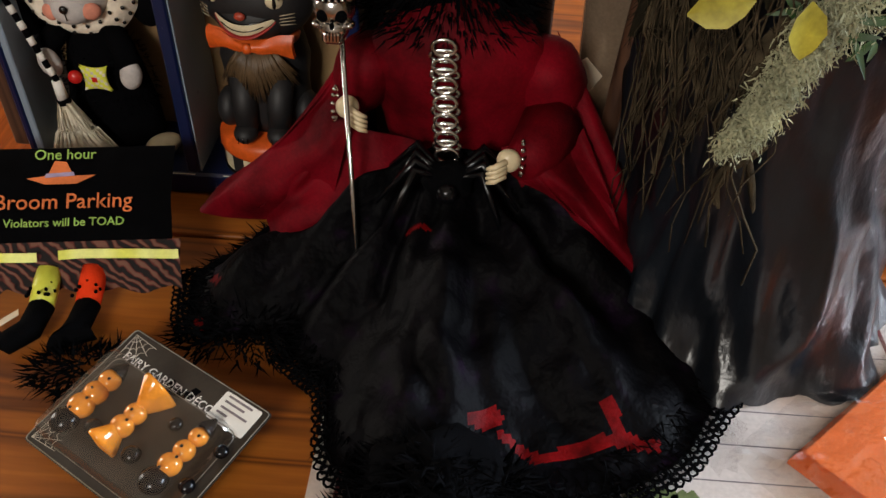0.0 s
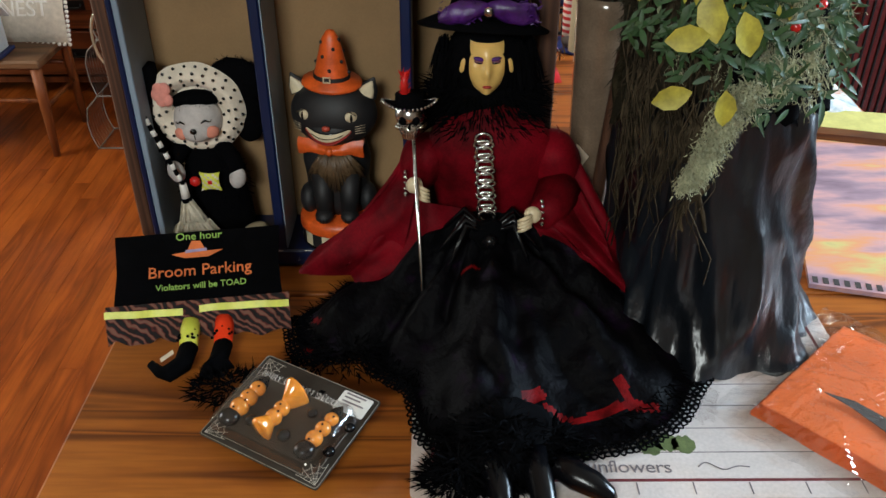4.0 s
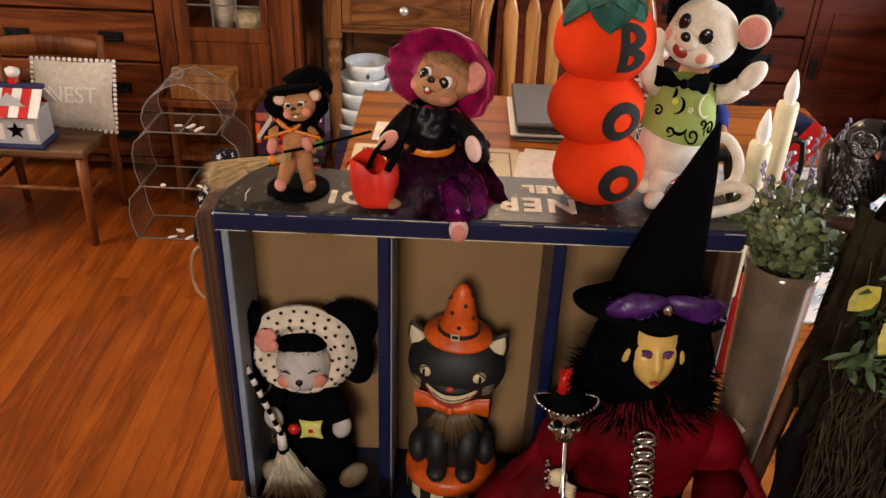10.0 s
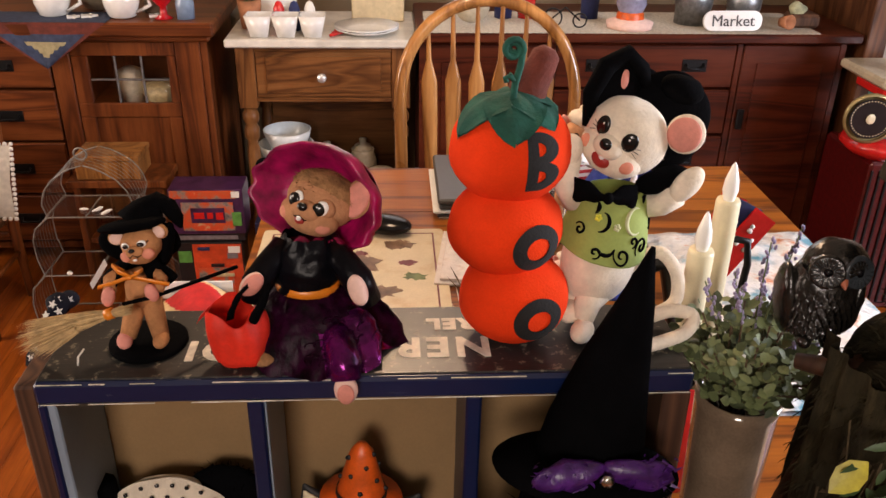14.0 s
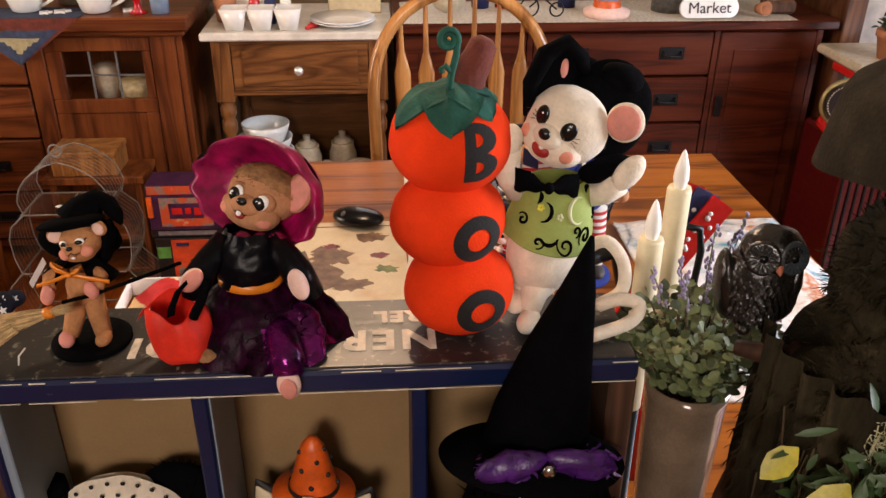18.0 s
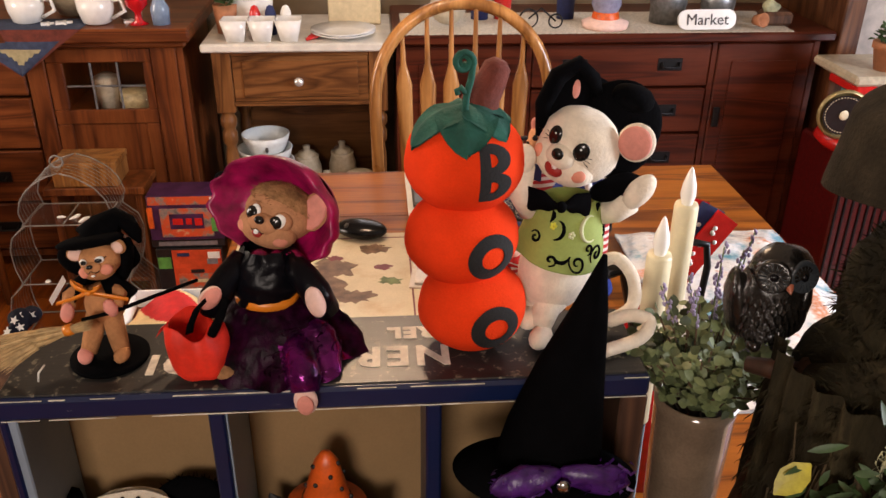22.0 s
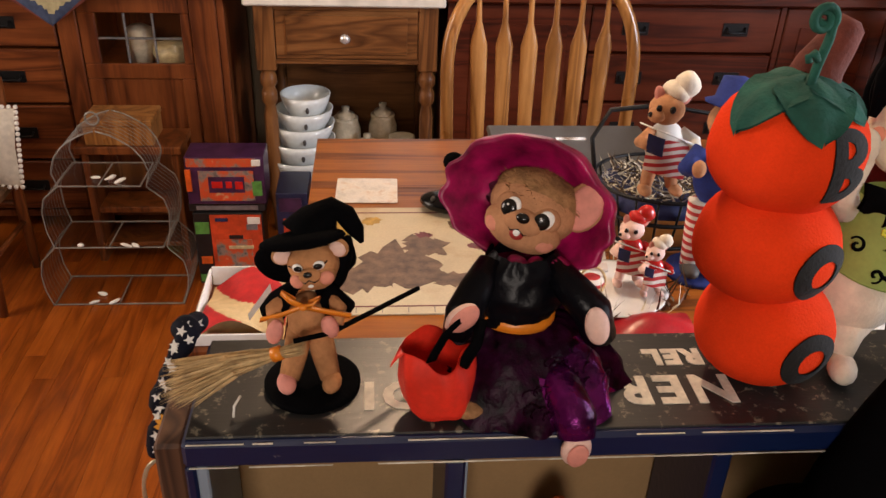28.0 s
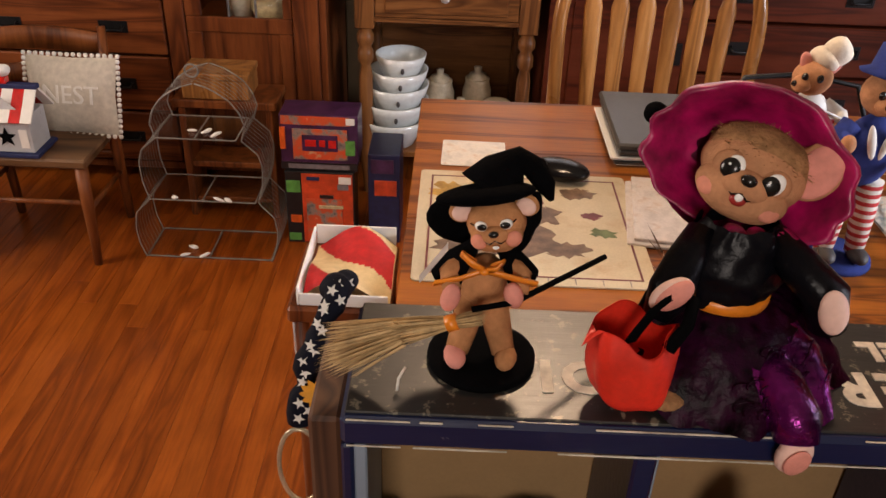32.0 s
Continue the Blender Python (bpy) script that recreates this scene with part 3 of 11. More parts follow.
for y, z in ((CY0 - 0.0003, CZ1 - 0.0006), (CY0 - 0.0003, 1.0932), (CY0 - 0.0003, 0.7735)):
    x = CX0 + 0.003
    while x < CX1 - 0.01:
        ln = rw.uniform(0.004, 0.03)
        if rw.random() < 0.72:
            h = rw.uniform(0.0001, 0.00045)
            s.box((x, y, z - h), (min(x + ln, CX1 - 0.002), y + 0.001, z + h), 0, 0.0002)
        x += ln
part("chipped_edge", s, STENCIL, cr, "pale chipped paint along the edges")["kind"] = "stuff"
# ---- dolls on the crate ----
def eye(s, c, r, out, mb, mw, big=1.0):
    """A painted doll's eye: white behind, black pupil, a small glint."""
    c, o = Vector(c), Vector(out).normalized()
    flat = 0.35
    q = o.to_track_quat("Z", "Y").to_euler()
    rot = tuple(math.degrees(a) for a in q)
    s.ell(c, (r * 1.12, r * 1.25, r * flat), mw, rot, 12, 6)
    s.ell(c + o * r * 0.18 + Vector((0, 0, -r * 0.2)), (r * 0.98 * big, r * 1.08 * big, r * flat), mb, rot, 12, 6)
    s.ell(c + o * r * 0.55 + Vector((r * 0.25, 0, r * 0.3)), r * 0.16, mw, rot, 6, 4)


def cloth_ring(s, c, right, up, out, r_in, r_out, depth, m, waves=0, amp=0.0, seg=40, thick=0.004, sx=1.0, sz=1.0, m_in=None):
    """A hood or brim round a face: a rounded ring with a hollow middle."""
    c, right, up, out = Vector(c), Vector(right), Vector(up), Vector(out)
    rows = []
    for k in range(11):
        a = math.pi * (k / 10)
        row = []
        for j in range(seg):
            b = 2 * math.pi * j / seg
            w = 1 + amp * math.sin(waves * b + k)
            rr = (r_in + (r_out - r_in) * (k / 10)) * w
            d = depth * math.sin(a) + thick * noise.noise(Vector((math.cos(b) * 2, math.sin(b) * 2, k * 0.4)))
            row.append(c + right * (rr * math.cos(b) * sx) + up * (rr * math.sin(b) * sz) + out * d)
        rows.append(row)
    s.net(rows, (lambda i, j: m if i > 2 or m_in is None else m_in), True)


R, U, F = Vector((1, 0, 0)), Vector((0, 0, 1)), Vector((0, -1, 0))

def turn(s, start, c, rot, k=1.0):
    """Turn and scale all corners from a start about a middle."""
    m = Euler([radians(a) for a in rot]).to_matrix()
    for i in range(start, len(s.v)):
        s.v[i] = tuple(Vector(c) + m @ ((Vector(s.v[i]) - Vector(c)) * k))


def band(s, pts, wide, side, m, thick=0.0006):
    """A flat ribbon along points, as wide as given across one direction."""
    sd = Vector(side).normalized() * wide / 2
    pts = [Vector(p) for p in pts]
    up = (pts[-1] - pts[0]).cross(sd).normalized() * thick
    s.net([[p - sd + up, p + sd + up, p + sd - up, p - sd - up] for p in pts], m, True)


def fuzz(s, c, r, n, length, m, lo=-1.0, front=True):
    """Short nap standing out of an ellipsoid."""
    c = Vector(c)
    for i in range(n):
        d = Vector((random.gauss(0, 1), random.gauss(0, 1), random.gauss(0, 1))).normalized()
        if d.z < lo or (front and d.y > 0.5):
            continue
        p = c + Vector((d.x * r[0], d.y * r[1], d.z * r[2]))
        s.blade(p, p + (d + Vector((random.uniform(-0.7, 0.7), random.uniform(-0.7, 0.7), random.uniform(-0.9, 0.4)))) * length * random.uniform(0.5, 1.2), length * 0.16, m)


def settle(s, back, squash, floor=1.1115):
    """Slide a solid back and lower it towards the board that it stands on."""
    s.v = [(p[0], p[1] + back, floor + (p[2] - floor) * squash) for p in s.v]


# small bear witch with a broom
s = Solid()
bx, by = -0.340, 0.664
s.lathe([(0.0, 0.004), (0.0258, 0.004), (0.0272, 0.003), (0.0272, 0.0), (0, 0)], (bx + 0.001, by - 0.004, 1.1115), 1, 28)
for sx in (-1, 1):
    s.tube([(bx + sx * 0.005, by + 0.003, 1.147), (bx + sx * 0.0085, by - 0.004, 1.131), (bx + sx * 0.0115, by - 0.009, 1.120)], [0.0075, 0.0068, 0.0058], 0, 12)
    s.ell((bx + sx * 0.0125, by - 0.0135, 1.1203), (0.0055, 0.0075, 0.0052), 0 if sx > 0 else 2, (20, 0, -sx * 14), 14, 10)
    s.tube([(bx + sx * 0.010, by, 1.173), (bx + sx * 0.017, by - 0.008, 1.170), (bx + sx * 0.0155, by - 0.016, 1.165)], [0.0052, 0.0050, 0.0046], 0, 10)
s.ell((bx - 0.0160, by - 0.0190, 1.1625), (0.0046, 0.0046, 0.0080), 2, (0, 12, 0), 14, 10)
s.ell((bx + 0.0130, by - 0.0190, 1.1655), (0.0046, 0.0046, 0.0072), 2, (0, -14, 0), 14, 10)
s.ell((bx, by + 0.003, 1.156), (0.0118, 0.0098, 0.0185), 0, (0, 0, 0), 18, 12, 0.0006, 200)
cloth = [[Vector((bx + (0.007 + 0.0155 * k / 6) * 1.15 * math.cos(a), by + 0.001 + (0.007 + 0.0115 * k / 6) * math.sin(a), 1.1835 - 0.0175 * (k / 6) ** 1.2 + 0.0014 * math.sin(4 * a + k * 0.4))) for a in [radians(-62 + 304 * j / 30) for j in range(31)]] for k in range(7)]
s.net(cloth, 1)
s.net([[p + Vector((0, 0, -0.0010)) for p in r] for r in cloth], 1, False, True)
hc = Vector((bx + 0.004, by + 0.004, 1.1935))
head_from = len(s.v)
s.ell(hc, (0.0140, 0.0122, 0.0132), 0, (0, 0, 0), 22, 14, 0.0006, 180)
s.ell(hc + Vector((0, -0.0052, -0.0052)), (0.0122, 0.0092, 0.0086), 0, (0, 0, 0), 20, 12, 0.0004, 200)
s.ell(hc + Vector((0, -0.0128, -0.0022)), (0.0062, 0.0050, 0.0048), 0, (0, 0, 0), 14, 10)
s.ell(hc + Vector((0, -0.0176, 0.0002)), (0.0024, 0.0016, 0.0017), 4, (0, 0, 0), 10, 8)
for sx in (-1, 1):
    s.ell(hc + Vector((sx * 0.0082, -0.0118, -0.0052)), (0.0042, 0.0022, 0.0040), 3, (0, 0, sx * 30), 12, 8)
    s.ell(hc + Vector((sx * 0.0058, -0.0122, 0.0030)), (0.0032, 0.0014, 0.0026), 5, (0, 0, sx * 22), 12, 8)
    s.ell(hc + Vector((sx * 0.0054, -0.0131, 0.0028)), (0.0026, 0.0012, 0.0018), 4, (0, sx * 8, sx * 22), 12, 8)
    s.tube([hc + Vector((sx * 0.0088, -0.0118, 0.0034)), hc + Vector((sx * 0.0105, -0.0108, 0.0046))], 0.0004, 4, 4)
    s.tube([hc + Vector((0, -0.0176, -0.0030)), hc + Vector((sx * 0.0026, -0.0166, -0.0052)), hc + Vector((sx * 0.0046, -0.0148, -0.0044))], 0.0004, 4, 4)
    s.ell(hc + Vector((sx * 0.0150, 0.0005, 0.0072)), (0.0066, 0.0028, 0.0060), 0, (0, 0, -sx * 20), 14, 10)
    s.ell(hc + Vector((sx * 0.0150, -0.0017, 0.0070)), (0.0050, 0.0018, 0.0046), 6, (0, 0, -sx * 20), 14, 10)
s.ell(hc + Vector((0, -0.0162, -0.0072)), (0.0016, 0.0008, 0.0010), 5, (0, 0, 0), 8, 6)
turn(s, head_from, hc, (-10, -12, -4), 1.0)
s.ell((bx - 0.001, by + 0.017, 1.1885), (0.0285, 0.0045, 0.0225), 1, (14, -8, 0), 28, 14, 0.0016, 70)
s.ell((bx - 0.002, by + 0.008, 1.2068), (0.0235, 0.0120, 0.0052), 1, (-14, -10, 0), 24, 12, 0.0012, 90)
s.ell((bx + 0.019, by + 0.011, 1.189), (0.0052, 0.0080, 0.0185), 1, (0, 12, 0), 16, 12, 0.001, 90)
s.tube([(bx + 0.001, by + 0.016, 1.2040), (bx + 0.007, by + 0.020, 1.2130), (bx + 0.015, by + 0.022, 1.2205), (bx + 0.021, by + 0.020, 1.2165), (bx + 0.027, by + 0.016, 1.2080), (bx + 0.030, by + 0.013, 1.2015)], [0.0165, 0.0120, 0.0062, 0.0062, 0.0048, 0.0012], 1, 16)
tie_c = Vector((bx - 0.001, by - 0.0150, 1.1768))
for pts, wd in (([(0, 0, 0), (-0.011, -0.002, -0.004), (-0.023, 0.001, -0.0095)], 0.0034), ([(0, 0, 0), (0.012, -0.002, -0.002), (0.025, 0.001, -0.0075)], 0.0034), ([(0, 0, 0), (-0.006, -0.003, 0.006), (-0.011, 0.002, 0.0085), (-0.004, 0.002, 0.003)], 0.0036), ([(0, 0, 0), (0.005, -0.003, 0.003), (0.009, 0.001, 0.005), (0.003, 0.001, 0.002)], 0.0032)):
    band(s, [tie_c + Vector(p) for p in pts], wd, (0.25, -0.25, 1), 7)
s.ell(tie_c + Vector((0, -0.001, 0)), (0.0024, 0.0018, 0.0020), 7, (0, 0, 0), 10, 8)
s.net([[Vector((bx - 0.018 - 0.013 * u, by - 0.005 - 0.003 * v, 1.181 - 0.021 * u + 0.007 * v)) for v in (0, 0.5, 1)] for u in (0, 0.5, 1)], 5)
s.tube([(bx + 0.062, by + 0.026, 1.160), (bx + 0.013, by - 0.0215, 1.1630), (bx - 0.006, by - 0.0225, 1.1585)], 0.0015, 1, 8)
settle(s, 0.011, 0.915)
single("bear_witch_doll", s, [BEAR_FELT, BLACK, PINK_FELT, BLUSH, EYE_BLACK, EYE_WHITE, PALE_PINK, ORANGE_RIBBON],
       "small tan felt bear doll in black witch hat and cape", "doll")
bt = thing("toy_broom", (-0.37, 0.64, 1.112), "little straw broom tied with orange ribbon in the bear's paws", "broom")
s = Solid()
tie, tip = Vector((bx - 0.0150, by - 0.0225, 1.1515)), Vector((bx - 0.071, by - 0.022, 1.1300))
for i in range(420):
    a, r = random.random() * 6.283, math.sqrt(random.random())
    side = Vector((0.15 * math.cos(a), math.sin(a), 0.95 * math.cos(a)))
    e = tip + Vector((0, side.y * 0.012 * r, side.z * 0.0165 * r)) + Vector((random.uniform(-0.008, 0.010), 0, 0))
    mid_ = tie.lerp(e, 0.5) + Vector((0, 0, 0.0025))
    p = tie + side * 0.0030 * r
    s.blade(p, mid_, 0.0011, 0)
    s.blade(mid_ + (p - mid_) * 0.1, e, 0.0011, 0)
    if i % 4 == 0:
        s.blade(p, tie + Vector((0.016, 0.001, 0.004)) + side * 0.0050 * r, 0.0009, 0)
settle(s, 0.008, 0.93)
part("straw", s, STRAW, bt)
s = Solid()
s.tube([tie + Vector((-0.0022, 0, -0.001)), tie + Vector((0.0026, 0, 0.001))], 0.0042, 0, 12)
settle(s, 0.008, 0.93)
part("ribbon", s, ORANGE_RIBBON, bt)
s = Solid()
s.tube([(bx - 0.0395, 0.637, 1.1125), (bx - 0.039, 0.639, 1.119), (bx - 0.036, 0.644, 1.1225)], 0.0007, 0, 6)
settle(s, 0.005, 0.9, 1.1125)
part("wire", s, PAPER, bt, "white wire end")

# mouse doll in purple
s = Solid()
mx, my = -0.225, 0.676
hc = Vector((-0.2160, 0.699, 1.2140))
st_ = len(s.v)
s.ell(hc + Vector((0, 0.003, 0.003)), (0.0270, 0.0230, 0.0215), 1, (0, 0, 0), 28, 20, 0.0007, 140)
s.ell(hc + Vector((0, 0.0060, 0.0085)), (0.0272, 0.0222, 0.0180), 0, (-16, 0, 0), 28, 20, 0.0010, 160)
s.ell(hc + Vector((0, -0.0085, -0.0085)), (0.0235, 0.0160, 0.0150), 1, (0, 0, 0), 26, 16, 0.0005, 120)
s.ell(hc + Vector((0, -0.0195, -0.0030)), (0.0120, 0.0085, 0.0085), 1, (0, 0, 0), 18, 12)
for sx in (-1, 1):
    s.ell(hc + Vector((sx * 0.0105, -0.0145, 0.0030)), (0.0092, 0.0068, 0.0084), 1, (0, 0, 0), 16, 12)
    s.ell(hc + Vector((sx * 0.0160, -0.0172, -0.0110)), (0.0062, 0.0030, 0.0052), 2, (0, 0, sx * 34), 16, 10)
    s.ell(hc + Vector((sx * 0.0102 + 0.0012, -0.0203, 0.0040)), (0.0050, 0.0022, 0.0060), 4, (0, 0, sx * 16), 18, 12)
    s.ell(hc + Vector((sx * 0.0102 - 0.0004, -0.0218, 0.0026)), (0.0050, 0.0023, 0.0054), 3, (0, 0, sx * 16), 18, 12)
    s.ell(hc + Vector((sx * 0.0102 - 0.0014, -0.0237, 0.0046)), 0.0008, 4, (0, 0, 0), 6, 4)
    for q in range(2):
        s.ell(hc + Vector((sx * (0.0108 + 0.0038 * q), -0.0205 + 0.0014 * q, -0.0066 - 0.0008 * q)), (0.0019, 0.0008, 0.0017), 4, (0, 0, sx * 20), 8, 6)
    s.tube([hc + Vector((0, -0.0275, -0.0060)), hc + Vector((sx * 0.0040, -0.0258, -0.0086)), hc + Vector((sx * 0.0082, -0.0222, -0.0064))], 0.0005, 3, 5)
s.ell(hc + Vector((0, -0.0285, 0.0016)), (0.0040, 0.0028, 0.0032), 3, (0, 0, 0), 14, 10)
s.ell(hc + Vector((0, -0.0245, -0.0098)), (0.0042, 0.0024, 0.0036), 8, (0, 0, 0), 14, 10)
s.ell(hc + Vector((0, -0.0270, -0.0082)), (0.0020, 0.0012, 0.0024), 4, (0, 0, 0), 10, 8)
fuzz(s, hc + Vector((0, 0.005, 0.008)), (0.0270, 0.0222, 0.0182), 900, 0.0035, 0, 0.1)
s.ell(hc + Vector((0.0262, 0.0015, 0.0165)), (0.0124, 0.0042, 0.0176), 1, (0, 8, -16), 22, 14)
s.ell(hc + Vector((0.0264, -0.0014, 0.0162)), (0.0106, 0.0032, 0.0154), 12, (0, 8, -16), 22, 14)
HEAD_TURN = (-18, 15, -27)
turn(s, st_, hc, HEAD_TURN, 0.95)
em = Euler([radians(a) for a in HEAD_TURN]).to_matrix()
hr, hu, ho = em @ R, em @ U, em @ F
# bonnet: lining round the face, a soft rolled rim, and the crown behind
rows = []
hood_c = hc + Vector((-0.001, 0.006, 0.000))
for k in range(19):
    t = k / 18
    row = []
    for j in range(72):
        b = 2 * math.pi * j / 72
        cr_ = 0.0012 * math.sin(9 * b + 3 * math.sin(2 * b)) + 0.0022 * noise.noise(Vector((math.cos(b) * 3, math.sin(b) * 3, t * 2)))
        if t < 0.55:
            q = t / 0.55
            rr, dd = 0.026 + 0.0225 * q, -0.006 + 0.019 * q ** 1.3
        else:
            q = (t - 0.55) / 0.45
            rr, dd = 0.0485 + 0.0030 * math.sin(q * 3.1) - 0.006 * q * q, 0.013 - 0.022 * q
        low = 0.88 + 0.12 * math.sin(b) if math.sin(b) < 0 else 1.0
        row.append(hood_c + hr * ((rr + cr_) * math.cos(b)) + hu * ((rr * 0.88 + cr_) * math.sin(b) * low) + ho * (dd + 0.6 * cr_))
    rows.append(row)
s.net(rows, 6, True)
crown = []
for k in range(9):
    q = k / 8
    crown.append([hood_c + hr * (0.0445 * math.cos(q * 1.5) * math.cos(b)) + hu * (0.041 * math.cos(q * 1.5) * math.sin(b)) - ho * (0.008 + 0.020 * math.sin(q * 1.5)) for b in [2 * math.pi * j / 40 for j in range(40)]])
s.net(crown, 6, True)
s.ell(hood_c - hr * 0.051 - ho * 0.004 + hu * 0.006, 0.0062, 7, (0, 0, 0), 12, 8)
# scarf ends under the chin
for dx_, dz_, rr in ((-0.010, 0.0, 0.0085), (0.004, -0.003, 0.0095), (0.016, -0.001, 0.0090)):
    s.ell((mx + 0.006 + dx_, my + 0.000 - abs(dx_) * 0.2, 1.1925 + dz_), (rr, 0.0070, 0.0062), 6, (16, 20 * dx_ * 60, 0), 18, 12, 0.003, 130)
rows = []
for k in range(17):
    t = k / 16
    z = 1.200 - 0.042 * t
    rr = 0.0155 + 0.0065 * math.sin(math.pi * min(1, t * 0.95)) + 0.0035 * t
    rows.append([Vector((mx + 0.003 * (1 - t) + (rr + 0.0042 * noise.noise(Vector((math.cos(a) * 2.2, math.sin(a) * 2.2, t * 5)))) * 1.05 * math.cos(a), my + 0.003 * (1 - t) + (rr * 0.86 + 0.0036 * noise.noise(Vector((math.cos(a) * 2.5, math.sin(a) * 2.5, t * 5 + 4)))) * math.sin(a), z)) for a in [2 * math.pi * j / 44 for j in range(44)]])
s.net(rows, 9, True, True)
s.lathe([(0.0200, 0), (0.0216, 0.0006), (0.0220, 0.0036), (0.0216, 0.0070), (0.0200, 0.0076)], (mx, my, 1.1560), 10, 32, (0, 3, 0), (1.03, 0.90))
rows = []
for k in range(17):
    t = k / 16
    row = []
    for j in range(72):
        a = 2 * math.pi * j / 72
        rr = 0.0195 + 0.029 * t ** 0.75 + 0.0058 * t * math.sin(9 * a + 3 * t + 3 * noise.noise(Vector((math.cos(a), math.sin(a), t)))) + 0.0035 * noise.noise(Vector((math.cos(a) * 6, math.sin(a) * 6, t * 6)))
        front = max(0, -math.sin(a))
        right_ = max(0, math.cos(a))
        row.append(Vector((mx + 0.006 * t + rr * math.cos(a) * (1.0 + 0.22 * right_), my - 0.018 * t * front + rr * 0.76 * math.sin(a), 1.1575 - 0.0425 * t ** 1.15 - 0.004 * front * t * t + 0.0026 * math.sin(7 * a) * t)))
    rows.append(row)
s.net(rows, (lambda i, j: 11 if 55 < j < 68 and i > 8 - (j - 55) * 0.4 else 14), True, True)
for k in range(26):
    a, t = radians(random.uniform(-88, -30)), random.uniform(0.35, 0.95)
    i_, j_ = int(t * 16), int((a % 6.283) / 6.283 * 72)
    p = rows[i_][j_]
    o = Vector((math.cos(a), math.sin(a), 0.4)).normalized()
    sd, up_ = o.cross(U).normalized(), U
    r0 = random.uniform(0.0028, 0.0055)
    s.tube([p + o * 0.0008 + sd * (r0 * math.cos(q)) + up_ * (r0 * 0.8 * math.sin(q)) for q in [w * math.pi / 7 for w in range(15)]], 0.00045, 14, 4, False)
# front leg under the skirt, feet
s.tube([(mx + 0.014, my - 0.016, 1.134), (mx + 0.023, my - 0.036, 1.1295), (mx + 0.0275, my - 0.052, 1.1215), (mx + 0.028, my - 0.057, 1.113)], [0.0105, 0.0118, 0.0120, 0.0100], 11, 18)
s.ell((mx + 0.028, my - 0.0590, 1.1065), (0.0082, 0.0055, 0.0132), 5, (14, 0, 0), 18, 12)
s.ell((mx + 0.028, my - 0.0640, 1.1060), (0.0058, 0.0018, 0.0100), 12, (14, 0, 0), 14, 10)
s.ell((mx - 0.024, my - 0.034, 1.1180), (0.0145, 0.010, 0.0062), 0, (0, 0, 25), 16, 12)
# sleeves open towards the hands, and a cape behind
s.tube([(mx - 0.014, my + 0.002, 1.192), (mx - 0.024, my - 0.010, 1.182), (mx - 0.031, my - 0.022, 1.173), (mx - 0.036, my - 0.024, 1.160)], [0.0085, 0.0095, 0.0110, 0.0070], 9, 16)
s.ell((mx - 0.0325, my - 0.0310, 1.1770), (0.0062, 0.0050, 0.0112), 12, (10, 34, 0), 16, 12)
s.ell((mx - 0.0335, my - 0.0292, 1.1765), (0.0066, 0.0050, 0.0120), 5, (10, 34, 0), 16, 12)
band(s, [(mx - 0.030, my - 0.034, 1.184), (mx - 0.041, my - 0.036, 1.172), (mx - 0.047, my - 0.036, 1.158), (mx - 0.049, my - 0.034, 1.150)], 0.0058, (1, 0, 0.4), 7)
s.tube([(mx + 0.016, my + 0.002, 1.192), (mx + 0.028, my - 0.014, 1.184), (mx + 0.036, my - 0.026, 1.178), (mx + 0.043, my - 0.022, 1.158)], [0.0085, 0.010, 0.0110, 0.0095], 9, 16)
s.ell((mx + 0.0370, my - 0.0360, 1.1745), (0.0066, 0.0052, 0.0128), 5, (0, -12, 0), 16, 12)
for sx in (-1, 1):
    rows = []
    for k in range(13):
        t = k / 12
        rows.append([Vector((mx + sx * (0.012 + 0.012 * u + (0.040 if sx > 0 else 0.018) * t * (0.40 + 0.60 * u)), my + 0.014 - (0.026 if sx > 0 else 0.014) * u * (1 - 0.5 * t) + 0.0035 * math.sin(8 * u + 2 * t) * t, 1.197 - 0.005 * u - 0.072 * t + 0.003 * math.sin(7 * u))) for u in [q / 9 for q in range(10)]])
    s.net(rows, 14 if sx > 0 else 9)
    s.net([[p + Vector((0, 0.0012, 0)) for p in r] for r in rows], 9, False, True)
s.v = [(p[0], p[1], 1.118 + (p[2] - 1.118) * 0.918 if p[2] > 1.118 else p[2]) for p in s.v]
single("mouse_witch_doll", s, [FUR_BROWN, TAN_FELT, BLUSH, EYE_BLACK, EYE_WHITE, PALE_PINK, PURPLE_VELVET, BLACK, MOUTH, BLACK_SATIN, ORANGE_RIBBON, PURPLE_FOIL, PINK_FELT, BROWN_FELT, plain("black_purple_brocade", (0.018, 0.0012, 0.012), 0.42, vary=0.95, scale=110, relief=0.8, fine=200, spec=0.08)],
       "seated felt mouse doll in magenta velvet hood and purple foil skirt", "doll")
s = Solid()
bc = Vector((-0.268, 0.645, 1.112))
rows = []
PR = [0.009, 0.0165, 0.0188, 0.0198, 0.0204, 0.0206, 0.0204, 0.0198, 0.0190, 0.0182]
for k in range(10):
    t = k / 9
    row = []
    for j in range(48):
        a = 2 * math.pi * j / 48
        w = 1 + (0.03 + 0.05 * t) * math.sin(5 * a + 1.5 * t) + 0.08 * noise.noise(Vector((math.cos(a) * 2, math.sin(a) * 2, t * 3)))
        row.append(bc + Vector((PR[k] * w * math.cos(a) - 0.004 * t, PR[k] * 0.9 * w * math.sin(a), 0.0006 + 0.041 * t ** 1.1 + 0.005 * t * t * math.sin(3 * a + 2.4))))
    rows.append(row)
s.net(rows, 0, True)
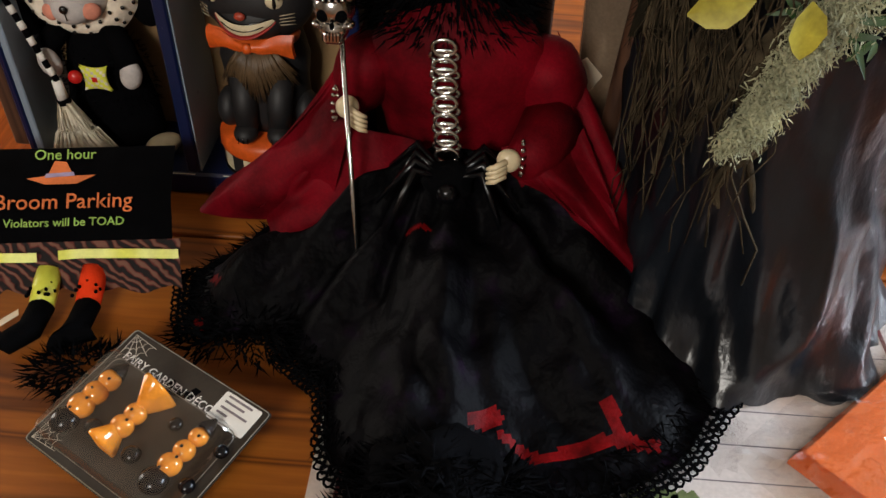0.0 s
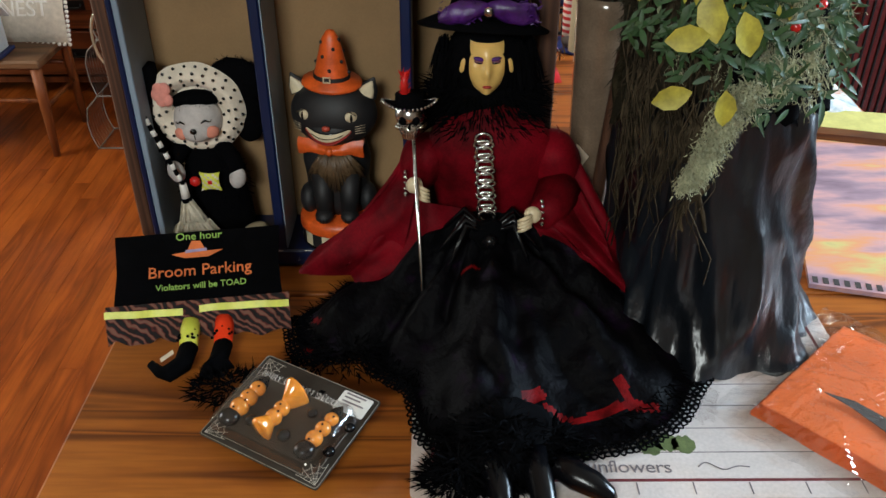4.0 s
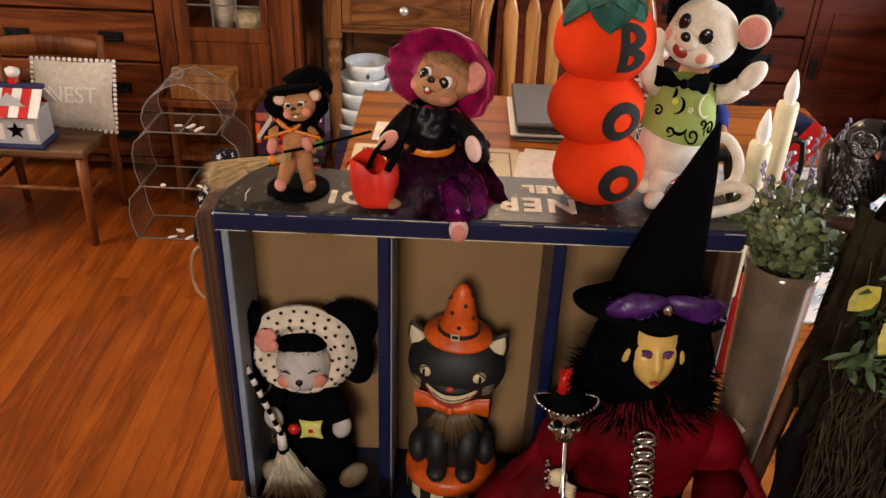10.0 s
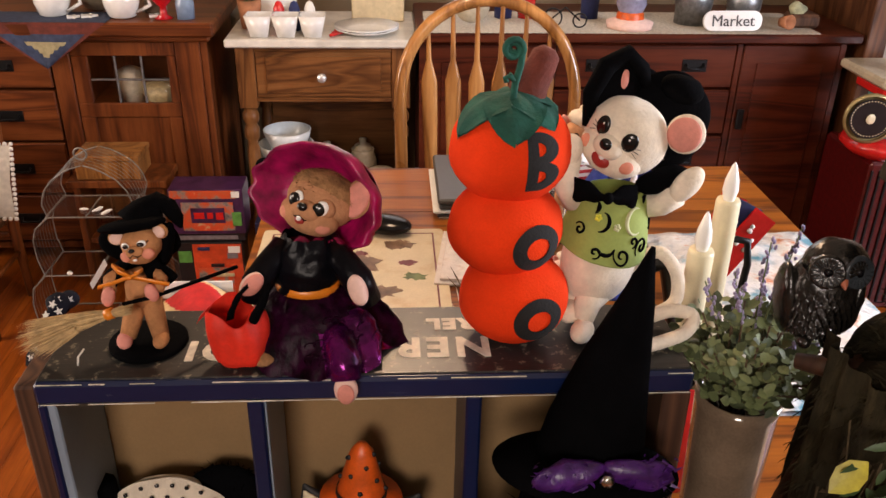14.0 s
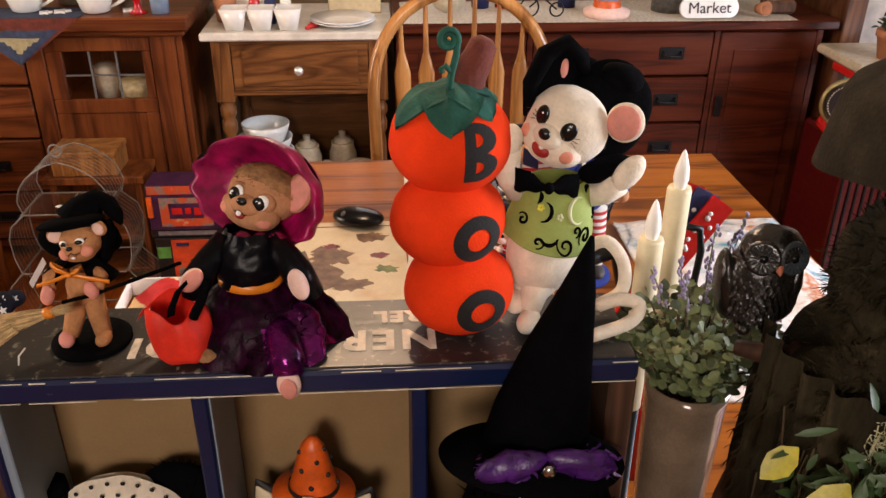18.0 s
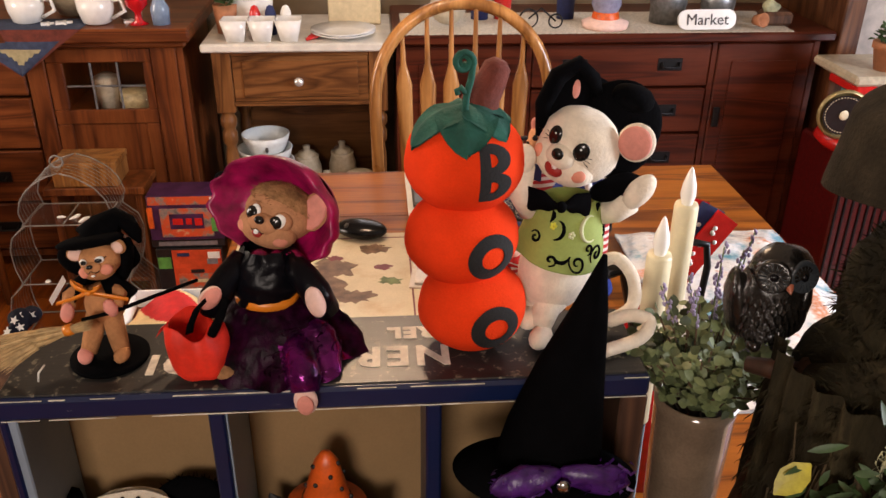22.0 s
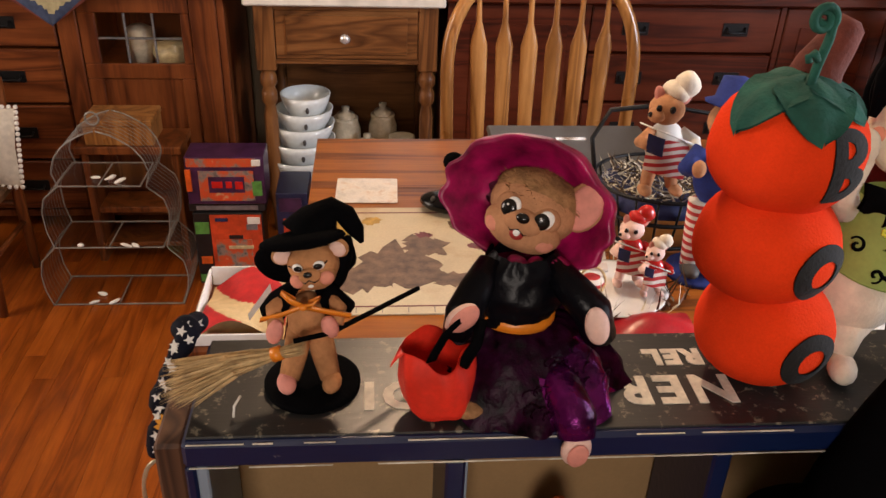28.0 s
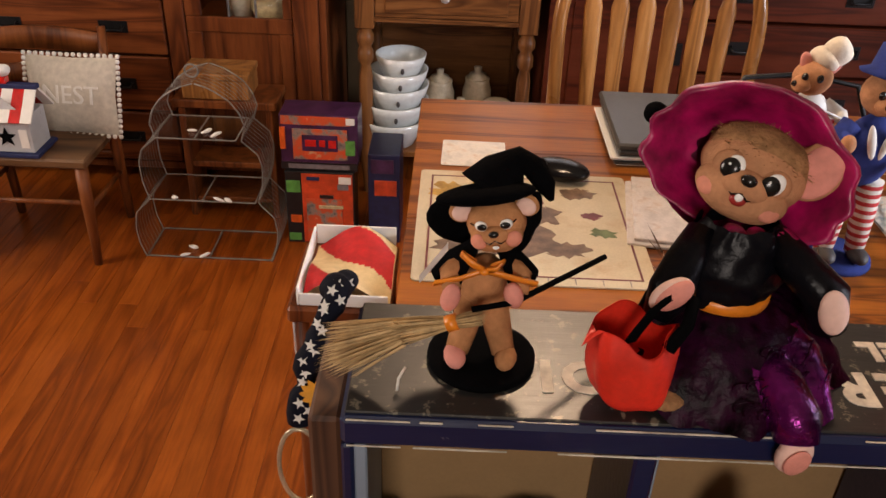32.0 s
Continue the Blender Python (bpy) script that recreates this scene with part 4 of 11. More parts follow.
s.net([[p + (bc + Vector((-0.004, 0, p.z - bc.z)) - p) * 0.06 for p in r] for r in rows[4:]], 0, True, True)
s.net([[rows[-1][j] + Vector((0, 0, 0.0005)), rows[-1][j].lerp(bc + Vector((-0.027, -0.006, 0.040)), 0.5) + Vector((0, 0, -0.001)), bc + Vector((-0.028, -0.006, 0.034))] for j in range(19, 30)], 0)
s.tube([bc + Vector((0.010, -0.010, 0.038)), bc + Vector((0.017, -0.008, 0.050)), bc + Vector((0.020, 0.000, 0.060))], [0.0035, 0.003, 0.003], 1, 8)
single("treat_bag", s, [plain("orange_red_silk", (0.80, 0.035, 0.015), 0.45, vary=0.25, scale=40), BLACK, plain("maroon_silk", (0.20, 0.012, 0.03), 0.5, vary=0.3)], "gathered orange-red cloth treat bag with a black strap", "bag")

# pumpkin stack
PC = [(-0.0785, 0.675, 1.1445, 0.0396, 0.0335), (-0.0865, 0.681, 1.1965, 0.0402, 0.0335), (-0.0850, 0.687, 1.2510, 0.0412, 0.0362)]
ps = thing("pumpkin_stack", (-0.078, 0.685, 1.111), "stack of three orange felt pumpkins with black felt letters", "ornament")
pob = []
for i, (x, y, z, r, h) in enumerate(PC):
    s = Solid()
    rows = []
    for k in range(21):
        a = math.pi * k / 20
        row = []
        for j in range(40):
            b = 2 * math.pi * j / 40
            w = 1 + 0.012 * math.sin(6 * b + i) * math.sin(a) + 0.02 * noise.noise(Vector((math.cos(b), math.sin(b), a)) * 2)
            row.append((x + r * w * math.sin(a) ** 0.9 * math.cos(b), y + r * 0.92 * w * math.sin(a) ** 0.9 * math.sin(b), z - h * math.cos(a)))
        rows.append(row)
    s.net(rows, 0, True)
    pob.append(part("pumpkin", s, ORANGE_FELT, ps))
for (x, y, z, r, h), t, ob in zip(PC[::-1], ("B", "O", "O"), pob[::-1]):
    s = Solid()
    yaw = radians(-90 + (20 if z < 1.17 else 27))

    def onto(p, x=x, y=y, z=z, r=r, h=h, yaw=yaw):
        a = yaw + p.x / (r * 0.95)
        v = math.asin(max(-0.95, min(0.95, (p.y + (0.003 if t == "B" else -0.002)) / h)))
        k = 1.022 + (0.018 if p.z > 0 else 0)
        return Vector((x + r * k * math.cos(v) ** 0.9 * math.cos(a), y + r * 0.92 * k * math.cos(v) ** 0.9 * math.sin(a), z + h * k * math.sin(v)))
    def strip(pa, pb, n):
        """A felt stroke between two lines of the flat letter, wrapped onto the pumpkin."""
        for lift in (0.0, 0.0012):
            rows = []
            for k in range(n + 1):
                q = k / n
                a_, b_ = pa(q), pb(q)
                rows.append([onto(Vector((a_[0] + (b_[0] - a_[0]) * w, a_[1] + (b_[1] - a_[1]) * w, lift))) for w in (0, 0.25, 0.5, 0.75, 1)])
            s.net(rows, 0)
    if t == "O":
        ring = lambda ro: (lambda q: (ro * 1.05 * math.cos(q * 2 * math.pi), ro * math.sin(q * 2 * math.pi)))
        strip(ring(0.0080), ring(0.0166), 40)
    else:
        strip(lambda q: (-0.0125 + 0.0, -0.0185 + 0.037 * q), lambda q: (-0.0055, -0.0185 + 0.037 * q), 16)
        for cy_, rb in ((0.0088, 0.0098), (-0.0088, 0.0100)):
            arc = lambda ro, rx, c=cy_: (lambda q: (-0.0055 + rx * math.sin(q * math.pi), c + ro * math.cos(q * math.pi)))
            strip(arc(rb * 0.42, rb * 0.55), arc(rb, rb * 1.55), 22)
    sub("letter", s, plain("black_letter_felt", (0.009, 0.008, 0.008), 0.9, vary=0.3, relief=0.5), ob, "black felt letter")
s = Solid()
x, y, z, r, h = PC[2]
for a, ln, wide in ((-1.62, 0.043, 0.021), (-2.75, 0.046, 0.018), (0.25, 0.034, 0.017), (1.8, 0.030, 0.016), (-0.75, 0.036, 0.018)):
    d = Vector((math.cos(a), math.sin(a), 0))
    sd = Vector((-d.y, d.x, 0))
    rows = []
    for k in range(11):
        t = k / 10
        phi = t * ln / h * 0.95
        wd = wide * min(1.0, 0.35 + 2.2 * t) * (1 - t ** 2.6) ** 0.75 + 0.0006
        rows.append([Vector((x, y, z)) + d * (r * 1.03 * math.sin(phi)) + sd * (w * wd) + Vector((0, 0, h * 1.05 * math.cos(phi) + 0.0022 - 0.0035 * abs(w) * (1 - 0.5 * t) + 0.0012 * math.sin(5 * w + 3 * t))) for w in (-1, -0.66, -0.33, 0, 0.33, 0.66, 1)])
    s.net(rows, 0)
    s.net([[p - Vector((0, 0, 0.0012)) for p in q] for q in rows], 0, False, True)
part("leaf", s, GREEN_FELT, ps, "dark green felt leaf collar")
s = Solid()
s.tube([(x + 0.008, y + 0.008, z + 0.026), (x + 0.012, y + 0.009, z + 0.042), (x + 0.018, y + 0.010, z + 0.052), (x + 0.022, y + 0.011, z + 0.062), (x + 0.0235, y + 0.011, z + 0.0655)], [0.0155, 0.0125, 0.0105, 0.0092, 0.0050], 0, 14)
part("stem", s, BROWN_FELT, ps, "crooked brown felt stem")
s = Solid()
pts = [Vector((x - 0.002, y - 0.011, z + 0.034)), Vector((x - 0.001, y - 0.012, z + 0.048)), Vector((x + 0.002, y - 0.011, z + 0.060))]
cc = Vector((x - 0.003, y - 0.010, z + 0.070))
pts += [cc + Vector(((0.0068 - 0.0052 * k / 30) * math.cos(-0.5 + 0.42 * k), -0.0012 * math.sin(k * 0.2), (0.0072 - 0.0052 * k / 30) * math.sin(-0.5 + 0.42 * k))) for k in range(31)]
s.tube(pts, [0.0024] * 3 + [0.0021] * 31, 0, 8)
s.tube([(x - 0.001, y - 0.012, z + 0.050), (x - 0.005, y - 0.0135, z + 0.0545), (x - 0.0075, y - 0.0135, z + 0.0525), (x - 0.0065, y - 0.0135, z + 0.0500)], 0.0020, 0, 8)
part("vine", s, GREEN_FELT, ps, "curled green vine")

# white mouse doll
s = Solid()
wx, wy = -0.012, 0.694
hc = Vector((-0.004, 0.697, 1.2565))
for sx, fx, fy, fz in ((-1, -0.031, 0.692, 1.1235), (1, -0.026, 0.672, 1.1185)):
    s.tube([(wx - 0.003 + sx * 0.010, wy + 0.002, 1.150), (fx + 0.004, fy + 0.010, 1.134), (fx, fy + 0.004, fz + 0.003)], [0.016, 0.0105, 0.0078], 0, 14)
    s.ell((fx - 0.002, fy - 0.006, fz), (0.0085, 0.0145, 0.0070), 0, (0, 0, -24), 16, 12)
s.ell((wx - 0.003, wy, 1.1605), (0.0275, 0.0245, 0.0330), 0, (0, 8, 0), 24, 16, 0.0012, 60)


def vest_at(a, t, out=0.0):
    """A place on the vest by direction and drop from the neck."""
    rr = 0.0200 + 0.0135 * t ** 0.55 + 0.0012 * math.sin(5 * a) * t + out
    hem = (0.005 * math.sin(2 * a + 0.9) - 0.005 * math.exp(-((a + 1.2) / 0.35) ** 2)) * t * t
    return Vector((wx + 0.003 - 0.004 * t + rr * math.cos(a), wy + 0.001 + rr * 0.86 * math.sin(a), 1.2185 - 0.044 * t + hem))


s.net([[vest_at(2 * math.pi * j / 56, k / 13) for j in range(56)] for k in range(14)], 1, True, True)
s.net([[vest_at(2 * math.pi * j / 56, 1, -0.0018 * q) + Vector((0, 0, -0.0008 * (q == 0))) for j in range(56)] for q in (0, 1)], 1, True, True)
for ca, ct, r0, sg, arc in ((-1.35, 0.80, 0.0066, 1, 9.0), (-0.85, 0.74, 0.0062, -1, 9.0), (-1.10, 0.62, 0.0036, 1, 7.0), (-2.45, 0.55, 0.0055, -1, 8.0), (-0.25, 0.55, 0.0052, 1, 8.0), (-1.95, 0.84, 0.0045, 1, 7.0)):
    pts = []
    for k in range(26):
        an = sg * (k / 25 * arc + 1.0)
        r = r0 * (0.12 + 0.88 * k / 25)
        pts.append(vest_at(ca + r * math.cos(an) / 0.032, min(1, max(0.02, ct + r * math.sin(an) / 0.046)), 0.0004))
    s.tube(pts, [0.0005 + 0.0006 * math.sin(math.pi * k / 25) for k in range(26)], 2, 5)
# crescents, star and sprigs of the print
for ca, ct, r0, a0, a1, m_ in ((-1.05, 0.34, 0.0085, 1.2, 5.2, 3), (-1.98, 0.36, 0.0070, -1.4, 1.6, 2), (-1.75, 0.70, 0.0066, 0.2, 2.6, 2), (-0.55, 0.16, 0.0050, 3.4, 5.6, 2), (-2.25, 0.16, 0.0045, -1.2, 1.0, 2)):
    pts = [vest_at(ca + r0 * math.cos(a0 + (a1 - a0) * k / 16) / 0.032, min(1, max(0.02, ct + r0 * math.sin(a0 + (a1 - a0) * k / 16) / 0.046)), 0.0004) for k in range(17)]
    s.tube(pts, [0.0003 + 0.0013 * math.sin(math.pi * k / 16) for k in range(17)], 9 if m_ == 3 else 2, 6)
for ca, ct in ((-1.55, 0.42), (-2.05, 0.30)):
    for k in range(5):
        an = 2 * math.pi * k / 5
        s.ell(vest_at(ca + 0.055 * math.cos(an), min(1, ct + 0.035 * math.sin(an)), 0.0003), 0.0013, 9 if ca > -1.8 else 8, (0, 0, 0), 6, 4)
st_ = len(s.v)
s.ell(hc, (0.0290, 0.0262, 0.0270), 0, (0, 0, 0), 30, 22, 0.0009, 110)
s.ell(hc + Vector((0, -0.0120, -0.0100)), (0.0238, 0.0168, 0.0165), 0, (0, 0, 0), 24, 16, 0.0005, 110)
s.ell(hc + Vector((0, -0.0255, -0.0035)), (0.0108, 0.0088, 0.0082), 0, (0, 0, 0), 16, 12)
s.ell(hc + Vector((0, -0.0345, 0.0005)), (0.0044, 0.0030, 0.0040), 3, (0, 0, 0), 14, 10)
s.ell(hc + Vector((0.0002, -0.0262, -0.0130)), (0.0074, 0.0046, 0.0058), 6, (0, 0, 0), 18, 12)
s.ell(hc + Vector((0.0008, -0.0305, -0.0098)), (0.0022, 0.0010, 0.0022), 4, (0, 0, 0), 8, 6)
fuzz(s, hc + Vector((0, -0.002, -0.003)), (0.0280, 0.0255, 0.0250), 700, 0.0020, 0, 0.0)
for sx in (-1, 1):
    s.ell(hc + Vector((sx * 0.0108, -0.0240, 0.0066)), (0.0056, 0.0024, 0.0068), 3, (0, 0, sx * 22), 18, 12)
    s.ell(hc + Vector((sx * 0.0104, -0.0262, 0.0088)), 0.0008, 4, (0, 0, 0), 6, 4)
    for q in range(3):
        s.tube([hc + Vector((sx * 0.0150, -0.0225, 0.0040 - 0.0016 * q)), hc + Vector((sx * 0.0188, -0.0203, 0.0052 - 0.0034 * q))], 0.00026, 3, 4)
    s.tube([hc + Vector((sx * 0.0100, -0.0245, -0.0065)), hc + Vector((sx * 0.0150, -0.0222, -0.0085)), hc + Vector((sx * 0.0180, -0.0195, -0.0062))], 0.0002, 3, 4)
    s.ell(hc + Vector((sx * 0.0162, -0.0222, -0.0100)), (0.0056, 0.0028, 0.0050), 7, (0, 0, sx * 26), 16, 10)
s.ell(hc + Vector((0.0325, 0.008, 0.0215)), (0.0130, 0.0045, 0.0140), 0, (0, 0, 8), 24, 14)
s.ell(hc + Vector((0.0325, 0.0052, 0.0215)), (0.0114, 0.0034, 0.0122), 5, (0, 0, 8), 24, 14)
s.ell(hc + Vector((-0.0240, 0.004, 0.0270)), (0.0060, 0.0040, 0.0115), 5, (0, -10, 0), 16, 12)
turn(s, st_, hc, (-6, 22, -40))
# floppy hat: two turned-up brim lobes and the crown behind
s.ell((0.026, 0.716, 1.2600), (0.0335, 0.0075, 0.0365), 2, (0, 26, -6), 30, 18, 0.0030, 45)
s.ell((0.034, 0.709, 1.2860), (0.0160, 0.0100, 0.0100), 2, (0, 20, 0), 18, 12, 0.0020, 60)
s.ell((-0.013, 0.712, 1.2830), (0.0185, 0.0070, 0.0270), 2, (0, 24, 6), 24, 16, 0.0020, 50)
s.tube([(-0.031, 0.703, 1.262), (-0.0295, 0.704, 1.284), (-0.020, 0.706, 1.303), (-0.006, 0.708, 1.3105), (0.005, 0.709, 1.300), (0.010, 0.710, 1.288)], [0.003, 0.006, 0.0068, 0.006, 0.0055, 0.0035], 2, 12)
s.ell((0.004, 0.722, 1.270), (0.034, 0.010, 0.030), 2, (0, 26, 0), 24, 14, 0.003, 50)
s.ell((0.024, 0.690, 1.2265), (0.0190, 0.0100, 0.0090), 2, (0, -14, 0), 18, 12, 0.0025, 90)
for sx, dz_ in ((-1, 0.004), (1, -0.002)):
    rows = []
    for k in range(9):
        q = k / 8
        half = 0.0022 + 0.0088 * q - 0.004 * max(0, q - 0.8) * 5
        rows.append([Vector((wx - 0.008 + sx * (0.002 + 0.0200 * q), wy - 0.0285 + 0.003 * v * v + 0.006 * q, 1.2230 + dz_ * q + half * v + 0.0012 * math.sin(9 * q + 4 * v))) for v in (-1, -0.5, 0, 0.5, 1)])
    s.net(rows, 2)
    s.net([[p + Vector((0, 0.003, 0)) for p in r] for r in rows], 2, False, True)
s.ell((wx - 0.008, wy - 0.0275, 1.2230), (0.0036, 0.0040, 0.0042), 2)
s.tube([(wx + 0.027, wy, 1.205), (wx + 0.036, wy - 0.006, 1.209), (wx + 0.044, wy - 0.012, 1.219)], [0.0085, 0.0085, 0.0090], 0, 14)
s.ell((wx + 0.0490, wy - 0.0150, 1.2275), (0.0088, 0.0078, 0.0150), 0, (0, 38, 0), 18, 12)
s.tube([(wx - 0.024, wy + 0.002, 1.208), (wx - 0.033, wy - 0.004, 1.224), (wx - 0.033, wy - 0.010, 1.246)], [0.0085, 0.0085, 0.0085], 0, 14)
s.ell((wx - 0.0330, wy - 0.0110, 1.2520), (0.0085, 0.0080, 0.0110), 0, (0, 8, 0), 16, 12)
tail = [(0.004, 0.704, 1.140), (0.020, 0.704, 1.157), (0.034, 0.700, 1.1640), (0.0455, 0.692, 1.150), (0.0440, 0.684, 1.131), (0.0260, 0.680, 1.1215), (0.0400, 0.675, 1.1290), (0.0540, 0.670, 1.1270), (0.0450, 0.660, 1.1185), (0.012, 0.646, 1.1168)]
pts = []
for i in range(len(tail) - 1):
    p0, p1, p2, p3 = [Vector(tail[max(0, min(len(tail) - 1, i + k))]) for k in (-1, 0, 1, 2)]
    for k in range(5):
        t = k / 5
        pts.append(0.5 * ((2 * p1) + (p2 - p0) * t + (2 * p0 - 5 * p1 + 4 * p2 - p3) * t * t + (3 * p1 - p0 - 3 * p2 + p3) * t ** 3))
s.tube(pts + [Vector(tail[-1])], 0.0050, 0, 12)
single("white_mouse_doll", s, [WHITE_FELT, GREEN_VEST, BLACK, EYE_BLACK, EYE_WHITE, PINK_FELT, MOUTH, BLUSH, YELLOW_RIBBON, plain("pale_vest_print", (0.56, 0.58, 0.34), 0.8, vary=0.15)],
       "white plush mouse doll in black hat and green printed vest", "doll")

# ---- figures inside the crate ----
s = Solid()
dx, dy = -0.343, 0.668
fl = 0.7745
s.lathe([(0.0, 0.0), (0.040, 0.0), (0.042, 0.004), (0.040, 0.035), (0.034, 0.070), (0.026, 0.100), (0.014, 0.122), (0.0, 0.126)], (dx + 0.004, dy + 0.004, fl + 0.008), 0, 30, (0, 0, 0), (1, 0.62))
fuzz(s, (dx + 0.004, dy + 0.004, fl + 0.060), (0.040, 0.026, 0.058), 1500, 0.005, 0)
for sx in (-1, 1):
    s.ell((dx + sx * 0.042 + 0.006, dy - 0.014, fl + 0.0085), (0.013, 0.018, 0.0085), 1, (0, 0, -sx * 35))
    s.tube([(dx + sx * 0.020, dy - 0.004, fl + 0.118), (dx + sx * 0.033, dy - 0.014, fl + 0.104), (dx + sx * 0.035 + 0.004, dy - 0.022, fl + 0.092)], [0.010, 0.0105, 0.010], 0, 12)
    s.ell((dx + sx * 0.034 + 0.005, dy - 0.025, fl + (0.094 if sx < 0 else 0.086)), (0.0095, 0.0075, 0.0135), 2, (0, sx * 14, 0), 16, 12)
hc = Vector((dx, dy - 0.006, fl + 0.150))
st_ = len(s.v)
s.ell(hc, (0.0275, 0.022, 0.026), 2, (0, 0, 0), 24, 16, 0.001, 80)
s.ell(hc + Vector((0, -0.016, -0.008)), (0.0165, 0.010, 0.0125), 2, (0, 0, 0), 18, 12)
s.ell(hc + Vector((0.000, -0.0268, -0.0035)), (0.0036, 0.0024, 0.0034), 3)
s.tube([hc + Vector((0, -0.0270, -0.006)), hc + Vector((0, -0.0262, -0.013))], 0.0005, 3, 4)
for sx in (-1, 1):
    s.ell(hc + Vector((sx * 0.0175, -0.0170, -0.0095)), (0.0078, 0.0042, 0.0070), 4, (0, 0, sx * 30), 16, 10)
    s.tube([hc + Vector((sx * 0.0175, -0.0180, 0.0030)), hc + Vector((sx * 0.0135, -0.0210, 0.0062)), hc + Vector((sx * 0.0088, -0.0225, 0.0040))], [0.0006, 0.0013, 0.0006], 3, 6)
    s.tube([hc + Vector((sx * 0.0180, -0.0178, 0.0034)), hc + Vector((sx * 0.0198, -0.0165, 0.0052))], 0.0004, 3, 4)
s.ell(hc + Vector((0, 0.006, 0.0205)), (0.0270, 0.018, 0.0120), 0, (-14, 0, 0), 20, 12, 0.002, 90)
fuzz(s, hc + Vector((0, 0.006, 0.0215)), (0.0270, 0.018, 0.0115), 500, 0.0035, 0)
bonnet = hc + Vector((-0.001, 0.006, 0.010))
cloth_ring(s, bonnet, R, U, F, 0.026, 0.0545, 0.012, 5, 8, 0.008, 64, 0.002, 1.0, 0.98)
s.ell(bonnet + Vector((0.0, 0.008, 0.0)), (0.051, 0.010, 0.050), 5)
for ring_, count in ((0.0315, 13), (0.0385, 18), (0.0455, 22), (0.0515, 25)):
    for i in range(count):
        b = 2 * math.pi * (i + 0.5 * (count % 2)) / count + 0.05 * math.sin(7 * i)
        k = (ring_ - 0.026) / 0.0285
        s.ell(bonnet + R * (ring_ * math.cos(b)) + U * (ring_ * 0.98 * math.sin(b)) + F * (0.0122 * math.sin(math.pi * k) + 0.0012), (0.0019, 0.0012, 0.0019), 3, (0, 0, 0), 8, 5)
for k in range(6):
    a = k * 1.05
    s.ell(bonnet + Vector((-0.028 + 0.0060 * math.cos(a) * (k > 0), -0.0150, 0.024 + 0.0070 * math.sin(a) * (k > 0))), (0.0068, 0.0035, 0.0078), 6, (0, 0, 0), 12, 8)
turn(s, st_, hc, (0, -4, 0))
# dark plush ears behind the bonnet
for c, r in (((0.042, 0.018, 0.034), (0.030, 0.010, 0.030)), ((0.052, 0.016, -0.004), (0.018, 0.010, 0.032))):
    s.ell(hc + Vector(c), r, 0, (0, 0, 0), 22, 14, 0.003, 60)
    fuzz(s, hc + Vector(c), r, 400, 0.005, 0, 0.0)
# quilted badge with a red centre and a red ball beside it
bdg = Vector((dx + 0.008, dy - 0.0275, fl + 0.082))
rows = []
for i in range(9):
    u = -1 + i / 4
    rows.append([bdg + Vector((0.0118 * u * (1 - 0.20 * (1 - v * v)), -0.0020 * (1 - u * u) * (1 - v * v), 0.0118 * v * (1 - 0.20 * (1 - u * u)))) for v in [-1 + j / 4 for j in range(9)]])
s.net(rows, (lambda i, j: 8 if 2 < i < 5 and 2 < j < 5 else (7 if (i + j) % 3 else 9)))
s.net([[p + Vector((0, 0.0022, 0)) for p in r] for r in rows], 7, False, True)
s.ell((dx - 0.009, dy - 0.0280, fl + 0.083), (0.0062, 0.0055, 0.0060), 8, (0, 0, 0), 14, 10)
single("bonnet_mouse_doll", s, [BLACK, IVORY, GREY_FELT, EYE_BLACK, BLUSH, WHITE_FELT, PINK_FELT, YELLOW_RIBBON, RED, STENCIL], "grey felt mouse doll in black dress and spotted white bonnet", "doll")
tbm = thing("doll_broom", (dx - 0.02, dy - 0.04, fl), "small broom with striped handle and pale cream bristles", "broom")
a0, b0 = Vector((dx - 0.0185, dy - 0.040, fl + 0.066)), Vector((dx - 0.010, dy - 0.043, fl + 0.003))
s = Solid()
hp = [Vector((dx - 0.056, dy - 0.026, fl + 0.172)).lerp(a0 + Vector((0, 0, 0.018)), k / 14) for k in range(15)]
for i in range(14):
    s.tube([hp[i], hp[i + 1]], 0.0026 if i % 2 else 0.0030, i % 2, 8)
s.tube([a0 + Vector((-0.001, 0, 0.020)), a0 + Vector((0, 0, 0.002))], [0.0042, 0.0050], 0, 10)
part("handle", s, [PAPER, BLACK], tbm)
s = Solid()
for i in range(420):
    u, v = random.uniform(-1, 1), random.uniform(-1, 1)
    e = b0 + Vector((0.034 * u, 0.009 * v, random.uniform(0, 0.005)))
    p = a0 + Vector((0.0045 * u, 0.0035 * v, 0))
    mid_ = p.lerp(e, 0.5) + Vector((-0.003 * u, 0, 0.002))
    s.blade(p, mid_, 0.0022)
    s.blade(mid_, e, 0.0019)
part("bristles", s, PALE_STRAW, tbm)
s = Solid()
s.tube([a0 + Vector((-0.0003, 0, 0.003)), a0 + Vector((0.0006, 0, -0.002))], 0.0058)
part("binding", s, BLACK, tbm)

s = Solid()
cx, cy = -0.193, 0.665
s.lathe([(0, 0.0), (0.047, 0.0), (0.047, 0.0015)], (cx, cy - 0.002, fl), 0, 32)
for k in range(22):
    a0, a1 = 2 * math.pi * k / 22, 2 * math.pi * (k + 1) / 22
    s.net([[Vector((cx + 0.0465 * math.cos(a), cy - 0.002 + 0.043 * math.sin(a), fl + z)) for a in (a0, (a0 + a1) / 2, a1)] for z in (0.0015, 0.018)], k % 2)
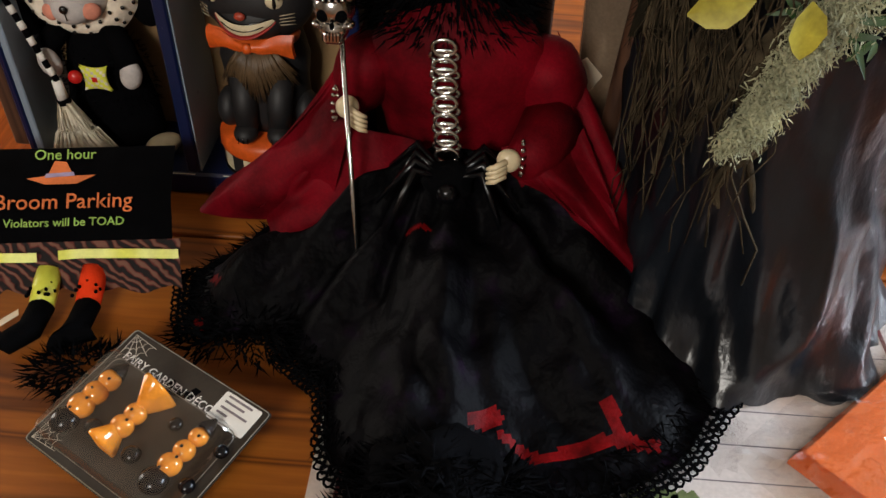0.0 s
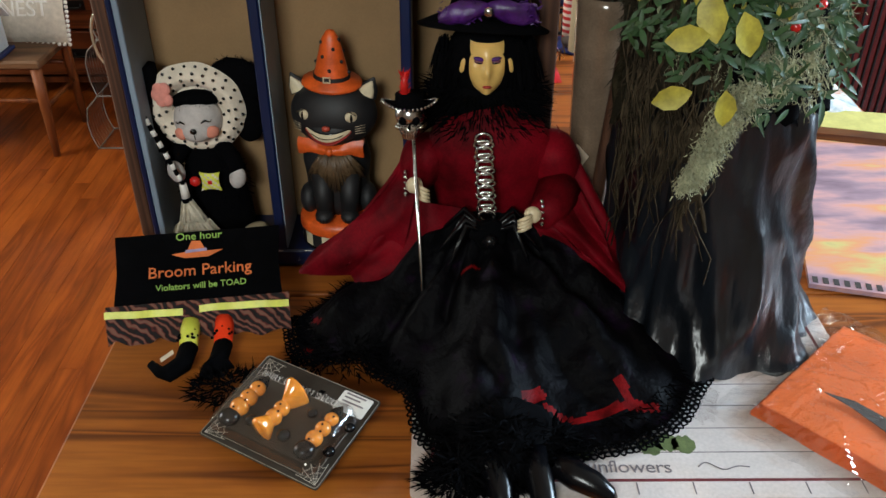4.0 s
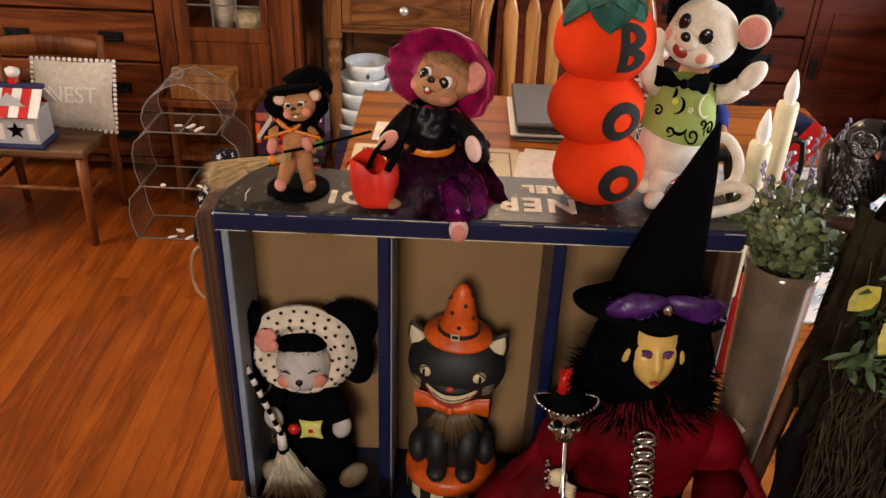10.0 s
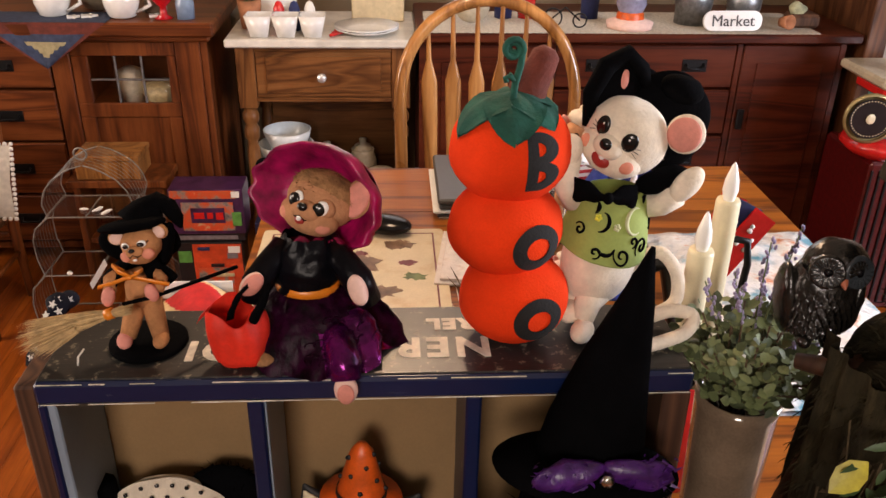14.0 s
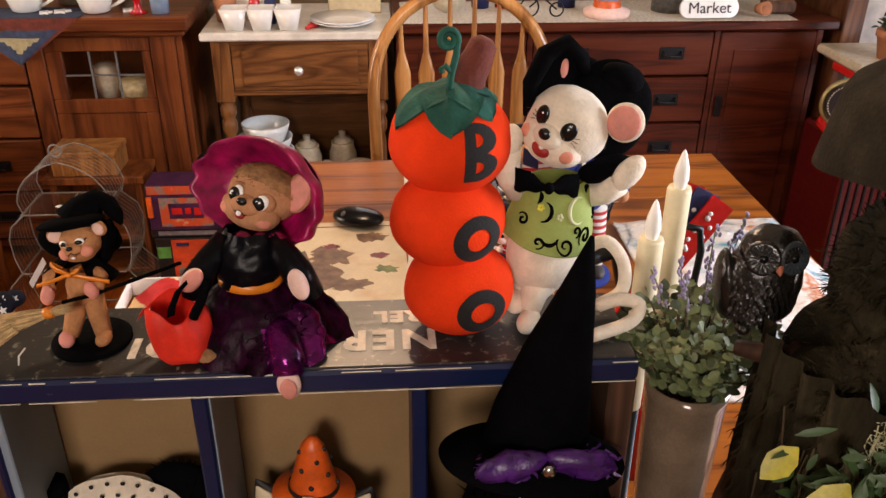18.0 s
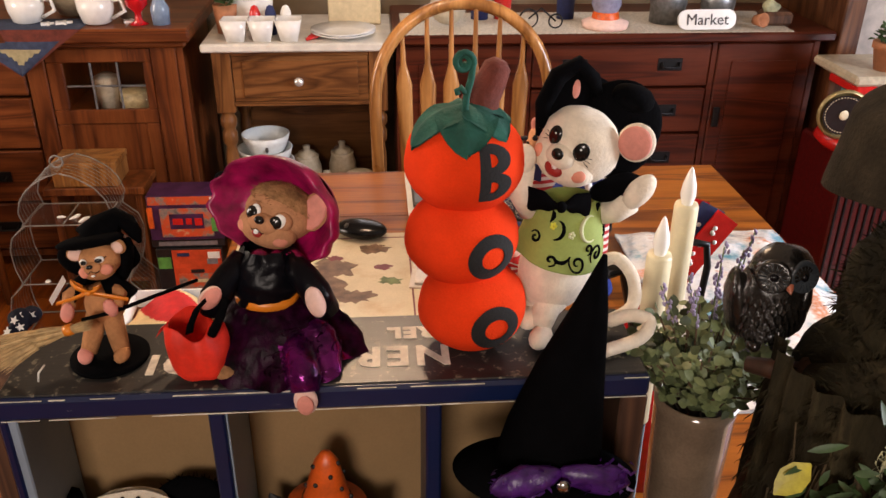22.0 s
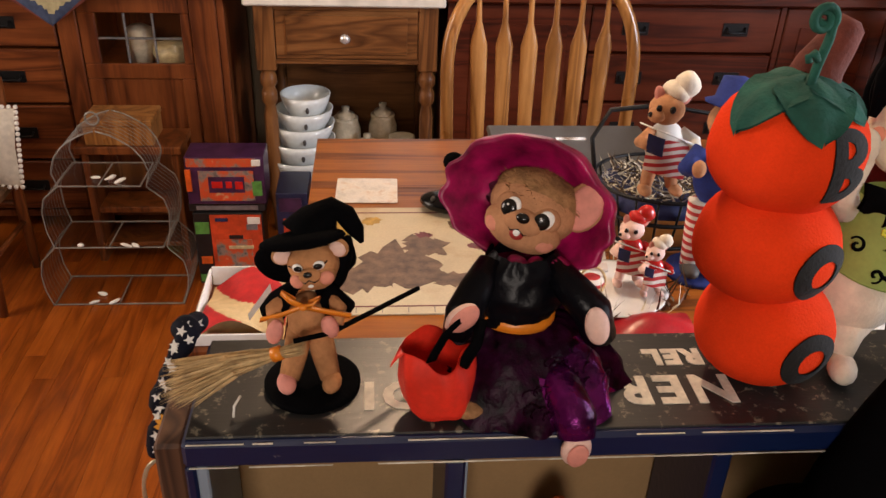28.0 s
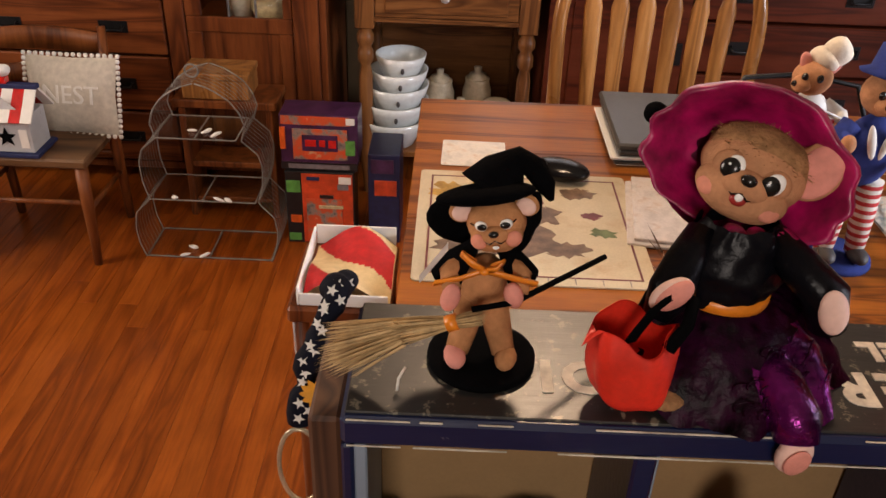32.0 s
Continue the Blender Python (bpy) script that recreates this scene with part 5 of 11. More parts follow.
s.lathe([(0.0465, 0.018), (0.0480, 0.020), (0.0475, 0.030), (0.0440, 0.034), (0.030, 0.036), (0, 0.036)], (cx, cy - 0.002, fl), 2, 32, (0, 0, 0), (1, 0.92))
s.lathe([(0.0, 0.0), (0.032, 0.0), (0.037, 0.012), (0.036, 0.040), (0.039, 0.066), (0.034, 0.088), (0.022, 0.100), (0.0, 0.104)], (cx, cy + 0.004, fl + 0.035), 0, 28, (0, 0, 0), (1, 0.78))
for sx in (-1, 1):
    s.tube([(cx + sx * 0.016, cy - 0.018, fl + 0.090), (cx + sx * 0.015, cy - 0.026, fl + 0.066), (cx + sx * 0.014, cy - 0.030, fl + 0.046)], [0.012, 0.011, 0.0095], 0, 16)
    s.ell((cx + sx * 0.0145, cy - 0.035, fl + 0.0435), (0.0105, 0.0125, 0.0085), 0, (0, 0, 0), 18, 12)
    s.ell((cx + sx * 0.034, cy - 0.006, fl + 0.052), (0.011, 0.018, 0.018), 0, (0, 0, 0), 18, 12)
    for k in range(3):
        s.tube([(cx + sx * 0.0145 + 0.004 * (k - 1), cy - 0.0470, fl + 0.046), (cx + sx * 0.0145 + 0.004 * (k - 1), cy - 0.0475, fl + 0.040)], 0.0004, 6, 4)
# brushed chest ruff
for k in range(90):
    u = random.uniform(-1, 1)
    p0 = Vector((cx + 0.014 * u, cy - 0.029 + 0.006 * abs(u), fl + 0.118))
    p1 = Vector((cx + 0.034 * u, cy - 0.031 + 0.012 * u * u, fl + 0.090 - 0.014 * (1 - u * u) + random.uniform(-0.006, 0.006)))
    s.tube([p0, p0.lerp(p1, 0.5) + Vector((0, -0.004, 0.002)), p1], [0.0012, 0.0014, 0.0003], 4, 4)
hc = Vector((cx + 0.001, cy - 0.002, fl + 0.158))
st_ = len(s.v)
s.ell(hc, (0.0485, 0.034, 0.038), 0, (0, 0, 0), 34, 22)
s.ell(hc + Vector((0, -0.018, -0.013)), (0.030, 0.018, 0.018), 0, (0, 0, 0), 24, 16)
s.ell(hc + Vector((0, -0.0365, -0.0045)), (0.0048, 0.0030, 0.0034), 7, (0, 0, 0), 14, 8)
# wide grin: a dark open mouth, red lower lip and a pale row of teeth
rows = []
for k in range(25):
    u = -1 + k / 12
    lift = 0.0090 * u * u
    y_ = -0.0375 + 0.0125 * u * u
    half = 0.0056 * (1 - u * u) ** 0.6 + 0.0006
    rows.append([hc + Vector((0.0265 * u, y_ - 0.0016 * (1 - v * v), -0.0165 + lift + half * v)) for v in (-1, -0.5, 0, 0.5, 1)])
s.net(rows, (lambda i, j: 3 if j < 1 else 5), False, True)
s.tube([r[0] + Vector((0, -0.0006, 0)) for r in rows], 0.0009, 3, 6)
s.tube([r[-1] + Vector((0, -0.0006, 0)) for r in rows], 0.0007, 6, 6)
s.tube([r[2].lerp(r[3], 0.2) + Vector((0, -0.0004, 0)) for r in rows[4:21]], 0.0005, 6, 5)
for sx in (-1, 1):
    ec = hc + Vector((sx * 0.0262, -0.0272, 0.0068))
    s.ell(ec, (0.0072, 0.0030, 0.0060), 5, (0, sx * 18, sx * 34), 18, 12)
    s.ell(ec + Vector((sx * 0.0006, -0.0022, -0.0006)), (0.0018, 0.0018, 0.0046), 6, (0, 0, sx * 34), 10, 8)
    s.tube([ec + Vector((-0.0066, -0.0022 + sx * 0.003, 0.0042)), ec + Vector((0, -0.0026, 0.0066)), ec + Vector((0.0066, -0.0022 - sx * 0.003, 0.0042))], 0.0006, 4, 5)
    s.lathe([(0.0120, 0), (0.0095, 0.010), (0.001, 0.022)], hc + Vector((sx * 0.037, 0.002, 0.022)), 0, 14, (0, sx * 26, 0), (1, 0.5))
    s.lathe([(0.0090, 0), (0.0070, 0.008), (0.0008, 0.0175)], hc + Vector((sx * 0.0375, -0.0030, 0.0235)), 5, 14, (0, sx * 26, 0), (1, 0.4))
    for k in range(4):
        s.tube([hc + Vector((sx * 0.030, -0.0285, -0.004 - 0.0025 * k)), hc + Vector((sx * 0.040, -0.0215, -0.0035 - 0.0030 * k))], 0.0003, 5, 4)
    rows = []
    for k in range(9):
        q = k / 8
        rows.append([hc + Vector((sx * (0.003 + 0.034 * q), -0.030 + 0.006 * q - 0.003 * math.cos(v * 1.5), -0.0345 + 0.003 * q + (0.0035 + 0.0062 * q) * v + 0.0012 * math.sin(8 * q + 3 * v))) for v in (-1, -0.5, 0, 0.5, 1)])
    s.net(rows, 2, False, sx < 0)
    s.net([[p + Vector((0, 0.004, 0)) for p in r] for r in rows], 2, False, sx > 0)
s.ell(hc + Vector((0, -0.0320, -0.0345)), (0.0045, 0.0035, 0.0048), 2, (0, 0, 0), 12, 8)
s.ell(hc + Vector((0, -0.003, -0.0345)), (0.034, 0.028, 0.008), 2)
s.lathe([(0.0310, 0.0), (0.0335, 0.002), (0.0325, 0.0050), (0.0205, 0.0085), (0.0190, 0.012), (0.0135, 0.036), (0.0095, 0.052), (0.004, 0.061), (0.0, 0.062)], hc + Vector((0, 0, 0.0325)), 2, 28, (4, 3, 0), (1, 0.85))
s.lathe([(0.0205, 0.008), (0.0196, 0.0125)], hc + Vector((0, 0, 0.0335)), 0, 24, (4, 3, 0), (1, 0.85))
for k in range(14):
    a, z = k * 2.4, 0.014 + 0.0028 * k
    rr = 0.0200 * (1 - (z - 0.011) / 0.075)
    s.ell(hc + Vector((rr * math.cos(a) + 0.052 * z, rr * 0.85 * math.sin(a) - 0.066 * z, 0.0335 + z)), (0.0022, 0.0018, 0.0022), 0, (0, 0, 0), 6, 4)
for lo_, hi_ in (((-0.0042, 0.0405), (0.0042, 0.0418)), ((-0.0042, 0.0462), (0.0042, 0.0475)), ((-0.0042, 0.0419), (-0.0030, 0.0461)), ((0.0030, 0.0419), (0.0042, 0.0461))):
    s.box(tuple(hc + Vector((lo_[0], -0.0205, lo_[1]))), tuple(hc + Vector((hi_[0], -0.0188, hi_[1]))), 5, 0.0003)
turn(s, st_, hc, (0, 0, -9))
single("cat_figurine", s, [CAT_BLACK, IVORY, ORANGE_PAINT, MOUTH, CAT_GREY, IVORY, EYE_BLACK, plain("nose_paint", (0.42, 0.06, 0.03), 0.45)], "glazed black cat figurine with orange hat on striped drum base", "figurine")
# ---- placemats ----
def mat_print(name, base, scale):
    """A faded country print: tinted patches over woven cream."""
    mt, nt, bs = nodes_of(name)
    c = ramp(nt, speck(nt, 6 * scale, 3), [(0.28, tuple(v * 0.74 for v in base)), (0.52, base), (0.78, (base[0] * 0.95, base[1] * 0.86, base[2] * 0.76))])
    blot = ramp(nt, speck(nt, 11 * scale, 4), [(0.56, (1, 1, 1)), (0.70, (0.80, 0.66, 0.56)), (0.80, (0.62, 0.52, 0.48))])
    c = mix(nt, c, blot, 0.8, "MULTIPLY")
    c = mix(nt, c, ramp(nt, speck(nt, 300, 2), [(0.3, (0.85, 0.85, 0.85)), (0.7, (1, 1, 1))]), 0.8, "MULTIPLY")
    nt.links.new(c, bs.inputs["Base Color"])
    bs.inputs["Roughness"].default_value = 0.6
    return mt


MAT_A = mat_print("sunflower_mat_print", (0.70, 0.63, 0.60), 1.0)
MAT_B = mat_print("rooster_mat_print", (0.66, 0.56, 0.38), 1.0)
MAROON = plain("maroon_ink", (0.17, 0.03, 0.035), 0.5, vary=0.3)
GREY_INK = plain("grey_ink", (0.20, 0.17, 0.18), 0.5, vary=0.3)
LEAF_INK = plain("leaf_ink", (0.15, 0.19, 0.07), 0.5, vary=0.4)
YELLOW_INK = plain("sunflower_ink", (0.55, 0.32, 0.05), 0.5, vary=0.4)
BROWN_INK = plain("rooster_ink", (0.20, 0.12, 0.075), 0.5, vary=0.5)


def rounded(x0, y0, x1, y1, r, n=5):
    pts = []
    for cx_, cy_, a0 in ((x1 - r, y1 - r, 0), (x0 + r, y1 - r, 90), (x0 + r, y0 + r, 180), (x1 - r, y0 + r, 270)):
        for k in range(n + 1):
            a = radians(a0 + 90 * k / n)
            pts.append((cx_ + r * math.cos(a), cy_ + r * math.sin(a)))
    return pts


def blob(cx_, cy_, r, n=26, rough=0.35, seed=0.0, sx=1.0):
    return [(cx_ + sx * r * (1 + rough * noise.noise(Vector((3 * math.cos(a), 3 * math.sin(a), seed)))) * math.cos(a), cy_ + r * (1 + rough * noise.noise(Vector((3 * math.cos(a), 3 * math.sin(a), seed + 9)))) * math.sin(a)) for a in [2 * math.pi * k / n for k in range(n)]]


def placemat(x0, y0, x1, y1, z, mt, label):
    th = thing("placemat", ((x0 + x1) / 2, (y0 + y1) / 2, z), label, "placemat")
    s = Solid()
    s.prism(rounded(x0, y0, x1, y1, 0.008), 0.0022, Matrix.Translation((0, 0, z)), 0)
    sheet = part("sheet", s, mt, th)
    s = Solid()
    e = 0.018
    for lo, hi in (((x0 + e, y0 + e), (x1 - e, y0 + e + 0.003)), ((x0 + e, y1 - e - 0.003), (x1 - e, y1 - e)), ((x0 + e, y0 + e + 0.0032), (x0 + e + 0.003, y1 - e - 0.0032)), ((x1 - e - 0.003, y0 + e + 0.0032), (x1 - e, y1 - e - 0.0032))):
        s.box((*lo, z + 0.0018), (*hi, z + 0.0026), 0, 0.0001)
    sub("border_line", s, MAROON, sheet, "printed maroon border line")
    s = Solid()
    n = 9
    for k in range(1, n):
        x = x0 + (x1 - x0) * k / n
        s.box((x - 0.0006, y0 + 0.004, z + 0.0019), (x + 0.0006, y0 + e - 0.001, z + 0.0025), 0, 0.0001)
        y = y0 + e + 0.004 + (y1 - y0 - 2 * e - 0.008) * k / n
        if mt is MAT_A:
            s.box((x0 + e + 0.004, y - 0.0005, z + 0.0019), (x1 - e - 0.004, y + 0.0005, z + 0.0024), 0, 0.0001)
    sub("printed_lines", s, GREY_INK, sheet, "thin grey printed lines")["kind"] = "stuff"
    return sheet


pa = placemat(-0.102, 0.275, 0.335, 0.585, TZ + 0.0008, MAT_A, "grey and cream printed sunflower placemat lying under the witch doll")
s = Solid()
mz = TZ + 0.0033
letters("Sunflowers", 0.014, axes((0.085, 0.309, mz), (1, -0.01, 0), (0.25, 1, 0)), s, 0, 0.0001, None, 0.95)
pts = [(0.15 + 0.045 * t, 0.309 + 0.006 * math.sin(9 * t) * (1 - t), mz) for t in [k / 24 for k in range(25)]]
s.tube(pts, 0.0006, 0, 4)
sub("script_title", s, GREY_INK, pa, "grey script title and flourish")
s = Solid()
for k, (x, y) in enumerate(((0.112, 0.334), (0.128, 0.338), (0.143, 0.336), (0.05, 0.33), (0.30, 0.50))):
    s.prism(blob(x, y, 0.011, seed=k), 0.0003, Matrix.Translation((0, 0, mz - 0.0004)), 0)
sub("printed_leaves", s, LEAF_INK, pa, "green printed leaves")
s = Solid()
for k, (x, y, r) in enumerate(((0.165, 0.385, 0.022), (0.178, 0.40, 0.016), (0.33 - 0.03, 0.45, 0.03))):
    s.prism(blob(x, y, r, seed=k + 3, rough=0.6), 0.0003, Matrix.Translation((0, 0, mz - 0.0006)), 0)
sub("printed_pot", s, BROWN_INK, pa, "brown printed flower shapes")["kind"] = "stuff"

pb = placemat(-0.405, 1.268, -0.072, 1.595, TZ + 0.0008, MAT_B, "cream printed rooster placemat with a maroon border on the oak table")
for nm, mt, shapes in (("printed_sunflower", YELLOW_INK, [(-0.355, 1.52, 0.032, 1), (-0.31, 1.545, 0.016, 1)]), ("printed_rooster", BROWN_INK, [(-0.265, 1.40, 0.060, 1.1), (-0.225, 1.46, 0.032, 1.2), (-0.32, 1.36, 0.040, 1.3), (-0.155, 1.53, 0.018, 1.4), (-0.19, 1.36, 0.02, 1.7)]), ("printed_comb", MAROON, [(-0.225, 1.495, 0.011, 1.3), (-0.14, 1.46, 0.012, 1.2), (-0.20, 1.44, 0.008, 1)]), ("printed_stems", LEAF_INK, [(-0.37, 1.44, 0.014, 0.5), (-0.36, 1.40, 0.016, 0.8), (-0.13, 1.41, 0.013, 1.5)])):
    s = Solid()
    for k, (x, y, r, sx) in enumerate(shapes):
        s.prism(blob(x, y, r, seed=k * 1.7 + len(nm), rough=0.75, sx=sx), 0.0002 + 0.0001 * (k % 3) + 0.0001 * len(shapes), Matrix.Translation((0, 0, mz - 0.0006)), 0)
    sub(nm, s, mt, pb)["kind"] = "stuff"

# ---- witch doll ----
def layered_skirt(name):
    """Crumpled black satin, faintly purple in places."""
    mt, nt, bs = nodes_of(name)
    dark = ramp(nt, speck(nt, 30, 3), [(0.3, (0.0008, 0.0008, 0.001)), (0.6, (0.002, 0.0017, 0.0026)), (0.78, (0.010, 0.003, 0.014))])
    nt.links.new(dark, bs.inputs["Base Color"])
    bs.inputs["Roughness"].default_value = 0.58
    bs.inputs["Specular IOR Level"].default_value = 0.045
    bump(nt, bs, speck(nt, 26, 4), 0.7, 0.012)
    return mt


s = Solid()
wx = -0.028
# skirt spread over the table
def reach(a):
    """How far the hem lies from the waist, by direction (0: right, -90: front)."""
    d = math.degrees(a)
    keys = [(-200, 0.12), (-180, 0.17), (-165, 0.215), (-150, 0.215), (-138, 0.165), (-120, 0.170), (-105, 0.230), (-90, 0.270), (-75, 0.248), (-60, 0.254), (-45, 0.252), (-32, 0.245), (-20, 0.235), (-5, 0.18), (20, 0.10)]
    for (a0, r0), (a1, r1) in zip(keys, keys[1:]):
        if a0 <= d <= a1:
            t = (d - a0) / (a1 - a0)
            t = t * t * (3 - 2 * t)
            return r0 + (r1 - r0) * t
    return 0.1


rows, NK, NJ = [], 80, 300
for k in range(NK + 1):
    t = k / NK
    row = []
    for j in range(NJ + 1):
        a = radians(-198 + 216 * j / NJ)
        rr = reach(a) * t
        fold = math.sin(11 * a + 3 * noise.noise(Vector((t * 2, a, 1)))) * 0.5 + noise.noise(Vector((math.cos(a) * 5, math.sin(a) * 5, t * 3)))
        h = 0.105 * (1 - t) ** 2.1 + 0.036 * math.sin(math.pi * min(1, t * 1.05) ** 0.75) * (1 + 0.0 * fold)
        h += 0.020 * fold * math.sin(math.pi * t) + 0.013 * abs(noise.noise(Vector((rr * math.cos(a) * 22, rr * math.sin(a) * 22, 5)))) * math.sin(math.pi * t) + 0.010 * noise.noise(Vector((rr * math.cos(a) * 40, rr * math.sin(a) * 40, 2))) * math.sin(math.pi * t ** 0.7)
        row.append(Vector((wx + 0.005 + rr * math.cos(a) * (1 + 0.02 * fold * t), 0.560 + rr * math.sin(a) * (1 + 0.02 * fold * t), 0.7575 + max(0.001, h))))
    rows.append(row)


TORN = [((-0.132, 0.380), (-0.108, 0.372), 0.006), ((0.000, 0.372), (0.016, 0.378), 0.009), ((0.022, 0.368), (0.042, 0.360), 0.006), ((0.052, 0.360), (0.094, 0.374), 0.007), ((0.092, 0.392), (0.098, 0.374), 0.007), ((0.096, 0.374), (0.124, 0.374), 0.006),
        ((-0.206, 0.500), (-0.200, 0.492), 0.004), ((-0.210, 0.462), (-0.204, 0.444), 0.005), ((-0.052, 0.497), (-0.036, 0.494), 0.003)]


def torn(i, j):
    """Whether the red lining shows at this place of the skirt."""
    p = rows[i][j]
    for a, b, w in TORN:
        ab = Vector((b[0] - a[0], b[1] - a[1]))
        ap = Vector((p.x - a[0], p.y - a[1]))
        t = max(0, min(1, ap.dot(ab) / ab.length_squared))
        if (ap - ab * t).length < 0.62 * w * (1 + 0.9 * noise.noise(Vector((p.x * 55, p.y * 55, 1)))):
            return 2
    return 1


s.net(rows, torn, False, False)
# lace along the hem
for j in range(42, NJ - 14, 2):
    p = rows[NK][j]
    o = Vector((p.x - wx, p.y - 0.56, 0)).normalized()
    for q in range(3):
        c = p + o * (0.002 + 0.0042 * q) + Vector((0, 0, 0.0015 - 0.001 * q))
        tn = Vector((-o.y, o.x, 0))
        s.tube([c + (tn * math.cos(a) + o * math.sin(a)) * 0.0031 + Vector((0, 0, 0.001 * math.sin(a * 2 + j))) for a in [k * math.pi / 4 for k in range(9)]], 0.0010, 0, 4, False)
for i in range(1500):
    j = random.randrange(14, NJ - 9)
    p = rows[NK - random.randrange(0, 9)][j]
    o = Vector((p.x - wx, p.y - 0.56, 0)).normalized()
    d = o + Vector((random.uniform(-0.8, 0.8), random.uniform(-0.8, 0.8), random.uniform(-0.1, 0.5)))
    q = p + d.normalized() * random.uniform(0.005, 0.018)
    q.z = max(q.z, 0.757)
    s.blade(p, q, 0.0015, 0)
# feather trim at the front and over the table at the side
for cx_, cy_, rx, ry, hz, cnt in ((-0.024, 0.322, 0.048, 0.046, 0.046, 3600), (-0.060, 0.292, 0.030, 0.020, 0.030, 900), (-0.175, 0.452, 0.05, 0.03, 0.022, 500), (-0.272, 0.405, 0.045, 0.022, 0.014, 500), (0.0, 0.330, 0.05, 0.03, 0.03, 500)):
    for i in range(cnt):
        a, r = random.random() * 6.283, math.sqrt(random.random())
        p = Vector((cx_ + rx * r * math.cos(a), cy_ + ry * r * math.sin(a), 0.7585 + hz * (1 - r * r) * random.random()))
        d = Vector((math.cos(a) * r + random.uniform(-0.6, 0.6), math.sin(a) * r + random.uniform(-0.6, 0.6), random.uniform(-0.25, 0.45)))
        q = p + d.normalized() * random.uniform(0.007, 0.020)
        q.z = max(q.z, 0.7562)
        s.blade(p, q, 0.0019, 0)
s.ell((-0.022, 0.332, 0.768), (0.045, 0.046, 0.030), 0, (0, 0, 0), 24, 14, 0.012, 40)
# pointed shoes over the table's edge
for (x0, y0, z0), (x1, y1, z1) in (((-0.034, 0.310, 0.775), (-0.022, 0.252, 0.756)), ((0.004, 0.308, 0.776), (0.012, 0.244, 0.754)), ((0.022, 0.296, 0.772), (0.070, 0.268, 0.760))):
    a, b = Vector((x0, y0, z0)), Vector((x1, y1, z1))
    s.tube([a, a.lerp(b, 0.35), a.lerp(b, 0.65) + Vector((0, 0, 0.002)), a.lerp(b, 0.9), b], [0.0110, 0.0128, 0.0112, 0.0075, 0.0022], 3, 16)
# body and sleeves in red velvet
s.lathe([(0.040, 0.0), (0.050, 0.03), (0.056, 0.07), (0.062, 0.10), (0.050, 0.125), (0.028, 0.142), (0.016, 0.150)], (wx + 0.003, 0.592, 0.835), 4, 30, (8, 0, 0), (1.08, 0.58))
def drape(top, low, depth, m=4, nu=34, nv=20, wave=0.008):
    """Cloth hanging from a line of points down to another, bulging forward."""
    out = []
    for i in range(nu + 1):
        u = i / nu
        def at(pts):
            f = u * (len(pts) - 1)
            k = min(int(f), len(pts) - 2)
            return Vector(pts[k]).lerp(Vector(pts[k + 1]), f - k)
        a, b = at(top), at(low)
        row = []
        for j in range(nv + 1):
            v = j / nv
            p = a.lerp(b, v)
            p += Vector((0.3, -1, 0.15)) * (depth * math.sin(math.pi * v) * math.sin(math.pi * min(1, u + 0.1)) + wave * math.sin(u * 16 + v * 3) * v)
            p += Vector((0.2, -1, 0.4)) * 0.010 * noise.noise(Vector((u * 5, v * 3, 2.0 + depth * 100)))
            row.append(p)
        out.append(row)
    s.net(out, m)
    s.net([[p + Vector((0, 0.004, -0.002)) for p in r] for r in out], m, False, True)


drape([(0.046, 0.600, 0.945), (0.062, 0.585, 0.925), (0.052, 0.555, 0.895), (0.020, 0.515, 0.893)], [(0.075, 0.600, 0.85), (0.118, 0.560, 0.815), (0.131, 0.500, 0.786), (0.060, 0.505, 0.855)], 0.016)
drape([(0.045, 0.590, 0.94), (0.058, 0.570, 0.91), (0.042, 0.545, 0.885), (0.012, 0.545, 0.875)], [(0.050, 0.560, 0.86), (0.10, 0.520, 0.83), (0.128, 0.505, 0.800), (0.040, 0.52, 0.835)], 0.014)
drape([(-0.095, 0.600, 0.945), (-0.108, 0.588, 0.925), (-0.112, 0.560, 0.905), (-0.098, 0.545, 0.898)], [(-0.130, 0.600, 0.86), (-0.190, 0.575, 0.825), (-0.232, 0.552, 0.796), (-0.120, 0.520, 0.800)], 0.014)
drape([(-0.085, 0.595, 0.93), (-0.105, 0.575, 0.90), (-0.095, 0.555, 0.88), (-0.05, 0.555, 0.87)], [(-0.12, 0.565, 0.84), (-0.18, 0.545, 0.81), (-0.16, 0.52, 0.793), (-0.075, 0.52, 0.81)], 0.012)
s.ell((0.042, 0.580, 0.915), (0.026, 0.030, 0.034), 4, (0, -20, 0), 16, 12, 0.005, 40)
s.ell((-0.092, 0.580, 0.915), (0.024, 0.028, 0.034), 4, (0, 20, 0), 16, 12, 0.005, 40)
s.tube([(0.048, 0.560, 0.890), (0.034, 0.530, 0.884), (0.024, 0.514, 0.885)], [0.024, 0.019, 0.013], 4, 14)
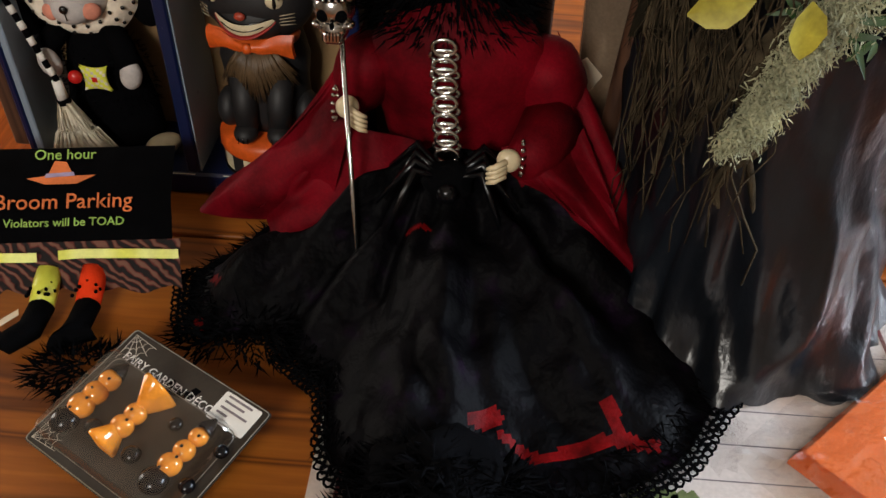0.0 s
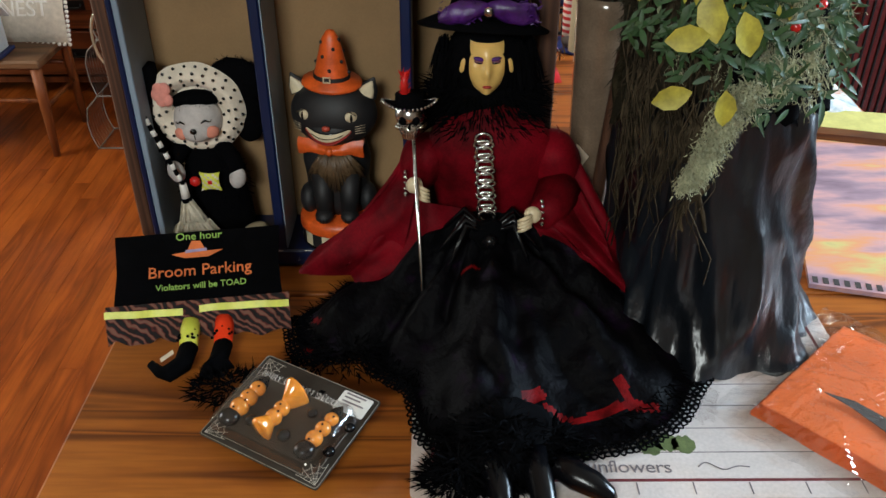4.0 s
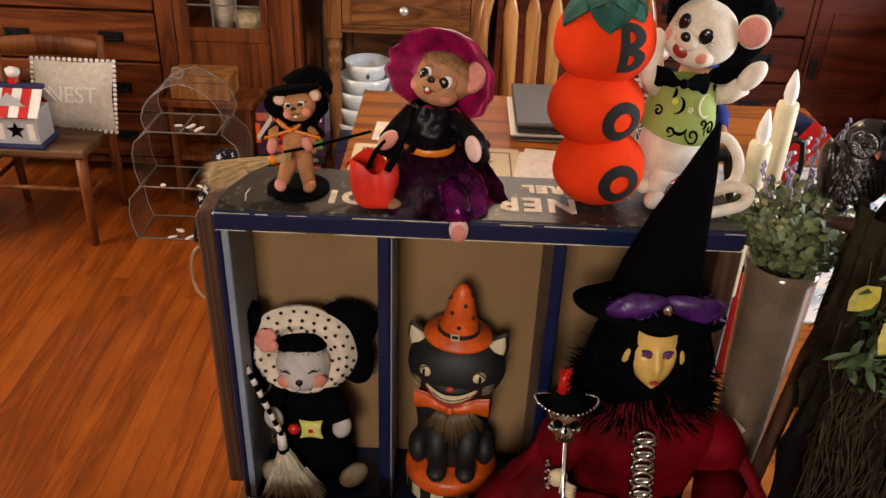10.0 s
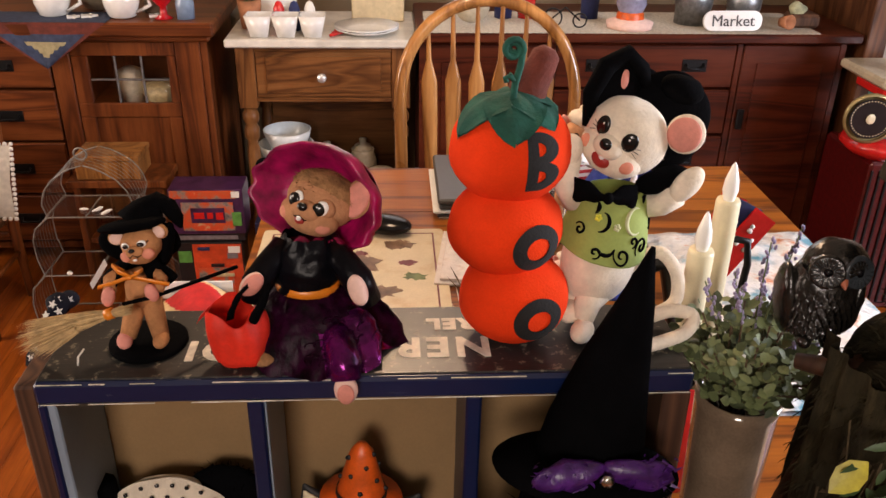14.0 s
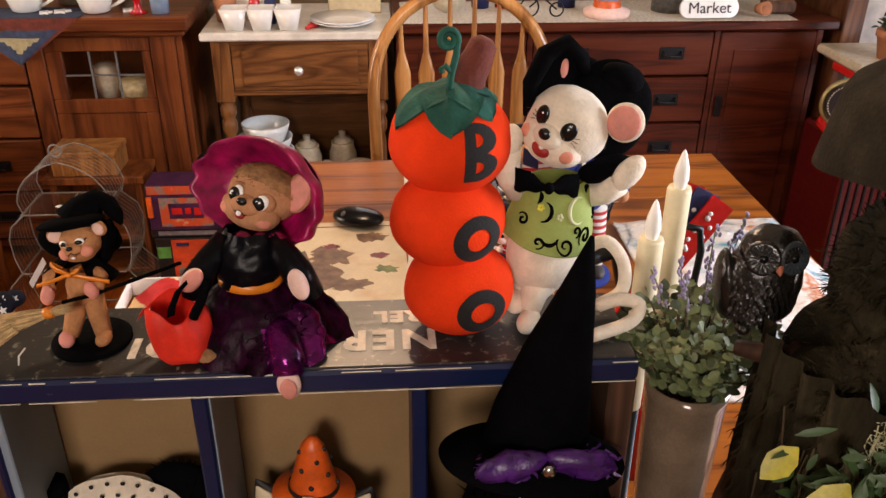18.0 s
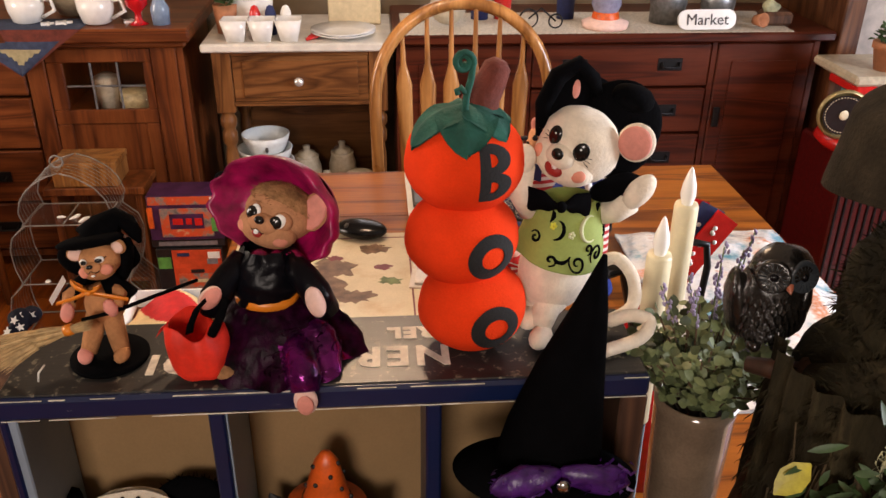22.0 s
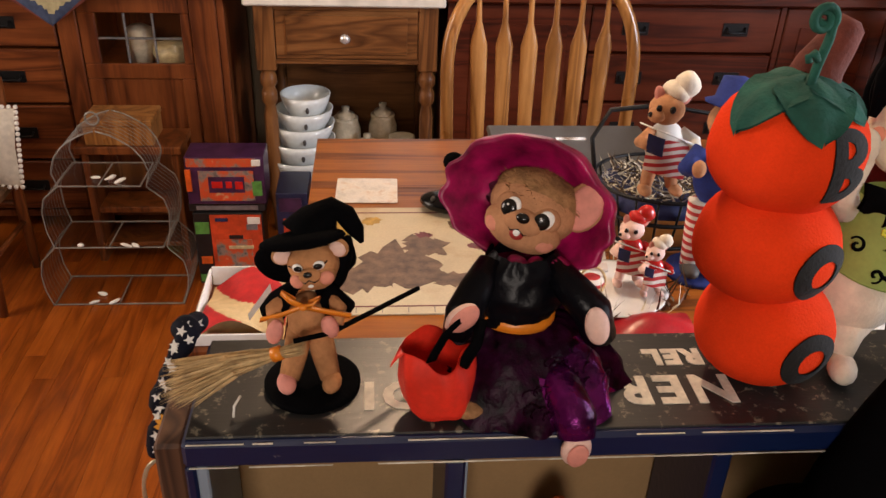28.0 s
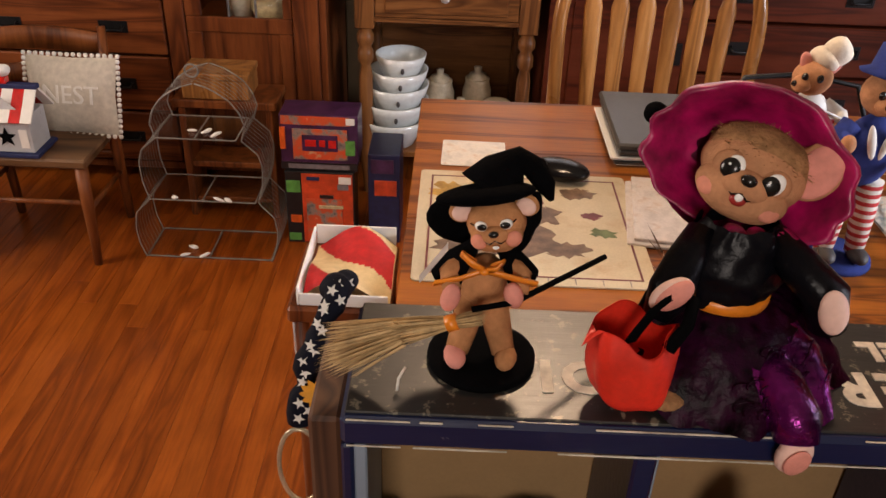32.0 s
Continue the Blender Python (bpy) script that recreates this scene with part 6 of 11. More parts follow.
# hands
for hx, hy, hz, sx in ((0.012, 0.508, 0.886, -1), (-0.097, 0.538, 0.903, 1)):
    s.ell((hx - sx * 0.004, hy + 0.004, hz + 0.003), (0.0085, 0.007, 0.009), 5, (0, 30 * sx, 0))
    for k in range(4):
        s.tube([(hx - sx * 0.002, hy - 0.002, hz + 0.006 - 0.004 * k), (hx + sx * 0.006, hy - 0.007, hz + 0.004 - 0.004 * k), (hx + sx * 0.011, hy - 0.005, hz + 0.001 - 0.004 * k)], [0.0024, 0.0022, 0.0013], 5, 8)
    for k in range(12):
        a = k * math.pi / 6
        s.ell((hx - sx * 0.013, hy + 0.006 + 0.011 * math.cos(a), hz + 0.004 + 0.012 * math.sin(a)), 0.0018, 6, (0, 0, 0), 6, 4)
# chain
for k in range(13):
    t = k / 12
    c = Vector((-0.033 + 0.005 * t, 0.5435 - 0.014 * t, 0.957 - 0.078 * t))
    rr = 0.0080 if k % 2 == 0 else 0.0095
    s.tube([c + Vector((rr * math.cos(a), (-0.002 if k % 2 == 0 else 0.0), rr * (0.75 if k % 2 == 0 else 0.45) * math.sin(a))) for a in [j * math.pi / 8 for j in range(17)]], 0.0017, 6, 6, False)
# spider on the lap
sc = Vector((-0.026, 0.520, 0.862))
s.ell(sc, (0.019, 0.016, 0.015), 0, (0, 0, 0), 18, 12, 0.004, 120)
s.ell(sc + Vector((0, -0.017, 0.001)), (0.008, 0.007, 0.008), 3)
for k in range(8):
    sx = -1 if k < 4 else 1
    q = k % 4
    e = sc + Vector((sx * (0.042 + 0.010 * (q % 2)), -0.030 + 0.018 * q, -0.014 - 0.012 * (q < 1)))
    m_ = sc + Vector((sx * 0.024, -0.014 + 0.011 * q, 0.018))
    s.tube([sc, m_, e], [0.0036, 0.0032, 0.0015], 3, 6)
# collar, hair, face, hat
for i in range(1500):
    a, v = random.random() * 6.283, random.uniform(-1.2, 1)
    p = Vector((wx - 0.003 + 0.050 * math.cos(a), 0.588 + 0.034 * math.sin(a), 0.978 + 0.020 * v))
    s.blade(p, p + Vector((math.cos(a), math.sin(a) - 0.2, random.uniform(-0.7, 0.5))).normalized() * random.uniform(0.010, 0.026), 0.0016, 0)
s.ell((wx - 0.003, 0.594, 0.977), (0.055, 0.034, 0.026), 0, (0, 0, 0), 24, 14, 0.006, 60)
fc = Vector((-0.0305, 0.574, 1.0195))
s.ell(fc + Vector((0, 0.016, 0.002)), (0.040, 0.028, 0.040), 0)
for sx in (-1, 1):
    for i in range(420):
        p = fc + Vector((sx * random.uniform(0.020, 0.046), random.uniform(0.0, 0.02), random.uniform(0.0, 0.026)))
        s.blade(p, p + Vector((sx * random.uniform(-0.004, 0.016), random.uniform(-0.012, 0.004), -random.uniform(0.03, 0.06))), 0.0022, 0)
face_from = len(s.v)
rows_f = []
for k in range(15):
    v = k / 14
    zz = -0.0275 + 0.056 * v
    w = 0.0205 * math.sqrt(max(0, 1 - ((v - 0.60) / 0.62) ** 2)) + 0.0015
    row = []
    for j in range(15):
        u = -1 + 2 * j / 14
        dep = 0.017 * math.sqrt(max(0.0, 1 - 0.92 * u * u)) * (0.75 + 0.35 * math.sin(math.pi * min(1, v + 0.15)))
        nose = 0.0105 * math.exp(-(u / 0.17) ** 2) * (max(0, 1 - abs(v - 0.46) / 0.20) ** 0.8 if v < 0.46 else math.exp(-((v - 0.46) / 0.2) ** 2))
        sock = 0.0045 * (math.exp(-((u - 0.43) / 0.2) ** 2 - ((v - 0.64) / 0.08) ** 2) + math.exp(-((u + 0.43) / 0.2) ** 2 - ((v - 0.64) / 0.08) ** 2))
        lip = 0.003 * math.exp(-(u / 0.3) ** 2 - ((v - 0.22) / 0.05) ** 2)
        chin = 0.003 * math.exp(-(u / 0.35) ** 2 - ((v - 0.06) / 0.06) ** 2)
        row.append(fc + Vector((w * u, -dep - nose + sock - lip - chin, zz)))
    rows_f.append(row)
s.net(rows_f, 7)
s.ell(fc + Vector((0, -0.0235, -0.0158)), (0.0050, 0.0020, 0.0016), 8)
for sx in (-1, 1):
    s.ell(fc + Vector((sx * 0.0088, -0.0146, 0.0086)), (0.0054, 0.0022, 0.0020), 11, (0, -sx * 10, 0))
    s.ell(fc + Vector((sx * 0.0086, -0.0163, 0.0080)), (0.0030, 0.0010, 0.0010), 9, (0, -sx * 10, 0))
    s.ell(fc + Vector((sx * 0.0088, -0.0142, 0.0118)), (0.0062, 0.0024, 0.0022), 10, (0, -sx * 14, 0))
    s.ell(fc + Vector((sx * 0.0240, -0.003, 0.003)), (0.0048, 0.0050, 0.0115), 7, (0, -sx * 14, 0))
turn(s, face_from, fc + Vector((0, 0, 0.006)), (0, 0, 0), 0.9)
hb = Vector((-0.033, 0.602, 1.050))
s.lathe([(0.030, 0.004), (0.045, 0.004), (0.064, -0.003), (0.065, -0.001), (0.046, 0.008), (0.032, 0.010)], hb, 0, 40, (-13, 4, 0), (1.0, 0.85))
s.tube([hb + Vector((0.0, 0, 0.0)), hb + Vector((0.006, 0.004, 0.030)), hb + Vector((0.015, 0.010, 0.075)), hb + Vector((0.027, 0.018, 0.120)), hb + Vector((0.034, 0.022, 0.158))], [0.037, 0.034, 0.024, 0.012, 0.0015], 0, 24)
for i in range(12):
    a, t = random.random() * 6.28, random.random()
    s.ell(hb + Vector((0.018 * t + (0.036 - 0.022 * t) * math.cos(a), 0.010 * t + (0.036 - 0.022 * t) * math.sin(a), 0.01 + 0.07 * t)), 0.0011, 6, (0, 0, 0), 5, 4)
for sx in (-1, 1):
    s.ell(hb + Vector((0.003 + sx * 0.024, -0.038, 0.024)), (0.024, 0.008, 0.010), 10, (0, sx * 14, 0), 16, 10, 0.006, 90)
    for i in range(90):
        p = hb + Vector((0.003 + sx * random.uniform(0.004, 0.046), -0.040 + random.uniform(-0.004, 0.010), 0.024 + random.uniform(-0.010, 0.010)))
        s.blade(p, p + Vector((sx * random.uniform(-0.005, 0.008), random.uniform(-0.005, 0.0), random.uniform(-0.005, 0.005))), 0.0022, 10)
s.ell(hb + Vector((0.002, -0.048, 0.027)), (0.0050, 0.003, 0.0055), 6, (0, 0, 0), 8, 6)
PURPLE_TULLE = plain("purple_tulle", (0.065, 0.012, 0.15), 0.35, vary=0.6, scale=90, relief=0.5)
single("witch_doll", s, [BLACK, layered_skirt("layered_black_skirt"), plain("red_lining", (0.15, 0.002, 0.003), 0.55, vary=0.6, scale=60, relief=0.6, spec=0.06), BLACK_GLOSS, RED_VELVET, HAND_PAINT, SILVER, FACE_PAINT, MOUTH, EYE_BLACK, PURPLE_TULLE, plain("plum_lid_paint", (0.16, 0.045, 0.06), 0.5, vary=0.3)], "seated witch doll in red velvet, black skirt and pointed hat", "doll")

# skull staff
st = thing("skull_staff", (-0.093, 0.500, 0.758), "thin silver staff topped with a skull, in the witch doll's hand", "staff")
s = Solid()
s.tube([(-0.092, 0.494, 0.760), (-0.0935, 0.505, 0.80), (-0.101, 0.536, 0.968)], 0.0019, 0, 8)
part("shaft", s, SILVER, st)
s = Solid()
k0 = Vector((-0.104, 0.535, 0.984))
s.ell(k0 + Vector((0, 0, 0.003)), (0.0142, 0.0145, 0.0140), 0, (0, 0, 0), 22, 16)
s.ell(k0 + Vector((0, -0.006, -0.010)), (0.0100, 0.0095, 0.0085), 0, (0, 0, 0), 18, 12)
s.box(tuple(k0 + Vector((-0.0070, -0.0155, -0.0185))), tuple(k0 + Vector((0.0070, -0.002, -0.0085))), 0, 0.0025)
for sx in (-1, 1):
    s.ell(k0 + Vector((sx * 0.0058, -0.0120, 0.0010)), (0.0042, 0.0034, 0.0044), 1)
    s.ell(k0 + Vector((sx * 0.0105, -0.0085, -0.0060)), (0.0036, 0.0050, 0.0028), 0)
s.ell(k0 + Vector((0, -0.0145, -0.0050)), (0.0016, 0.002, 0.0026), 1)
for k in range(6):
    s.box(tuple(k0 + Vector((-0.0064 + 0.0022 * k, -0.0164, -0.0150))), tuple(k0 + Vector((-0.0060 + 0.0022 * k, -0.0150, -0.0090))), 1, 0.0001)
part("skull", s, [SILVER, BLACK], st, "silver skull with dark sockets")
s = Solid()
rim = []
for j in range(40):
    a = 2 * math.pi * j / 40
    rim.append(k0 + Vector((0.0255 * math.cos(a), 0.0165 * math.sin(a), 0.0135 + 0.0035 * math.cos(2 * a) - 0.003 * math.sin(a))))
mid_ = [k0 + Vector((0.0135 * math.cos(2 * math.pi * j / 40), 0.0130 * math.sin(2 * math.pi * j / 40), 0.0125)) for j in range(40)]
top_ = [p + Vector((0, 0, 0.010)) for p in mid_]
s.net([rim, mid_, top_, [k0 + Vector((0, 0, 0.024))] * 40], 0, True)
s.net([[p - Vector((0, 0, 0.001)) for p in r] for r in (rim, mid_)], 0, True, True)
for p in rim:
    s.ell(p, 0.0016, 1, (0, 0, 0), 6, 4)
part("hat", s, [BLACK, SILVER], st, "tiny black hat with a beaded silver edge")
s = Solid()
for i in range(160):
    q = random.random()
    p = k0 + Vector((-0.004, 0.0, 0.018 + 0.022 * q))
    s.blade(p, p + Vector((random.uniform(-0.006, 0.006), random.uniform(-0.004, 0.004), random.uniform(0.004, 0.010))), 0.0018)
s.tube([k0 + Vector((-0.004, 0, 0.018)), k0 + Vector((-0.0045, 0, 0.034)), k0 + Vector((-0.003, 0, 0.044))], [0.0035, 0.0038, 0.0010], 0, 8)
part("feather", s, RED, st, "red feather")
s = Solid()
s.prism([(0, 0), (0.012, 0.018), (0.028, 0.002), (0.015, -0.040)], 0.0006, axes((0.060, 0.628, 0.897), (0.9, -0.1, -0.1), (0.1, -0.3, 0.95)), 0)
single("price_tag", s, TAG_PAPER, "folded cream price tag on the doll's shoulder", "tag")

# ---- sign pillow ----
sp = thing("sign_pillow", (-0.325, 0.52, 0.751), "small black embroidered sign pillow with ruffle and dangling legs", "pillow")
pm = axes((-0.330, 0.532, 0.8125), (0.17, 0.022, 0.002), (0.005, 0.05, 0.036))
s = Solid()
rows = []
for i in range(15):
    u = -1 + 2 * i / 14
    rows.append([pm @ Vector((0.086 * u * (1 - 0.03 * (1 - abs(v))), 0.042 * v, 0.0065 * ((1 - u * u) * (1 - v * v)) ** 0.45 + 0.001 * noise.noise(Vector((u * 3, v * 3, 0))))) for v in [-1 + 2 * j / 10 for j in range(11)]])
s.net(rows, 0, False, False)
rows = [[p - pm.to_3x3() @ Vector((0, 0, 0.012 if 0 < i < 14 and 0 < j < 10 else 0.0)) for j, p in enumerate(r)] for i, r in enumerate(rows)]
s.net(rows, 0, False, True)
body = part("cushion", s, BLACK, sp)
s = Solid()
letters("One hour", 0.0085, pm @ Matrix.Translation((0.002, 0.034, 0.0062)), s, 0, 0.0004)
sub("green_lettering", s, LIME, body, "lime embroidered words")
s = Solid()
letters("Violators will be TOAD", 0.0068, pm @ Matrix.Translation((0.004, -0.0215, 0.0072)), s, 0, 0.0004)
sub("green_lettering", s, LIME, body, "lime embroidered words")
s = Solid()
letters("Broom Parking", 0.0125, pm @ Matrix.Translation((0.003, -0.005, 0.0078)), s, 0, 0.0005)
sub("orange_lettering", s, ORANGE_THREAD, body, "orange embroidered words")
s = Solid()
hm = pm @ Matrix.Translation((0.0, 0.0155, 0.0074))
s.prism([(-0.026, -0.001), (-0.012, -0.006), (0.012, -0.006), (0.027, 0.001), (0.010, 0.0005), (0.004, 0.012), (-0.005, 0.013), (-0.010, 0.001)], 0.0008, hm, 0)
s.prism([(-0.012, -0.0008), (0.011, 0.0005), (0.010, 0.0035), (-0.011, 0.0025)], 0.0008, hm @ Matrix.Translation((0, 0, 0.0006)), 1)
sub("stitched_hat", s, [ORANGE_THREAD, LILAC], body, "stitched orange hat with a purple band")


def tweed(name):
    mt, nt, bs = nodes_of(name)
    w = nt.nodes.new("ShaderNodeTexWave")
    w.wave_type, w.bands_direction = "BANDS", "DIAGONAL"
    w.inputs["Scale"].default_value, w.inputs["Distortion"].default_value = 48, 9
    tc = nt.nodes.new("ShaderNodeTexCoord")
    nt.links.new(tc.outputs["Object"], w.inputs["Vector"])
    nt.links.new(ramp(nt, w.outputs["Fac"], [(0.35, (0.008, 0.005, 0.005)), (0.62, (0.10, 0.018, 0.012)), (0.9, (0.17, 0.075, 0.05))]), bs.inputs["Base Color"])
    bs.inputs["Roughness"].default_value = 0.9
    bump(nt, bs, w.outputs["Fac"], 0.5, 0.002)
    return mt


TWEED = tweed("herringbone_ruffle")
s = Solid()
rows = []
for i in range(61):
    u = -1 + 2 * i / 60
    rows.append([pm @ Vector((0.093 * u, -0.036 - 0.034 * v - 0.006 * abs(math.sin(u * 7)) * v, 0.004 + 0.0035 * math.sin(u * 26) * v - 0.012 * v + 0.004 * math.sin(math.pi * v))) for v in [j / 8 for j in range(9)]])
s.net(rows, 0)
part("ruffle", s, TWEED, sp, "rust and black herringbone ruffle")
for a, b in ((-1.0, -0.16), (0.02, 1.0)):
    s = Solid()
    rows = []
    for i in range(31):
        u = a + (b - a) * i / 30
        rows.append([pm @ Vector((0.0925 * u, -0.0445 - 0.0070 * v + 0.0010 * math.sin(u * 5), 0.0085 + 0.0012 * math.sin(u * 11) + 0.0012 - 0.002 * v)) for v in (0, 0.5, 1)])
    s.net(rows, 0)
    part("ribbon", s, YELLOW_RIBBON, sp, "bright yellow ribbon band")
for x, y, mt, tx, ty in ((-0.333, 0.482, YELLOW_RIBBON, -0.352, 0.428), (-0.299, 0.487, ORANGE_FELT, -0.285, 0.440)):
    s = Solid()
    s.tube([(x, y + 0.006, 0.776), (x + 0.001, y - 0.008, 0.770), (x + 0.003, y - 0.026, 0.764)], [0.0095, 0.0098, 0.009], 0, 14)
    for k in range(12):
        a = random.uniform(0.3, 2.8)
        s.ell((x + 0.0098 * math.cos(a) + 0.001, y - 0.022 + 0.024 * random.random(), 0.7685 + 0.0098 * math.sin(a)), 0.0016, 1, (0, 0, 0), 6, 4)
    part("stocking", s, [mt, BLACK], sp, "spotted stocking")
    s = Solid()
    s.tube([(x + 0.003, y - 0.022, 0.765), (x + 0.002, y - 0.044, 0.762), (x - 0.010, y - 0.058, 0.761), (tx, ty, 0.760), (tx - 0.010, ty + 0.006, 0.766)], [0.0095, 0.0095, 0.009, 0.006, 0.004], 0, 14)
    part("shoe", s, BLACK, sp, "curled black felt shoe")
s = Solid()
s.prism([(0, 0), (0.016, 0.003), (0.018, 0.009), (0.002, 0.006)], 0.0006, axes((-0.350, 0.432, 0.7685), (0.7, 0.7, 0), (-0.7, 0.7, 0)), 0)
part("shoe_label", s, TAG_PAPER, sp, "small cream sewn label")


# ---- blister card ----
O = Vector((-0.2935, 0.3435, 0.7605))
ux, uy = Vector((0.1135, -0.0665, 0.0)), Vector((0.0585, 0.0820, 0.0185))
bl = thing("blister_pack", (-0.21, 0.35, 0.751), "grey card of tiny pumpkin ornaments under a clear blister", "packaging")


def cp(u, v, h=0.0):
    n = ux.cross(uy).normalized()
    return O + ux * u + uy * v + n * h


cm = axes(O, ux, uy)
W, H = ux.length, uy.length
s = Solid()
s.prism(rounded(0, 0, W, H, 0.003), 0.0008, cm, 0)
card = part("card", s, CARD_GREY, bl)
s = Solid()
letters("FAIRY GARDEN DÉCOR", 0.0062, cm @ Matrix.Translation((W * 0.42, H * 0.80, 0.0012)), s, 0, 0.0002)
sub("title", s, PAPER, card, "pale printed title")
s = Solid()
for c0, sx, sy in (((0.004, H - 0.004), 1, -1), ((W - 0.004, 0.004), -1, 1), ((0.004, 0.004), 1, 1)):
    for k in range(5):
        a = radians(4 + 20.5 * k)
        s.tube([cm @ Vector((c0[0], c0[1], 0.0011)), cm @ Vector((c0[0] + sx * 0.022 * math.cos(a), c0[1] + sy * 0.022 * math.sin(a), 0.0011))], 0.00025, 0, 4)
    for r in (0.007, 0.013, 0.019):
        s.tube([cm @ Vector((c0[0] + sx * r * (1 - 0.1 * (j % 2)) * math.cos(radians(4 + 10.25 * j)), c0[1] + sy * r * (1 - 0.1 * (j % 2)) * math.sin(radians(4 + 10.25 * j)), 0.0011)) for j in range(9)], 0.00025, 0, 4)
sub("web_print", s, LINEN, card, "printed spider web corners")["kind"] = "stuff"
s = Solid()
s.prism([(0.052, H - 0.022), (0.058, H - 0.027), (0.076, H - 0.022), (0.078, H - 0.013), (0.073, H - 0.013), (0.071, H - 0.018), (0.060, H - 0.0205), (0.056, H - 0.016)], 0.0006, cm @ Matrix.Translation((0, 0, 0.0008)), 0)
sub("hang_hole", s, BLACK, card, "dark hook hole")
s = Solid()
s.prism(rounded(W - 0.038, H - 0.025, W - 0.006, H - 0.003, 0.0015), 0.0004, cm @ Matrix.Translation((0, 0, 0.0009)), 0)
stick = part("price_sticker", s, PAPER, bl, "white price sticker")
s = Solid()
for k, (x0_, x1_, y_) in enumerate(((0.003, 0.024, 0.0205), (0.003, 0.020, 0.0165), (0.003, 0.026, 0.012), (0.003, 0.012, 0.008))):
    s.prism([(W - 0.037 + x0_, H - 0.026 + y_ - 0.0008), (W - 0.037 + x1_, H - 0.026 + y_ - 0.0008), (W - 0.037 + x1_, H - 0.026 + y_ + 0.0008), (W - 0.037 + x0_, H - 0.026 + y_ + 0.0008)], 0.0002, cm @ Matrix.Translation((0, 0, 0.0014)), 0)
sub("print_bars", s, GREY_INK, stick, "grey bars of small print")
PUMP_GLAZE = plain("glossy_orange_glaze", (0.80, 0.28, 0.025), 0.14, vary=0.25, scale=120, coat=0.5, relief=0)
for (u, v), kind in (((0.13, 0.44), 0), ((0.40, 0.47), 1), ((0.76, 0.46), 2)):
    s = Solid()
    base = cp(u, v, 0.0085)
    d = uy.normalized()
    rdeg = tuple(math.degrees(a) for a in d.to_track_quat("Z", "X").to_euler())
    if kind == 1:
        s.lathe([(0.0, -0.026), (0.0150, -0.0245), (0.0155, -0.022), (0.009, -0.013), (0.006, -0.009)], base, 0, 22, rdeg, (1, 0.62))
        s.lathe([(0.006, 0.008), (0.010, 0.013), (0.0195, 0.0235), (0.0200, 0.026), (0.012, 0.0235), (0.0, 0.020)], base, 0, 22, rdeg, (1, 0.62))
        s.ell(base - d * 0.007, (0.0080, 0.0080, 0.0080), 0, (0, 0, 0), 18, 12)
        s.ell(base + d * 0.004, (0.0076, 0.0076, 0.0076), 0, (0, 0, 0), 18, 12)
    else:
        for k, rr in enumerate((0.0092, 0.0086, 0.0078) if kind == 0 else (0.0080, 0.0074, 0.0066)):
            c0 = base + d * (0.0118 * (k - 0.7))
            s.ell(c0, (rr, rr, rr * 0.92), 0, (0, 0, 0), 18, 12)
        s.ell(base - d * 0.0215, (0.0098, 0.0098, 0.0075), 1, (0, 0, 0), 18, 12)
        s.lathe([(0.0065, 0.021), (0.0045, 0.026), (0.0010, 0.031)], base, 1, 14, rdeg)
    for k in range(4):
        s.ell(base + d * (0.009 * (k - 1.4)) + Vector((0.004 * (k % 2) - 0.001, -0.003, 0.0070)), (0.0013, 0.0013, 0.0009), 1, (0, 0, 0), 6, 4)
    part("ornament", s, [PUMP_GLAZE, BLACK_GLOSS], bl, "tiny glossy orange pumpkin ornament")
s = Solid()
for u, v, rr in ((0.27, 0.30, 0.006), (0.55, 0.30, 0.0065), (0.60, 0.60, 0.005), (0.90, 0.62, 0.005), (0.90, 0.34, 0.0055)):
    s.ell(cp(u, v, 0.006), (rr, rr, rr * 0.8), 0, (0, 0, 0), 14, 10)
part("black_ornament", s, BLACK_GLOSS, bl, "small glossy black ornaments")["kind"] = "stuff"
# Thin grey tubes stand in for the highlights on the clear plastic's edges.
s = Solid()
ring_ = [cm @ Vector((x_, y_, 0.0016)) for x_, y_ in rounded(0.001, 0.001, W - 0.001, H - 0.001, 0.003)]
s.tube(ring_ + [ring_[0]], 0.00045, 0, 5, False)
ring_ = [cm @ Vector((x_, y_, 0.0022)) for x_, y_ in rounded(0.007, 0.007, W - 0.009, H - 0.024, 0.006)]
s.tube(ring_ + [ring_[0]], 0.00035, 0, 5, False)
part("edge_highlight", s, plain("pale_edge_highlight", (0.30, 0.27, 0.22), 0.25, vary=0.4), bl, "pale lines painted as highlights on the clear plastic edges")
s = Solid()
hgt = 0.017
rows = [[cm @ Vector((x, y, z)) for x, y in rounded(0.006 + e, 0.006 + e, W - 0.008 - e, H - 0.022 - e, 0.006)] for e, z in ((0, 0.0012), (0.002, hgt - 0.002), (0.004, hgt))]
s.net(rows, 0, True)
b = len(s.v)
s.v.extend([tuple(p) for p in rows[-1]])
s.face(tuple(range(b, b + len(rows[-1]))), 0)
blist = part("blister", s, CLEAR, bl, "clear plastic blister")
blist.visible_shadow = False

# ---- robed tree figure ----
tf = thing("robed_tree_figure", (0.20, 0.52, 0.753), "tall woodland figure in charcoal robe with moss and leaves", "figure")
s = Solid()
rows = []
tcx, tcy = 0.205, 0.535
